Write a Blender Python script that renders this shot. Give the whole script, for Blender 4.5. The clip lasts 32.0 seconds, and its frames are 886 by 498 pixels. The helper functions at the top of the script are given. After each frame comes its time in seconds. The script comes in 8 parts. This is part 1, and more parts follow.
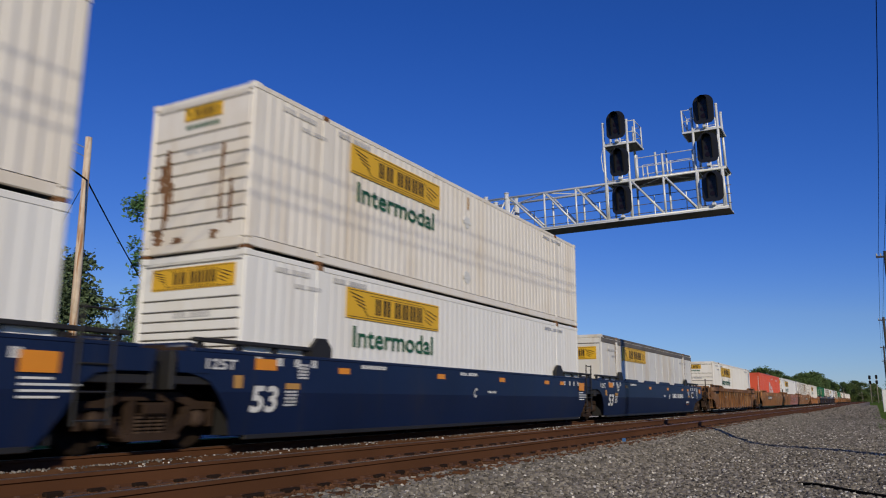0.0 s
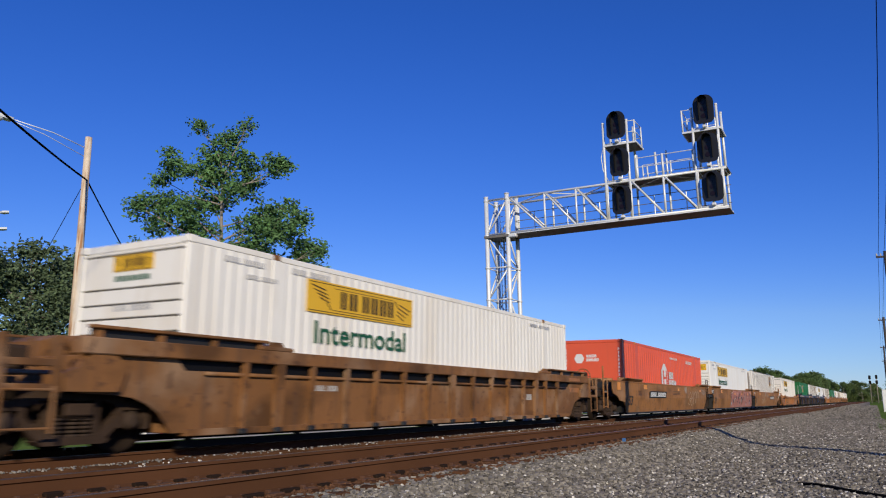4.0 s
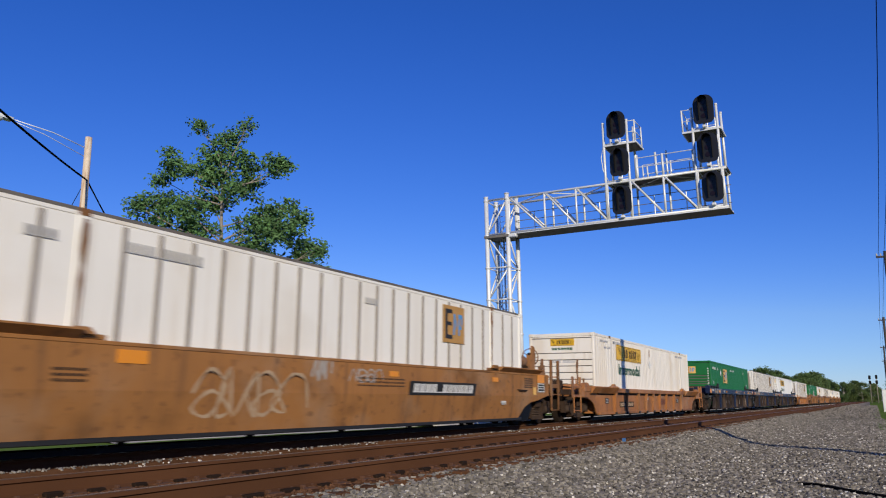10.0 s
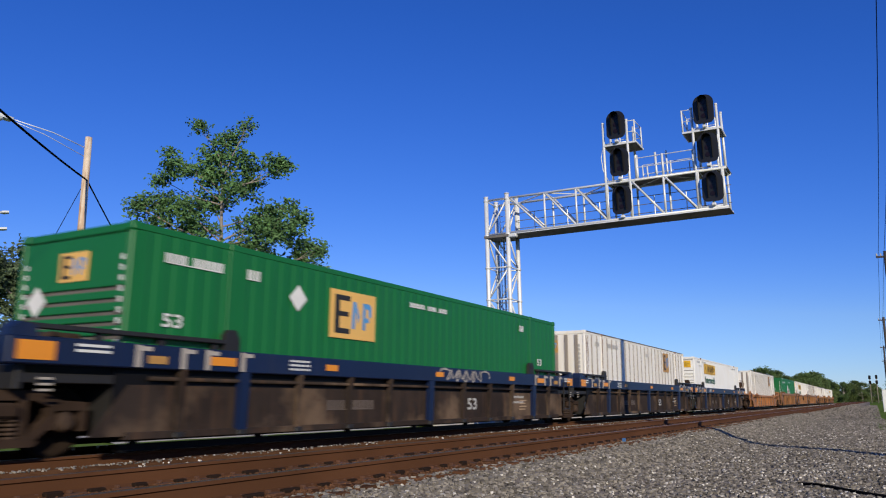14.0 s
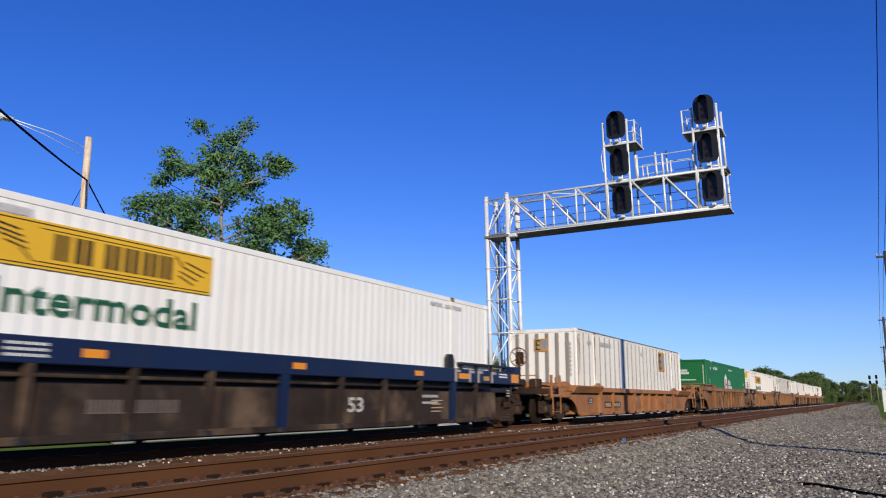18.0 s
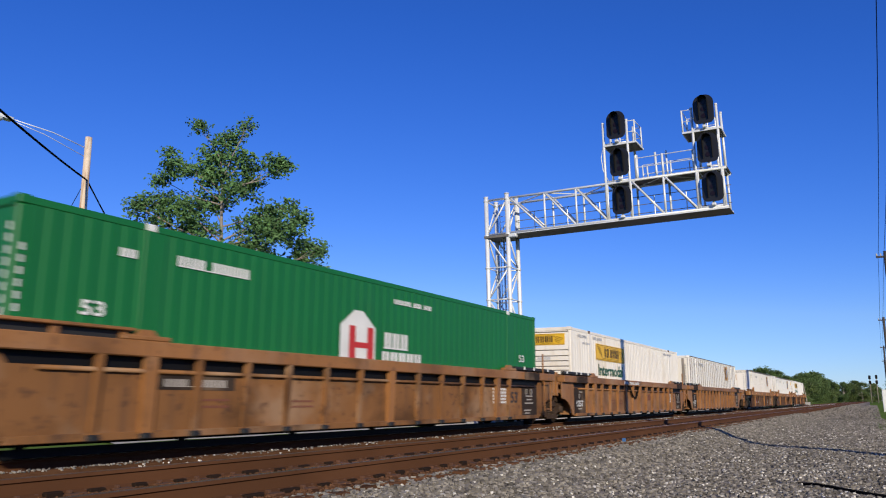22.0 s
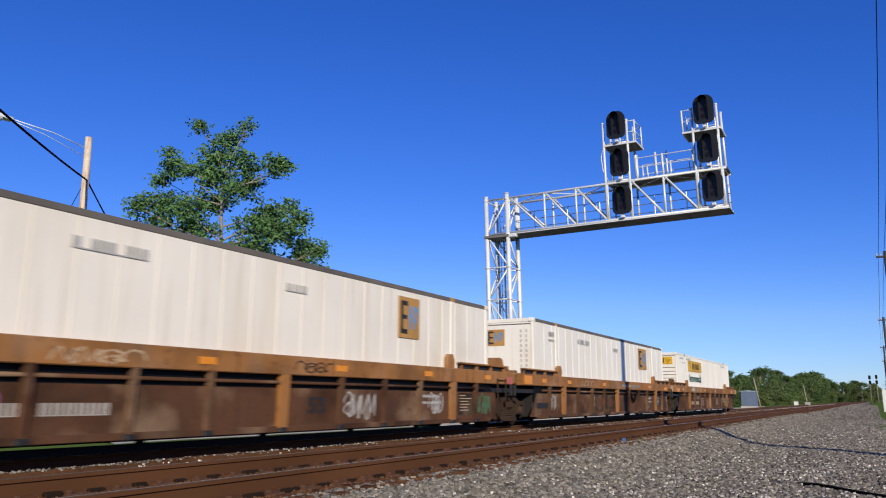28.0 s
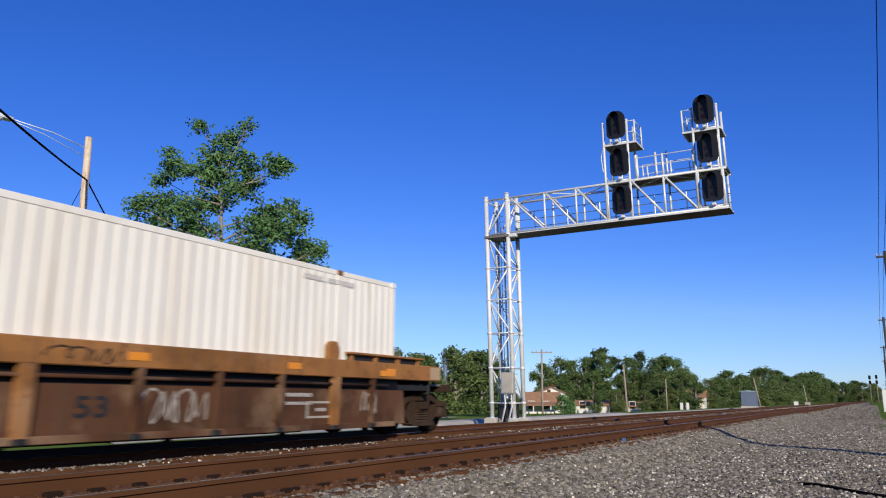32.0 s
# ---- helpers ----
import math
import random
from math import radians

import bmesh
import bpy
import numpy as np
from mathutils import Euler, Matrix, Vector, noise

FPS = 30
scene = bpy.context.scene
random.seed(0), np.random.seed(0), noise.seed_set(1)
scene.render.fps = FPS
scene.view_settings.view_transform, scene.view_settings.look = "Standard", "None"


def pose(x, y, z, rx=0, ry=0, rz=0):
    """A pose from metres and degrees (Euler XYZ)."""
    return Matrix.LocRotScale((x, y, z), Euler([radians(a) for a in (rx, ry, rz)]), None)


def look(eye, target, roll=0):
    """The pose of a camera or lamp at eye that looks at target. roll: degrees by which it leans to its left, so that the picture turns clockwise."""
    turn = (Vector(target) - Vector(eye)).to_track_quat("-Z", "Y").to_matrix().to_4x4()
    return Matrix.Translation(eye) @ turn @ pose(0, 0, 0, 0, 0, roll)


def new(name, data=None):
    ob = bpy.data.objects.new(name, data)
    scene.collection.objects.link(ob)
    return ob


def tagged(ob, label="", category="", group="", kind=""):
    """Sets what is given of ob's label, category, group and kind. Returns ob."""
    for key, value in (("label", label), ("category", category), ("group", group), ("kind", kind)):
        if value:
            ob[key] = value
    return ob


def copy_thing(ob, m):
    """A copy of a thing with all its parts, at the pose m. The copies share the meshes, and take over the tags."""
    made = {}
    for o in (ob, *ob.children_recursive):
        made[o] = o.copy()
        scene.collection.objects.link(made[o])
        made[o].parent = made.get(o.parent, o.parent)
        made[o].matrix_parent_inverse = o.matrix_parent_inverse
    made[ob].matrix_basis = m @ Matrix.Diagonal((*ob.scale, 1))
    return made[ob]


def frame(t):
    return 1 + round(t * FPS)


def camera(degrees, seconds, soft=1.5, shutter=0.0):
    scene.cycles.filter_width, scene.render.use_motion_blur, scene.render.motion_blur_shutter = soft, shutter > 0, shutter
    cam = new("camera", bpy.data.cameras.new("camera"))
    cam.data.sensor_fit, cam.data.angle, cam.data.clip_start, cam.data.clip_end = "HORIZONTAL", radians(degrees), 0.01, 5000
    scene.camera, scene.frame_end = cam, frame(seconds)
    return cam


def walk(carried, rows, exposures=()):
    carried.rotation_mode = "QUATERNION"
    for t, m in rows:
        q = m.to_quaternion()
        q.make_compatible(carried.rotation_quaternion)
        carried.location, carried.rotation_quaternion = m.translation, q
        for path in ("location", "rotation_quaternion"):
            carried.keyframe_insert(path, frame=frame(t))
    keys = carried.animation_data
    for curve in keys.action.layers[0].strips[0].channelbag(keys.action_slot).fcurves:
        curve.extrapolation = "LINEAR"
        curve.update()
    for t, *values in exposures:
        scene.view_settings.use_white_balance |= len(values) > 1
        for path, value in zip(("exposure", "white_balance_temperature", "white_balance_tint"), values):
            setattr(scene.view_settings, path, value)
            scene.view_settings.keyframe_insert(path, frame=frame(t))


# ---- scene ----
import itertools
from collections import defaultdict

CLIP = 32.0
cam = camera(61.43, CLIP, soft=1.1, shutter=0.33)
EYE = Vector((10.128, 0.0, 0.802))
YAW, TILT, LEAN = radians(29.666), radians(11.257), 0.43
AIM = EYE + Vector((-math.sin(YAW) * math.cos(TILT), math.cos(YAW) * math.cos(TILT), math.sin(TILT))) * 10
walk(cam, [(0.0, look(EYE, AIM, LEAN)), (CLIP, look(EYE, AIM, LEAN))],
     [(0.0, -0.60), (1.0, -0.56), (2.2, -0.26), (3.5, -0.18), (13.0, -0.16), (16.5, 0.0), (CLIP, 0.0)])

# ---- light ----
SUN_WAY = Vector((0.673, -0.740, 0.387)).normalized()      # towards the sun
sun_up = math.asin(SUN_WAY.z)
world = bpy.data.worlds.new("sky")
scene.world = world
world.use_nodes = True
wn = world.node_tree.nodes
sky = wn.new("ShaderNodeTexSky")
sky.sky_type, sky.sun_disc = "NISHITA", False
sky.sun_elevation, sky.sun_rotation = sun_up, math.atan2(SUN_WAY.x, SUN_WAY.y)
sky.air_density, sky.dust_density, sky.ozone_density, sky.altitude = 1.0, 0.0, 4.0, 800
wn["Background"].inputs[1].default_value = 0.135
wk = world.node_tree.links
tint = wn.new("ShaderNodeMix")                            # deep evening blue above, pale haze low down
tint.data_type, tint.blend_type, tint.inputs[0].default_value = "RGBA", "MULTIPLY", 1.0
pale_low = wn.new("ShaderNodeMix")
pale_low.data_type = "RGBA"
pale_low.inputs[6].default_value, pale_low.inputs[7].default_value = (0.20, 0.495, 1.14, 1), (0.52, 0.635, 0.96, 1)
split, low = wn.new("ShaderNodeSeparateColor"), wn.new("ShaderNodeMapRange")
low.inputs[1].default_value, low.inputs[2].default_value = 0.9, 3.4
wk.new(sky.outputs[0], split.inputs[0])
wk.new(split.outputs[0], low.inputs[0])
wk.new(low.outputs[0], pale_low.inputs[0])
wk.new(pale_low.outputs[2], tint.inputs[7])
wk.new(sky.outputs[0], tint.inputs[6])
world.node_tree.links.new(tint.outputs[2], wn["Background"].inputs[0])
sun = new("sun", bpy.data.lights.new("sun", "SUN"))
sun.data.energy, sun.data.angle, sun.data.color = 4.7, radians(0.53), (1.0, 0.885, 0.67)
sun.matrix_basis = look((60, -66, 34), Vector((60, -66, 34)) - SUN_WAY)


# ---- materials ----
def mat(name, base, rough=0.6, metal=0.0, dark=0.75, scale=1.5, fine=30.0, bump=0.1, streak=0.0, dirt=(0.16, 0.10, 0.06), vary=0.0, island=0.0, spec=0.5, grime=0.0, wash=0.0, tone=(0.60, 0.47, 0.29), runs=(0.9, 0.9, 0.10)):
    """Painted or raw surface: broad stains, fine grain, streaks that run down, and a random shade for each object or piece."""
    m = bpy.data.materials.new(name)
    m.use_nodes = True
    n, k = m.node_tree.nodes, m.node_tree.links
    bsdf = n["Principled BSDF"]
    bsdf.inputs["Roughness"].default_value, bsdf.inputs["Metallic"].default_value = rough, metal
    bsdf.inputs["Specular IOR Level"].default_value = spec
    tc, info = n.new("ShaderNodeTexCoord"), n.new("ShaderNodeObjectInfo")
    shift = n.new("ShaderNodeVectorMath")
    shift.operation = "MULTIPLY_ADD"
    k.new(info.outputs["Random"], shift.inputs[0])
    shift.inputs[1].default_value = (37, 53, 71)
    k.new(tc.outputs["Object"], shift.inputs[2])
    coord = shift.outputs[0]

    def cloud(sc, detail, stretch=None):
        at = coord
        if stretch:
            mp = n.new("ShaderNodeMapping")
            mp.inputs["Scale"].default_value = stretch
            k.new(coord, mp.inputs[0])
            at = mp.outputs[0]
        t = n.new("ShaderNodeTexNoise")
        t.inputs["Scale"].default_value, t.inputs["Detail"].default_value = sc, detail
        k.new(at, t.inputs["Vector"])
        return t.outputs["Fac"]

    def ramp(fac, lo, hi, a, b):
        r = n.new("ShaderNodeMapRange")
        r.inputs["From Min"].default_value, r.inputs["From Max"].default_value = lo, hi
        r.inputs["To Min"].default_value, r.inputs["To Max"].default_value = a, b
        k.new(fac, r.inputs["Value"])
        return r.outputs[0]

    def mix(fac, a, b, mode="MIX"):
        x = n.new("ShaderNodeMix")
        x.data_type, x.blend_type = "RGBA", mode
        if isinstance(fac, float):
            x.inputs[0].default_value = fac
        else:
            k.new(fac, x.inputs[0])
        for slot, c in ((6, a), (7, b)):
            if isinstance(c, tuple):
                x.inputs[slot].default_value = (*c, 1)
            else:
                k.new(c, x.inputs[slot])
        return x.outputs[2]

    col = mix(ramp(cloud(scale, 5), 0.35, 0.7, 0.0, 1.0), base, tuple(c * dark for c in base))
    col = mix(ramp(cloud(fine, 3), 0.4, 0.65, 0.0, 0.5), col, tuple(c * (0.5 + dark * 0.5) for c in base))
    if streak:
        col = mix(ramp(cloud(1.0, 6, (5.0, 5.0, 0.35)), 0.56, 0.78, 0.0, streak), col, dirt)
        col = mix(ramp(cloud(0.6, 4), 0.58, 0.75, 0.0, streak * 0.6), col, dirt)
    if wash:
        col = mix(ramp(cloud(1.1, 7, runs), 0.50, 0.66, 0.0, wash), col, tone)
    if grime:
        soot = ramp(cloud(0.8, 9, (1.0, 0.8, 1.4)), 0.50, 0.66, 0.0, grime)
        col = mix(soot, col, tuple(c * 0.32 for c in base))
        run = ramp(cloud(1.6, 8, (3.0, 3.0, 0.25)), 0.55, 0.70, 0.0, grime * 0.8)
        col = mix(run, col, (0.10, 0.055, 0.032))
        dust = ramp(cloud(1.3, 9, (1.0, 0.6, 0.7)), 0.52, 0.70, 0.0, grime * 0.7)
        col = mix(dust, col, (0.33, 0.22, 0.14))
        chip = ramp(cloud(7.0, 9), 0.60, 0.66, 0.0, grime * 0.7)
        col = mix(chip, col, (0.06, 0.03, 0.02))
    if vary or island:
        if island:
            src = n.new("ShaderNodeNewGeometry").outputs["Random Per Island"]
        else:
            src = info.outputs["Random"]
        amount = vary or island
        hsv = n.new("ShaderNodeHueSaturation")
        k.new(ramp(src, 0, 1, 1 - amount, 1 + amount), hsv.inputs["Value"])
        k.new(col, hsv.inputs["Color"])
        col = hsv.outputs[0]
    k.new(col, bsdf.inputs["Base Color"])
    if bump:
        b = n.new("ShaderNodeBump")
        b.inputs["Strength"].default_value, b.inputs["Distance"].default_value = bump, 0.01
        k.new(cloud(fine, 4), b.inputs["Height"])
        k.new(b.outputs[0], bsdf.inputs["Normal"])
    return m


RUST = (0.13, 0.055, 0.025)
M = {
    "white": mat("white_paint", (0.82, 0.795, 0.735), 0.5, dark=0.93, streak=0.38, dirt=(0.50, 0.40, 0.27), wash=0.22, bump=0.03, scale=0.7),
    "clean": mat("clean_white_paint", (0.82, 0.815, 0.785), 0.5, dark=0.95, streak=0.22, dirt=(0.56, 0.48, 0.36), wash=0.12, bump=0.03, scale=0.7),
    "cream": mat("cream_paint", (0.81, 0.765, 0.69), 0.5, dark=0.92, streak=0.42, dirt=(0.46, 0.35, 0.22), wash=0.30, bump=0.03, scale=0.7),
    "grey_white": mat("weathered_white", (0.70, 0.69, 0.66), 0.5, dark=0.88, streak=0.45, dirt=(0.40, 0.31, 0.21), wash=0.4, bump=0.03, scale=0.6),
    "red": mat("orange_red_paint", (0.70, 0.10, 0.04), 0.5, dark=0.88, streak=0.12, bump=0.03, scale=0.7),
    "green": mat("green_paint", (0.005, 0.135, 0.028), 0.5, dark=0.9, streak=0.1, dirt=(0.05, 0.10, 0.05), bump=0.03, scale=0.7),
    "roofdark": mat("dark_roof_edge", (0.145, 0.13, 0.115), 0.7, dark=0.6, streak=0.3),
    "badge": mat("yellow_badge_field", (0.74, 0.44, 0.12), 0.55, dark=0.9, bump=0.0),
    "badgeblue": mat("sky_blue_badge_paint", (0.08, 0.30, 0.62), 0.6, bump=0.0),
    "faintink": mat("faint_grey_ink", (0.52, 0.52, 0.53), 0.6, bump=0.0),
    "yellow": mat("yellow_panel", (0.72, 0.42, 0.02), 0.5, dark=0.93, bump=0.0),
    "brownink": mat("dark_brown_ink", (0.035, 0.02, 0.007), 0.6, bump=0.0),
    "greenink": mat("dark_green_ink", (0.01, 0.10, 0.045), 0.55, bump=0.0),
    "greyink": mat("faded_grey_ink", (0.48, 0.47, 0.45), 0.6, bump=0.0),
    "fadedink": mat("worn_stencil_ink", (0.13, 0.10, 0.08), 0.7, dark=0.6, bump=0.0),
    "whiteink": mat("white_ink", (0.72, 0.72, 0.70), 0.6, bump=0.0, dark=0.8),
    "blackink": mat("black_ink", (0.02, 0.02, 0.02), 0.6, bump=0.0),
    "redink": mat("red_ink", (0.50, 0.03, 0.03), 0.6, bump=0.0),
    "blueink": mat("blue_ink", (0.05, 0.16, 0.40), 0.6, bump=0.0),
    "tan": mat("tan_panel", (0.47, 0.255, 0.07), 0.6, bump=0.0),
    "navy": mat("navy_paint", (0.0055, 0.0145, 0.054), 0.45, dark=0.7, streak=0.25, dirt=(0.04, 0.035, 0.033), scale=0.5, bump=0.04),
    "brown": mat("rail_brown_paint", (0.335, 0.150, 0.047), 0.65, spec=0.25, dark=0.8, streak=0.45, dirt=(0.12, 0.062, 0.035), scale=0.5, bump=0.05, grime=0.6),
    "brownrib": mat("weathered_brown_paint", (0.302, 0.133, 0.043), 0.55, spec=0.4, dark=0.8, streak=0.45, dirt=(0.12, 0.062, 0.035), scale=0.5, bump=0.05, grime=0.6),
    "rustbrown": mat("rusty_brown_paint", (0.24, 0.108, 0.038), 0.7, spec=0.25, dark=0.7, streak=0.5, dirt=(0.08, 0.04, 0.025), scale=0.6, bump=0.06, grime=0.85),
    "orange": mat("orange_yellow_paint", (0.385, 0.156, 0.047), 0.55, spec=0.4, dark=0.75, streak=0.45, dirt=(0.16, 0.08, 0.04), scale=0.5, bump=0.05, grime=0.65),
    "sootbrown": mat("soot_brown_side", (0.115, 0.052, 0.027), 0.8, spec=0.2, dark=0.6, streak=0.45, dirt=(0.05, 0.03, 0.025), scale=0.6, bump=0.08, grime=0.8),
    "soot": mat("soot_dark_side", (0.036, 0.026, 0.022), 0.85, spec=0.15, dark=0.65, streak=0.3, dirt=(0.075, 0.048, 0.036), scale=0.6, bump=0.08, grime=0.5),
    # dusty steel, its colour lowered for the shade the bogies stand in
    "truck": mat("dusty_cast_steel", (0.047, 0.029, 0.020), 0.9, dark=0.5, fine=18, bump=0.25, spec=0.15),
    "black": mat("black_steel", (0.018, 0.017, 0.017), 0.6, dark=0.7),
    # near black, with the shade round the wheels put into the colour
    "wheel": mat("wheel_steel", (0.020, 0.013, 0.009), 0.85, dark=0.5, spec=0.1),
    "reflector": mat("amber_reflector", (0.72, 0.26, 0.02), 0.4, dark=0.9, bump=0.0),
    "rail": mat("rusty_rail_side", (0.108, 0.047, 0.022), 0.9, dark=0.7, scale=0.6, fine=60, bump=0.2, spec=0.1, streak=0.3, dirt=(0.07, 0.035, 0.018)),
    "railtop": mat("worn_rail_top", (0.32, 0.25, 0.20), 0.38, metal=0.9, dark=0.7),
    "tie": mat("weathered_tie_wood", (0.130, 0.060, 0.030), 0.95, dark=0.5, fine=50, bump=0.4, vary=0.35, spec=0.05),
    # near black, for the shadow dashes along the rail foot
    "anchor": mat("dark_rail_foot_shade", (0.022, 0.013, 0.009), 0.9, bump=0.1, spec=0.1),
    "plate": mat("rusty_tie_plate", (0.10, 0.042, 0.02), 0.9, dark=0.6, fine=60, bump=0.2, vary=0.3),
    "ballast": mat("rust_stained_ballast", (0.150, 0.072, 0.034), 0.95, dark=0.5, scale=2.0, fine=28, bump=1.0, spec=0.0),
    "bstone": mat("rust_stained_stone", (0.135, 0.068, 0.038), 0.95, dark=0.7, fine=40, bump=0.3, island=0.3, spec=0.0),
    "gravel": mat("grey_gravel", (0.25, 0.217, 0.184), 0.95, dark=0.62, scale=0.5, fine=24, bump=1.0, spec=0.0),
    "stone": mat("grey_crushed_stone", (0.205, 0.186, 0.162), 0.9, dark=0.75, fine=40, bump=0.3, island=0.55, spec=0.0),
    "palestone": mat("pale_crushed_stone", (0.58, 0.55, 0.50), 0.9, dark=0.75, fine=40, bump=0.3, island=0.3, spec=0.0),
    "grass": mat("mown_grass", (0.13, 0.20, 0.045), 0.95, dark=0.6, scale=0.15, fine=9, bump=0.8, spec=0.0),
    "pale": mat("pale_limestone_gravel", (0.50, 0.47, 0.42), 0.95, dark=0.75, scale=0.6, fine=16, bump=0.6, spec=0.0),
    "asphalt": mat("pale_worn_concrete", (0.38, 0.34, 0.29), 0.9, dark=0.8, fine=20, bump=0.3, spec=0.0),
    "steel": mat("galvanised_steel", (0.72, 0.74, 0.76), 0.45, metal=0.15, dark=0.82, bump=0.03),
    "grate": mat("steel_grating", (0.16, 0.15, 0.14), 0.7, dark=0.7),
    # signal hoods, and car plates whose black stands in for shade
    "matblack": mat("matt_black_shield_and_shade", (0.005, 0.005, 0.006), 0.6, dark=0.8, bump=0.0, spec=0.2),
    "shieldblack": mat("weathered_black_shield", (0.010, 0.010, 0.012), 0.42, dark=0.8, bump=0.02, spec=0.4),
    "lens": mat("dark_signal_lens", (0.010, 0.004, 0.004), 0.3, bump=0.0, spec=0.3),
    "pole": mat("sun_bleached_pole_wood", (0.70, 0.58, 0.44), 0.85, dark=0.7, fine=25, bump=0.3, streak=0.9, dirt=(0.36, 0.19, 0.08), scale=3.0, wash=0.95, tone=(0.34, 0.16, 0.06), runs=(9.0, 9.0, 0.6)),
    "greypole": mat("grey_pole_wood", (0.34, 0.29, 0.24), 0.9, dark=0.7, fine=20, bump=0.2),
    "darkpole": mat("dark_pole_wood", (0.06, 0.05, 0.042), 0.9, dark=0.7, fine=20, bump=0.2),
    "wire": mat("black_cable", (0.012, 0.012, 0.012), 0.9, bump=0.0, spec=0.0),
    "bark": mat("grey_brown_bark", (0.30, 0.265, 0.23), 0.95, dark=0.6, scale=4, fine=25, bump=0.8),
    "leaf": mat("green_leaves", (0.098, 0.200, 0.068), 0.6, dark=0.65, scale=0.5, fine=3, bump=0.0, island=0.45, spec=0.3),
    "leaf2": mat("dark_green_leaves", (0.085, 0.140, 0.042), 0.65, dark=0.65, scale=0.3, fine=2, bump=0.0, island=0.45, spec=0.3),
    "leafdark": mat("deep_shade_leaves", (0.045, 0.075, 0.028), 0.7, dark=0.6, scale=0.3, fine=2, bump=0.0, island=0.45, spec=0.2),
    "leafgrey": mat("grey_green_leaves", (0.112, 0.160, 0.085), 0.7, dark=0.6, scale=0.3, fine=2, bump=0.0, island=0.45, spec=0.2),
    "leaf3": mat("yellow_green_leaves", (0.105, 0.150, 0.045), 0.65, dark=0.65, scale=0.3, fine=2, bump=0.0, island=0.4, spec=0.3),
    "housewall": mat("white_siding", (0.72, 0.71, 0.68), 0.7, dark=0.9),
    "roof": mat("brown_shingles", (0.36, 0.20, 0.11), 0.9, dark=0.7, fine=15, bump=0.4),
    "glass": mat("dark_window_glass", (0.03, 0.035, 0.04), 0.08, bump=0.0),
    "shed": mat("blue_grey_metal", (0.13, 0.17, 0.25), 0.5, metal=0.1, dark=0.85),
    "box": mat("grey_cabinet_paint", (0.42, 0.40, 0.36), 0.5, dark=0.85),
    "whitepost": mat("white_post_paint", (0.75, 0.75, 0.73), 0.6),
    "mauveline": mat("dusky_mauve_spray", (0.25, 0.135, 0.105), 0.7, dark=0.7, fine=12, bump=0.0),
    "rosered": mat("rose_red_spray", (0.46, 0.125, 0.100), 0.7, dark=0.75, fine=12, bump=0.0),
    "pinkdusk": mat("dusky_pink_spray", (0.37, 0.185, 0.13), 0.7, dark=0.75, fine=12, bump=0.0),
    "pink": mat("faded_pink_spray", (0.46, 0.19, 0.148), 0.7, dark=0.75, scale=0.8, fine=9, bump=0.0),
    "pinkpale": mat("rose_spray", (0.53, 0.245, 0.19), 0.7, dark=0.75, scale=2.0, fine=9, bump=0.0),
    "spraygrey": mat("pale_spray_line", (0.40, 0.36, 0.32), 0.7, dark=0.7, bump=0.0),
    "pinkline": mat("chalky_spray_line", (0.72, 0.64, 0.60), 0.7, dark=0.7, fine=12, bump=0.0),
    "spraytan": mat("pale_tan_spray", (0.45, 0.32, 0.20), 0.7, dark=0.8, bump=0.0),
    "sprayrust": mat("dull_red_spray", (0.17, 0.055, 0.035), 0.7, dark=0.8, bump=0.0),
    # dusty, and lighter than the frames for the sunlit middle of a bogie
    "truckdustlit": mat("lit_dusty_springs", (0.065, 0.042, 0.03), 0.85, dark=0.5, bump=0.2, spec=0.2),
    "truckbrown": mat("brown_dusty_cast_steel", (0.060, 0.037, 0.025), 0.9, dark=0.5, fine=18, bump=0.25, spec=0.15),
    "sprayblue": mat("pale_blue_spray", (0.30, 0.42, 0.46), 0.7, dark=0.6, bump=0.0),
    "sprayteal": mat("dark_teal_spray", (0.02, 0.035, 0.05), 0.7, bump=0.0),
    "sprayfade": mat("faded_blue_spray", (0.26, 0.26, 0.24), 0.7, dark=0.6, fine=14, bump=0.0),
    "spraypurple": mat("purple_spray", (0.30, 0.08, 0.22), 0.7, bump=0.0),
    "spraygreen": mat("green_spray", (0.06, 0.22, 0.12), 0.7, bump=0.0),
    "postgrey": mat("grey_post_steel", (0.27, 0.235, 0.20), 0.6, dark=0.8, streak=0.3),
    "ruststain": mat("rust_stain", (0.26, 0.13, 0.06), 0.9, dark=0.4, scale=6, fine=30, bump=0.0),
    "lamp": mat("white_lamp_shell", (0.70, 0.72, 0.74), 0.4, bump=0.0),
}


# ---- mesh tools ----
def box(bm, x0, x1, y0, y1, z0, z1, bevel=0.0):
    vs = [bm.verts.new(c) for c in itertools.product((x0, x1), (y0, y1), (z0, z1))]
    fs = [bm.faces.new([vs[i] for i in f]) for f in ((0, 1, 3, 2), (4, 6, 7, 5), (0, 4, 5, 1), (2, 3, 7, 6), (0, 2, 6, 4), (1, 5, 7, 3))]
    if bevel:
        es = list({e for f in fs for e in f.edges})
        bmesh.ops.bevel(bm, geom=es, offset=bevel, segments=1, affect="EDGES")


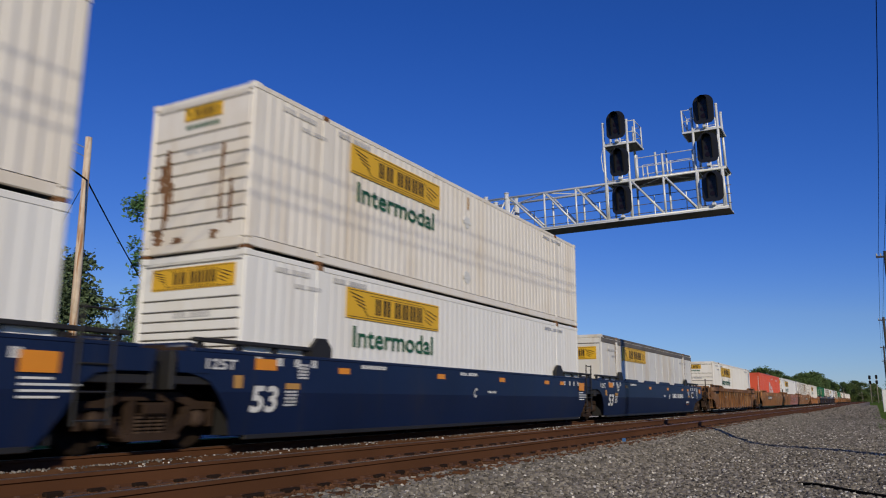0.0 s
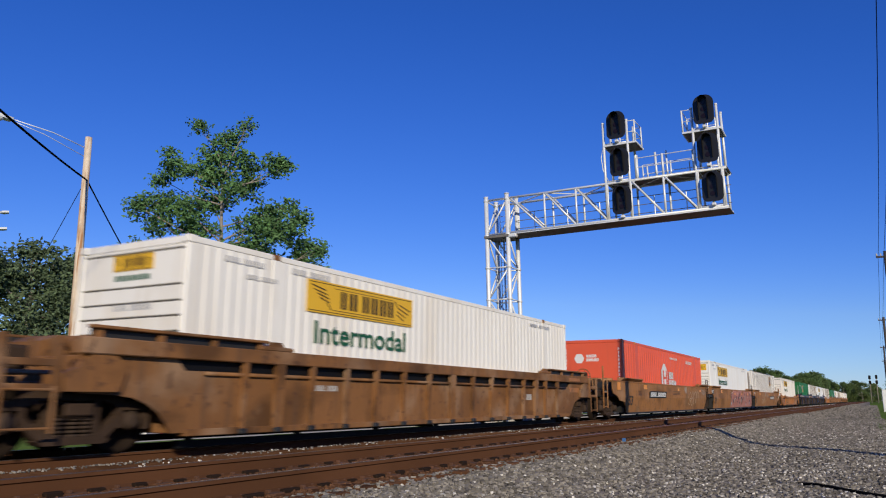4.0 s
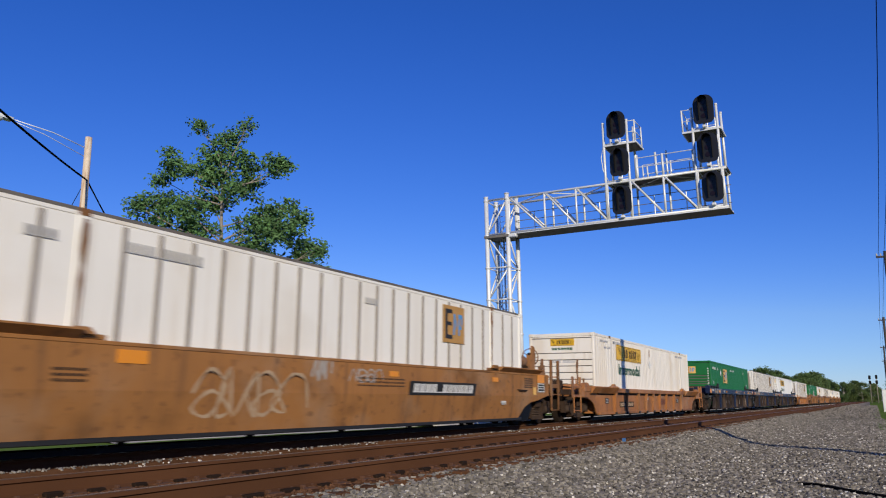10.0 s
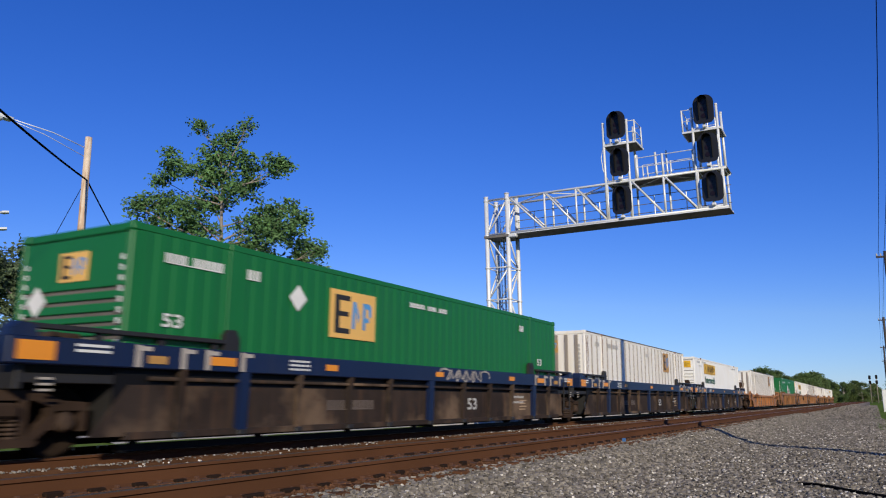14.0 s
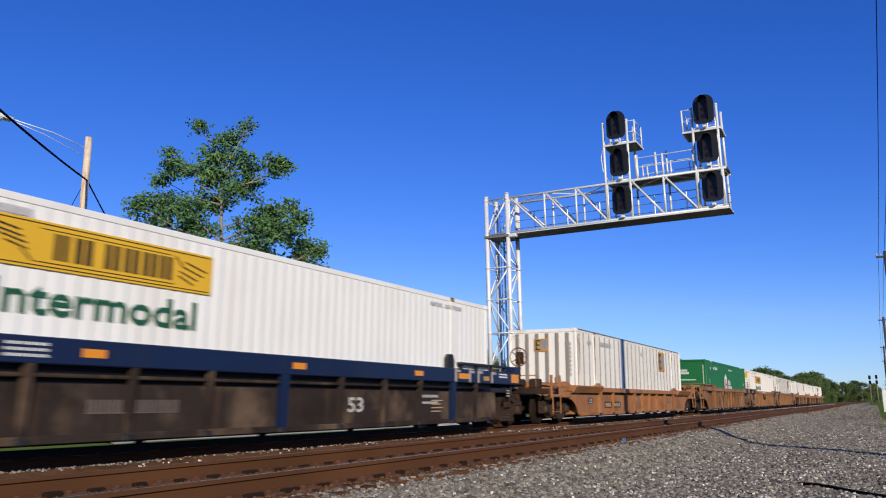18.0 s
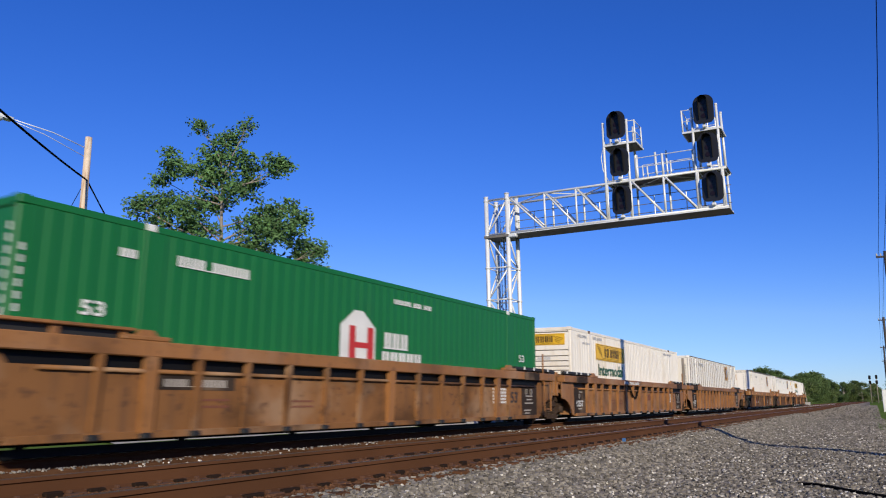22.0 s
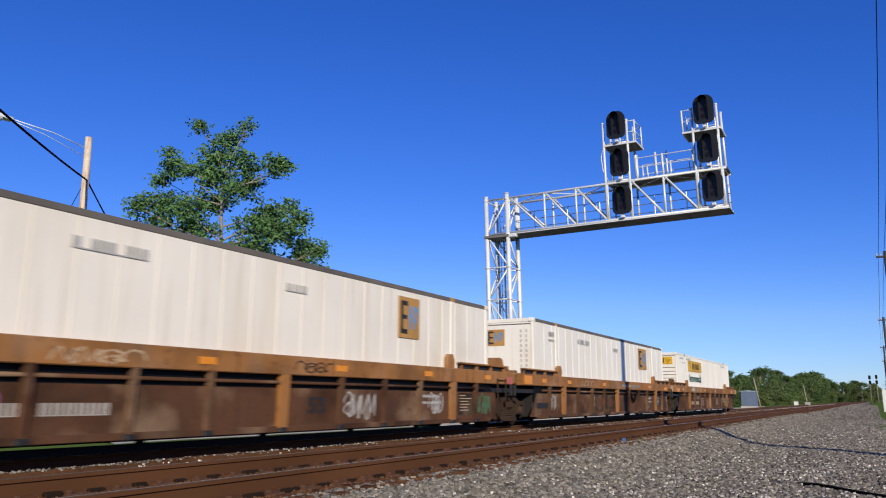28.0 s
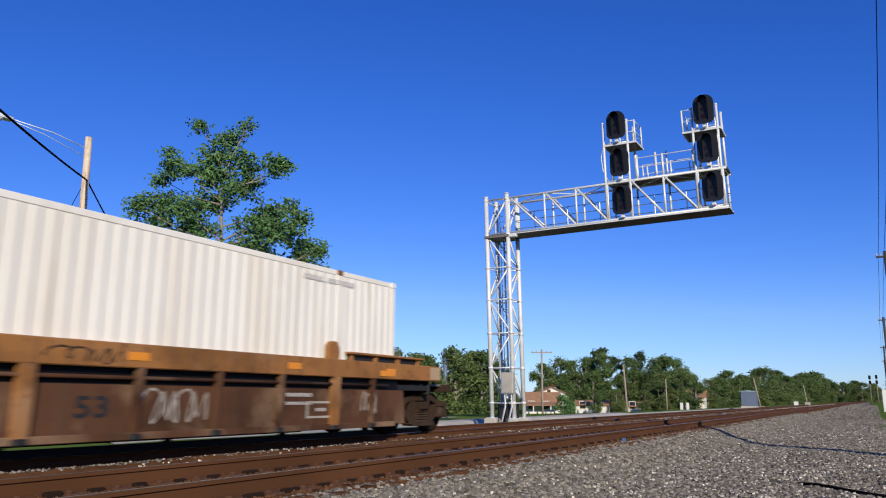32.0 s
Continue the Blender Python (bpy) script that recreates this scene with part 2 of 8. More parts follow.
def prism(bm, pts, a, b, axis="x"):
    """A polygon swept from a to b along an axis. pts in (y, z) for x, (x, z) for y, (x, y) for z."""
    def put(p, q, h):
        return {"x": (h, p, q), "y": (p, h, q), "z": (p, q, h)}[axis]
    lo = [bm.verts.new(put(p, q, a)) for p, q in pts]
    hi = [bm.verts.new(put(p, q, b)) for p, q in pts]
    n = len(pts)
    new_faces = [bm.faces.new(lo), bm.faces.new(hi[::-1])]
    for i in range(n):
        new_faces.append(bm.faces.new((lo[i], hi[i], hi[(i + 1) % n], lo[(i + 1) % n])))
    bmesh.ops.recalc_face_normals(bm, faces=new_faces)


def rod(bm, p0, p1, r, seg=8, r1=None, caps=True):
    p0, p1 = Vector(p0), Vector(p1)
    q = (p1 - p0).to_track_quat("Z", "Y")
    rings = []
    for p, rr in ((p0, r), (p1, r if r1 is None else r1)):
        rings.append([bm.verts.new(p + q @ Vector((rr * math.cos(2 * math.pi * i / seg), rr * math.sin(2 * math.pi * i / seg), 0))) for i in range(seg)])
    for i in range(seg):
        f = bm.faces.new((rings[0][i], rings[0][(i + 1) % seg], rings[1][(i + 1) % seg], rings[1][i]))
        f.smooth = seg > 6
    if caps:
        bm.faces.new(rings[0][::-1])
        bm.faces.new(rings[1])


def path_rod(bm, pts, r, seg=6):
    """One bent tube through the points."""
    pts = [Vector(p) for p in pts]
    rings = []
    for i, p in enumerate(pts):
        d = (pts[min(i + 1, len(pts) - 1)] - pts[max(i - 1, 0)]).normalized()
        side = d.cross(Vector((0, 0, 1)))
        side = side.normalized() if side.length > 0.05 else Vector((1, 0, 0))
        up = side.cross(d).normalized()
        rings.append([bm.verts.new(p + (side * math.cos(2 * math.pi * k / seg) + up * math.sin(2 * math.pi * k / seg)) * r) for k in range(seg)])
    for a, b in zip(rings, rings[1:]):
        for k in range(seg):
            bm.faces.new((a[k], a[(k + 1) % seg], b[(k + 1) % seg], b[k])).smooth = True
    bm.faces.new(rings[0][::-1])
    bm.faces.new(rings[-1])


def lathe(bm, profile, axis_point, seg=20, axis="x"):
    """Spin a profile of (along, radius) round an axis."""
    rings = []
    for a, r in profile:
        ring = []
        for i in range(seg):
            c, s = math.cos(2 * math.pi * i / seg) * r, math.sin(2 * math.pi * i / seg) * r
            v = {"x": (a, c, s), "z": (c, s, a), "y": (c, a, s)}[axis]
            ring.append(bm.verts.new(Vector(axis_point) + Vector(v)))
        rings.append(ring)
    fs = []
    for r0, r1 in zip(rings, rings[1:]):
        for i in range(seg):
            f = bm.faces.new((r0[i], r0[(i + 1) % seg], r1[(i + 1) % seg], r1[i]))
            f.smooth = True
            fs.append(f)
    fs.append(bm.faces.new(rings[0]))
    fs.append(bm.faces.new(rings[-1]))
    bmesh.ops.recalc_face_normals(bm, faces=fs)


MESHES = {}


def mesh_of(key, build, material):
    """A mesh made once for a key and shared by all alike parts."""
    if key not in MESHES:
        bm = bmesh.new()
        build(bm)
        me = bpy.data.meshes.new(str(key[0]))
        bm.to_mesh(me)
        bm.free()
        me.materials.append(M[material])
        MESHES[key] = me
    return MESHES[key]


def part(name, build, material, parent, label="", key=None, at=None):
    """One mesh object under a thing or a part; build fills a bmesh."""
    if key is None:
        bm = bmesh.new()
        build(bm)
        me = bpy.data.meshes.new(name)
        bm.to_mesh(me)
        bm.free()
        me.materials.append(M[material])
    else:
        me = mesh_of((name, material, *key), build, material)
    ob = new(name, me)
    ob.parent = parent
    if at is not None:
        ob.matrix_basis = at if isinstance(at, Matrix) else Matrix.Translation(at)
    if label:
        ob["label"] = label
    return ob


def raw_mesh(name, verts, faces, material):
    me = bpy.data.meshes.new(name)
    me.from_pydata(verts, [], faces)
    me.materials.append(M[material])
    return me


TEXTS = {}
SIDE = Matrix(((0, 0, 1, 0), (1, 0, 0, 0), (0, 1, 0, 0), (0, 0, 0, 1)))     # reads along +y, faces +x
FRONT = Matrix(((1, 0, 0, 0), (0, 0, -1, 0), (0, 1, 0, 0), (0, 0, 0, 1)))   # reads along +x, faces -y


def lettering(text, height, material, parent, at, turn=SIDE, width=None, bold=0.0, name="lettering"):
    key = (text, height, material, width)
    if key not in TEXTS:
        cu = bpy.data.curves.new("lettering", "FONT")
        cu.body, cu.size, cu.extrude, cu.offset, cu.resolution_u = text, 1.0, 0.0, bold, 3
        tmp = bpy.data.objects.new("lettering", cu)
        me = bpy.data.meshes.new_from_object(tmp)
        bpy.data.objects.remove(tmp)
        co = np.array([v.co[:] for v in me.vertices])
        lo, hi = co.min(0), co.max(0)
        caps = 0.73 if text[0].isupper() or text[0].isdigit() else 0.73
        sy = height / caps
        sx = width / (hi[0] - lo[0]) if width else sy
        for v in me.vertices:
            v.co = ((v.co.x - lo[0]) * sx, v.co.y * sy, 0)
        me.materials.append(M[material])
        TEXTS[key] = me
    ob = new(name, TEXTS[key])
    ob.parent = parent
    ob.matrix_basis = Matrix.Translation(at) @ turn
    return ob


def bars(text, height, material, parent, at, turn=SIDE, width=None, name="marking"):
    """Plain upright bars the size of a line of characters, two to a character; a blank is a gap."""
    w = width / max(1, len(text)) if width else height * 0.72

    def build(bm):
        base = height * 0.10
        ring = [(0, 0), (w * len(text), 0)]
        for i in reversed(range(len(text))):
            if text[i] != " ":
                up = height * (0.35 if text[i] == "-" else 1.0)
                for a, b in ((0.54, 0.90), (0.08, 0.44)):
                    ring += [((i + b) * w, base), ((i + b) * w, up), ((i + a) * w, up), ((i + a) * w, base)]
        ring.append((0, base))
        bm.faces.new([bm.verts.new((p, q, 0)) for p, q in ring])
    me = mesh_of((name, material, text, round(height, 3), round(w, 3)), build, material)
    ob = new(name, me)
    ob.parent = parent
    ob.matrix_basis = Matrix.Translation(at) @ turn
    return ob


def plate(name, w, h, material, parent, at, turn=SIDE, thick=0.006, label=""):
    def build(bm):
        box(bm, 0, w, 0, h, 0, thick)
    return part(name, build, material, parent, label, key=(round(w, 3), round(h, 3), thick), at=Matrix.Translation(at) @ turn)


def empty(name):
    ob = new(name)
    ob.empty_display_size = 0.2
    return ob


# ---- the ground and the tracks ----
NEAR_X, NEAR_Z = 4.20, 0.069
FAR_END = 900.0


def strip(name, profile, y0, y1, material, step=None, jag=0.0, seed=1):
    """A band of ground along the track with a given cross-section."""
    rnd = random.Random(seed)
    ys = [y0]
    d = step or (y1 - y0)
    while ys[-1] < y1 - 1e-6:
        ys.append(min(y1, ys[-1] + d * (1 if not step else max(1, (ys[-1] - 20) / 15))))
    verts, faces, n = [], [], len(profile)
    for y in ys:
        for i, (x, z) in enumerate(profile):
            e = jag * rnd.uniform(-1, 1) if i in (0, n - 1) else 0
            verts.append((x + e, y, z + (rnd.uniform(-0.012, 0.012) if step and 0 < i < n - 1 else 0)))
    for j in range(len(ys) - 1):
        for i in range(n - 1):
            a = j * n + i
            faces.append((a, a + 1, a + n + 1, a + n))
    return new(name, raw_mesh(name, verts, faces, material))


LOW = -1.8            # the fields and gardens beyond the signal lie below the tracks
gx, gy = (-3000, -24, -13.5, 3000), (-400, 50, 76, 4000)
gz = ((-0.62,) * 4, (-0.62,) * 4, (LOW, LOW, -0.62, -0.62), (LOW, LOW, -0.62, -0.62))
ground = new("ground", raw_mesh("ground", [(x, y, gz[j][i]) for j, y in enumerate(gy) for i, x in enumerate(gx)], [(4 * j + i, 4 * j + i + 1, 4 * j + i + 5, 4 * j + i + 4) for j in range(3) for i in range(3)], "grass"))


def ground_z(x, y):
    """Height of the grass at a place."""
    across = min(1.0, max(0.0, (-13.5 - x) / 10.5))
    return -0.62 + (LOW + 0.62) * across * min(1.0, max(0.0, (y - 50) / 26))


tagged(ground, "flat mown grass reaching to the horizon", "ground", kind="structure")
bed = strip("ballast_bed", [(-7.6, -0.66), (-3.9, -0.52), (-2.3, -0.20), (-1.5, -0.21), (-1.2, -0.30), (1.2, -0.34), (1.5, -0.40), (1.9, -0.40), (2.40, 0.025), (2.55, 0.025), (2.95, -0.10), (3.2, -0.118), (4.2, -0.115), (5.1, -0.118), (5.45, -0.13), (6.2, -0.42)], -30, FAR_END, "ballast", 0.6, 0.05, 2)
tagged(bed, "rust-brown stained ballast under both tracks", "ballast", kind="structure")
SHOULDER = ((5.38, -0.135), (5.75, -0.20), (6.25, -0.36), (6.8, -0.46), (7.3, -0.50), (8.0, -0.48), (9.0, -0.45), (10.6, -0.45), (13.0, -0.47), (14.5, -0.66))
shoulder = strip("gravel_shoulder", SHOULDER, -30, FAR_END, "gravel", 0.35, 0.06, 3)
tagged(shoulder, "grey crushed-stone service strip beside the track", "gravel", kind="structure")
verge = new("grass_verge", raw_mesh("grass_verge", [(9.95, 38.5, -0.46), (10.2, 38.0, -0.42), (60, 36, -0.50), (8.9, 200, -0.46), (9.2, 200, -0.42), (60, 200, -0.50), (6.6, 700, -0.46), (7.0, 700, -0.42), (60, 700, -0.50)], [(0, 1, 4, 3), (1, 2, 5, 4), (3, 4, 7, 6), (4, 5, 8, 7)], "grass"))
tagged(verge, "green mown verge beside the gravel", "grass", kind="structure")
pale = strip("pale_gravel_pad", [(-13.4, -0.63), (-12.6, -0.52), (-10.6, -0.50), (-9.6, -0.63)], 15.0, 36, "pale", 1.5, 0.2, 5)
tagged(pale, "pale limestone gravel strip beyond the tracks", "gravel", kind="structure")
pad = strip("pale_gravel_pad", [(-12.0, -0.63), (-10.4, -0.42), (-9.2, -0.38), (-8.7, -0.42), (-8.2, -0.66)], 32, 66, "pale", 1.5, 0.25, 6)
tagged(pad, "pale limestone gravel pad round the signal mast", "gravel", kind="structure")
edge = strip("pale_gravel_pad", [(-10.6, -0.63), (-10.3, -0.55), (-9.8, -0.54), (-9.5, -0.64)], 66.5, 170, "pale", 1.5, 0.2, 16)
tagged(edge, "narrow pale limestone gravel path beyond the tracks", "gravel", kind="structure")
street = strip("road", [(-20.5, -0.61), (-20.4, -0.58), (-16.6, -0.58), (-16.5, -0.61)], -60, 49, "asphalt")
tagged(street, "pale worn asphalt street beyond the tracks", "road", kind="structure")


def stones(name, count, xr, yr, size, material, zfun, seed, power=1.0):
    """Loose crushed stones: small uneven blocks, one object."""
    rng = np.random.default_rng(seed)
    u = rng.random(count)
    y = yr[0] + (yr[1] - yr[0]) * u ** power
    x = rng.uniform(*xr, count)
    z = np.array([zfun(a) for a in x])
    s = size * rng.uniform(0.5, 1.4, count) * (1 + (y - yr[0]) * 0.012)
    cube = np.array(list(itertools.product((-1, 1), (-1, 1), (-1, 1))), float)
    ang = rng.uniform(0, 6.28, count)
    pts = cube[None] * rng.uniform(0.28, 0.62, (count, 8, 3)) * s[:, None, None]
    c, t = np.cos(ang)[:, None], np.sin(ang)[:, None]
    tilt = rng.uniform(-0.5, 0.5, count)[:, None]
    px, py, pz = pts[..., 0], pts[..., 1], pts[..., 2] * 0.75
    py, pz = py * np.cos(tilt) - pz * np.sin(tilt), py * np.sin(tilt) + pz * np.cos(tilt)
    out = np.stack([px * c - py * t + x[:, None], px * t + py * c + y[:, None], pz + z[:, None] + s[:, None] * 0.12], -1).reshape(-1, 3)
    quad = np.array([(0, 1, 3, 2), (4, 6, 7, 5), (0, 4, 5, 1), (2, 3, 7, 6), (0, 2, 6, 4), (1, 5, 7, 3)])
    faces = (quad[None] + (np.arange(count) * 8)[:, None, None]).reshape(-1, 4)
    return new(name, raw_mesh(name, out.tolist(), faces.tolist(), material))


def shoulder_z(x):
    return float(np.interp(x, [p[0] for p in SHOULDER], [p[1] for p in SHOULDER]))


def bed_z(x):
    return float(np.interp(x, (1.2, 1.5, 1.9, 2.40, 2.55, 2.95, 3.2, 4.2, 5.1, 5.45, 6.2), (-0.34, -0.40, -0.40, 0.025, 0.025, -0.10, -0.118, -0.115, -0.118, -0.13, -0.42)))


tagged(stones("gravel_stones", 54000, (5.5, 10.6), (4.5, 60), 0.038, "stone", shoulder_z, 1, 1.7), "loose grey crushed stones on the service strip", "gravel", kind="stuff")
tagged(stones("near_stones", 9000, (5.6, 13.2), (-9, 4.6), 0.045, "stone", shoulder_z, 21, 1.0), "loose grey crushed stones underfoot", "gravel", kind="stuff")
tagged(stones("shoulder_stones", 13000, (5.3, 6.6), (3.5, 60), 0.045, "stone", shoulder_z, 2, 1.6), "grey crushed stones along the tie ends", "gravel", kind="stuff")
tagged(stones("pale_stones", 5200, (5.5, 10.6), (4.5, 55), 0.029, "palestone", lambda x: shoulder_z(x) + 0.008, 7, 1.6), "scattered pale stones among the gravel", "gravel", kind="stuff")
tagged(stones("far_stones", 9000, (5.6, 10.4), (50, 210), 0.075, "stone", shoulder_z, 9, 1.9), "grey crushed stones further along the strip", "gravel", kind="stuff")
tagged(stones("crest_stones", 4200, (2.34, 2.58), (2.5, 190), 0.022, "stone", bed_z, 13, 1.7), "pale stones along the crest between the tracks", "ballast", kind="stuff")
tagged(stones("crest_stones", 380, (2.35, 2.70), (6, 190), 0.026, "palestone", bed_z, 14, 1.4), "pale stones along the crest between the tracks", "ballast", kind="stuff")
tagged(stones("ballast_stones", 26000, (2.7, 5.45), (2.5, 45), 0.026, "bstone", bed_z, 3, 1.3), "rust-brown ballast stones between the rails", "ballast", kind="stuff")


def rail_profile(x, top):
    return [(x - 0.07, top - 0.18), (x + 0.07, top - 0.18), (x + 0.07, top - 0.165), (x + 0.012, top - 0.145), (x + 0.012, top - 0.045), (x + 0.036, top - 0.034), (x + 0.036, top - 0.004), (x + 0.028, top),
            (x - 0.028, top), (x - 0.036, top - 0.004), (x - 0.036, top - 0.034), (x - 0.012, top - 0.045), (x - 0.012, top - 0.145), (x - 0.07, top - 0.165)]


def track(name, cx, top, label):
    t = empty(name)
    t.location = (cx, 0, top)
    for sx in (-0.755, 0.755):
        r = part("rail", lambda bm: prism(bm, rail_profile(sx, 0.0), -30, FAR_END, "y"), "rail", t)
        part("running_surface", lambda bm: box(bm, sx - 0.027, sx + 0.027, -30, FAR_END, -0.001, 0.0035), "railtop", r, "worn grey running surface")
    near, rest = [], []
    rnd = random.Random(int(cx * 10) + 4)
    y = -3.0
    while y < 300:
        (near if y < 95 else rest).append((y + rnd.uniform(-0.03, 0.03), rnd.uniform(-1.2, 1.2)))
        y += 0.51
    for y, a in near:
        part("tie", lambda bm: box(bm, -1.3, 1.3, -0.115, 0.115, -0.36, -0.182, 0.012), "tie", t, key=("tie",), at=Matrix.Translation((rnd.uniform(-0.04, 0.04), y, rnd.uniform(-0.008, 0.002))) @ Matrix.Rotation(radians(a), 4, "Z"))
        if y < 45:
            for sx in (-0.755, 0.755):
                def fixing(bm):
                    box(bm, -0.17, 0.17, -0.095, 0.095, -0.187, -0.168, 0.004)
                    for s in (-1, 1):
                        box(bm, s * 0.09 - 0.025, s * 0.09 + 0.025, -0.05 * s - 0.02, -0.05 * s + 0.02, -0.17, -0.14, 0.005)
                        box(bm, -0.05, 0.05, s * 0.16 - 0.02, s * 0.16 + 0.02, -0.20, -0.15, 0.005)
                part("tie_plate", fixing, "plate", t, key=("plate",), at=(sx, y, 0))
        # dark blocks stand in for short shadows beside the rail foot
        if y < 45 and cx > 1:
            for sx in (-0.755, 0.755):
                part("rail_anchor", lambda bm: box(bm, 0.05, 0.12, -0.11, 0.11, -0.20, -0.135, 0.012), "anchor", t, key=("anchor",), at=Matrix.Translation((sx, y + 0.25 + rnd.uniform(-0.05, 0.05), rnd.uniform(-0.02, 0.0))) @ Matrix.Diagonal((1, rnd.uniform(0.5, 1.2), 1, 1)))
    far = part("far_ties", lambda bm: [box(bm, -1.3, 1.3, y - 0.115, y + 0.115, -0.36, -0.182) for y, a in rest], "tie", t)
    far["kind"] = "stuff"
    return tagged(t, label, "railway track", "pair of railway tracks")


def rail_dots(t):
    # four small white blocks along the far rail
    for y in (7.36, 7.52, 7.94, 8.09):
        part("bond_clip", lambda bm: box(bm, -0.012, 0.012, -0.03, 0.03, -0.02, 0.02, 0.005), "whitepost", t, "small white block on the rail", key=("clip",), at=(-0.69, y, -0.02))


train_track = track("railway_track", 0.0, 0.0, "rusty railway track that the train runs on")
rail_dots(train_track)
track("railway_track", NEAR_X, NEAR_Z, "empty rusty railway track with worn rail tops")


# ---- cantilever signal bridge ----
BR_Y, BR_D = 34.12, 1.2
LEGS = (-6.43, -5.24)              # at the foot
TIP = 5.28


def mast_x(x, z):
    """The mast is raked back a little against the weight of the arm."""
    return x - 0.0265 * z


def bent(x, z):
    """What stands on the arm leans the same way."""
    return x - 0.03 * (z - 9.14)


def low_z(x):
    return 9.10 + 0.011 * (x + 5.4)


def high_z(x):
    return 10.96 + 0.009 * max(0.0, x + 1.0)


def signal_bridge():
    b = empty("signal_bridge")
    b.location = (0, BR_Y, 0)
    d = BR_D

    def bar(name, p, q, r, seg=8, material="steel", label=""):
        part(name, lambda bm: rod(bm, p, q, r, seg), material, b, label)

    # mast: four legs, zigzag lattice on each face, a ladder inside
    zs = (0.55, 2.27, 4.0, 5.70, 7.35, 9.05, 10.92)
    for x, top in zip(LEGS, (11.12, 11.2)):
        for y in (0, d):
            bar("mast_leg", (mast_x(x, -0.35), y, -0.35), (mast_x(x, top), y, top), 0.11, 12)
            part("leg_cap", lambda bm: rod(bm, (mast_x(x, top), y, top - 0.02), (mast_x(x, top), y, top + 0.03), 0.13, 12), "steel", b)
            part("base_plate", lambda bm: box(bm, x - 0.24, x + 0.24, y - 0.24, y + 0.24, -0.20, -0.16, 0.01), "steel", b)
            part("footing", lambda bm: box(bm, x - 0.32, x + 0.32, y - 0.32, y + 0.32, -0.6, -0.2, 0.04), "pale", b, "concrete footing")
            for z in zs:
                part("node_collar", lambda bm: rod(bm, (mast_x(x, z - 0.05), y, z - 0.05), (mast_x(x, z + 0.05), y, z + 0.05), 0.135, 12), "steel", b)
    L, R = (lambda z: mast_x(LEGS[0], z)), (lambda z: mast_x(LEGS[1], z))
    for y in (0, d):
        for k, (a, c) in enumerate(zip(zs, zs[1:])):
            if k % 2 == 0:
                bar("lattice_bar", (R(a), y, a), (L(c), y, c), 0.045)
            else:
                bar("lattice_bar", (L(a), y, a), (R(c), y, c), 0.045)
        for z in zs:
            bar("lattice_bar", (L(z), y, z), (R(z), y, z), 0.035)
    for x in LEGS:
        for k, (a, c) in enumerate(zip(zs, zs[1:])):
            y0, y1 = ((0, d) if k % 2 else (d, 0))
            bar("lattice_bar", (mast_x(x, a), y0, a), (mast_x(x, c), y1, c), 0.045)
        for z in zs:
            bar("lattice_bar", (mast_x(x, z), 0, z), (mast_x(x, z), d, z), 0.035)
    ladder_x = LEGS[0] + 0.42
    lad = part("mast_ladder", lambda bm: [rod(bm, (mast_x(ladder_x + s, -0.1), d * 0.62, -0.1), (mast_x(ladder_x + s, 10.9), d * 0.62, 10.9), 0.025, 6) for s in (0, 0.4)], "steel", b)
    for k in range(34):
        z = 0.3 + 0.31 * k
        part("rung", lambda bm: rod(bm, (0, 0, 0), (0.4, 0, 0), 0.014, 6), "steel", lad, key=("rung",), at=(mast_x(ladder_x, z), d * 0.62, z))
    bar("riser_conduit", (mast_x(-5.75, -0.3), d * 0.5, -0.3), (mast_x(-5.75, 9.0), d * 0.5, 9.0), 0.05)
    part("mast_landing", lambda bm: box(bm, L(9) - 0.1, R(9) + 0.1, -0.12, d + 0.05, 8.93, 8.97), "grate", b, "dark grated landing")
    part("landing_edge", lambda bm: box(bm, L(9) - 0.1, R(9) + 0.1, -0.16, -0.12, 8.90, 9.02), "grate", b)
    part("saddle", lambda bm: box(bm, R(9.05) - 0.05, R(9.05) + 0.5, -0.13, 0.13, 8.86, 9.02, 0.03), "steel", b, "bolted saddle under the arm")
    # arm
    bays = (-5.36, -3.41, -1.75, -0.14, 0.99, 2.53, 4.08, 5.17)
    for y in (0, d):
        bar("top_chord", (L(10.96), y, 10.95), (TIP, y, high_z(TIP)), 0.06, 10)
        bar("bottom_chord", (L(9.1), y, low_z(-6.6)), (TIP, y, low_z(TIP)), 0.065, 10)
        for x in bays:
            bar("arm_upright", (x, y, low_z(x)), (bent(x, 10.96), y, high_z(x)), 0.052)
        for k, (x0, x1) in enumerate(zip(bays, bays[1:])):
            if k not in (3, 6):
                bar("arm_diagonal", (bent(x0, 10.96) + 0.05, y, high_z(x0)), (x1 - 0.06, y, low_z(x1)), 0.05)
                part("gusset", lambda bm: prism(bm, ((bent(x0, 10.96), high_z(x0)), (bent(x0, 10.96) + 0.28, high_z(x0)), (bent(x0, 10.96) + 0.02, high_z(x0) - 0.24)), y - 0.01, y + 0.01, "y"), "steel", b)
    for k, (x0, x1) in enumerate(zip(bays, bays[1:])):
        bar("cross_brace", (x0, 0 if k % 2 else d, high_z(x0)), (x1, d if k % 2 else 0, high_z(x1)), 0.03, 6)
        bar("cross_brace", (x1, 0, high_z(x1)), (x1, d, high_z(x1)), 0.03, 6)
    # lower walkway: grating between two steel angles
    def deck(x0, x1, z_of, lift, y0, y1):
        def build(bm):
            vs = [[bm.verts.new((x, y, z_of(x) + lift + h)) for x in (x0, x1)] for y, h in ((y0, 0), (y1, 0), (y1, 0.035), (y0, 0.035))]
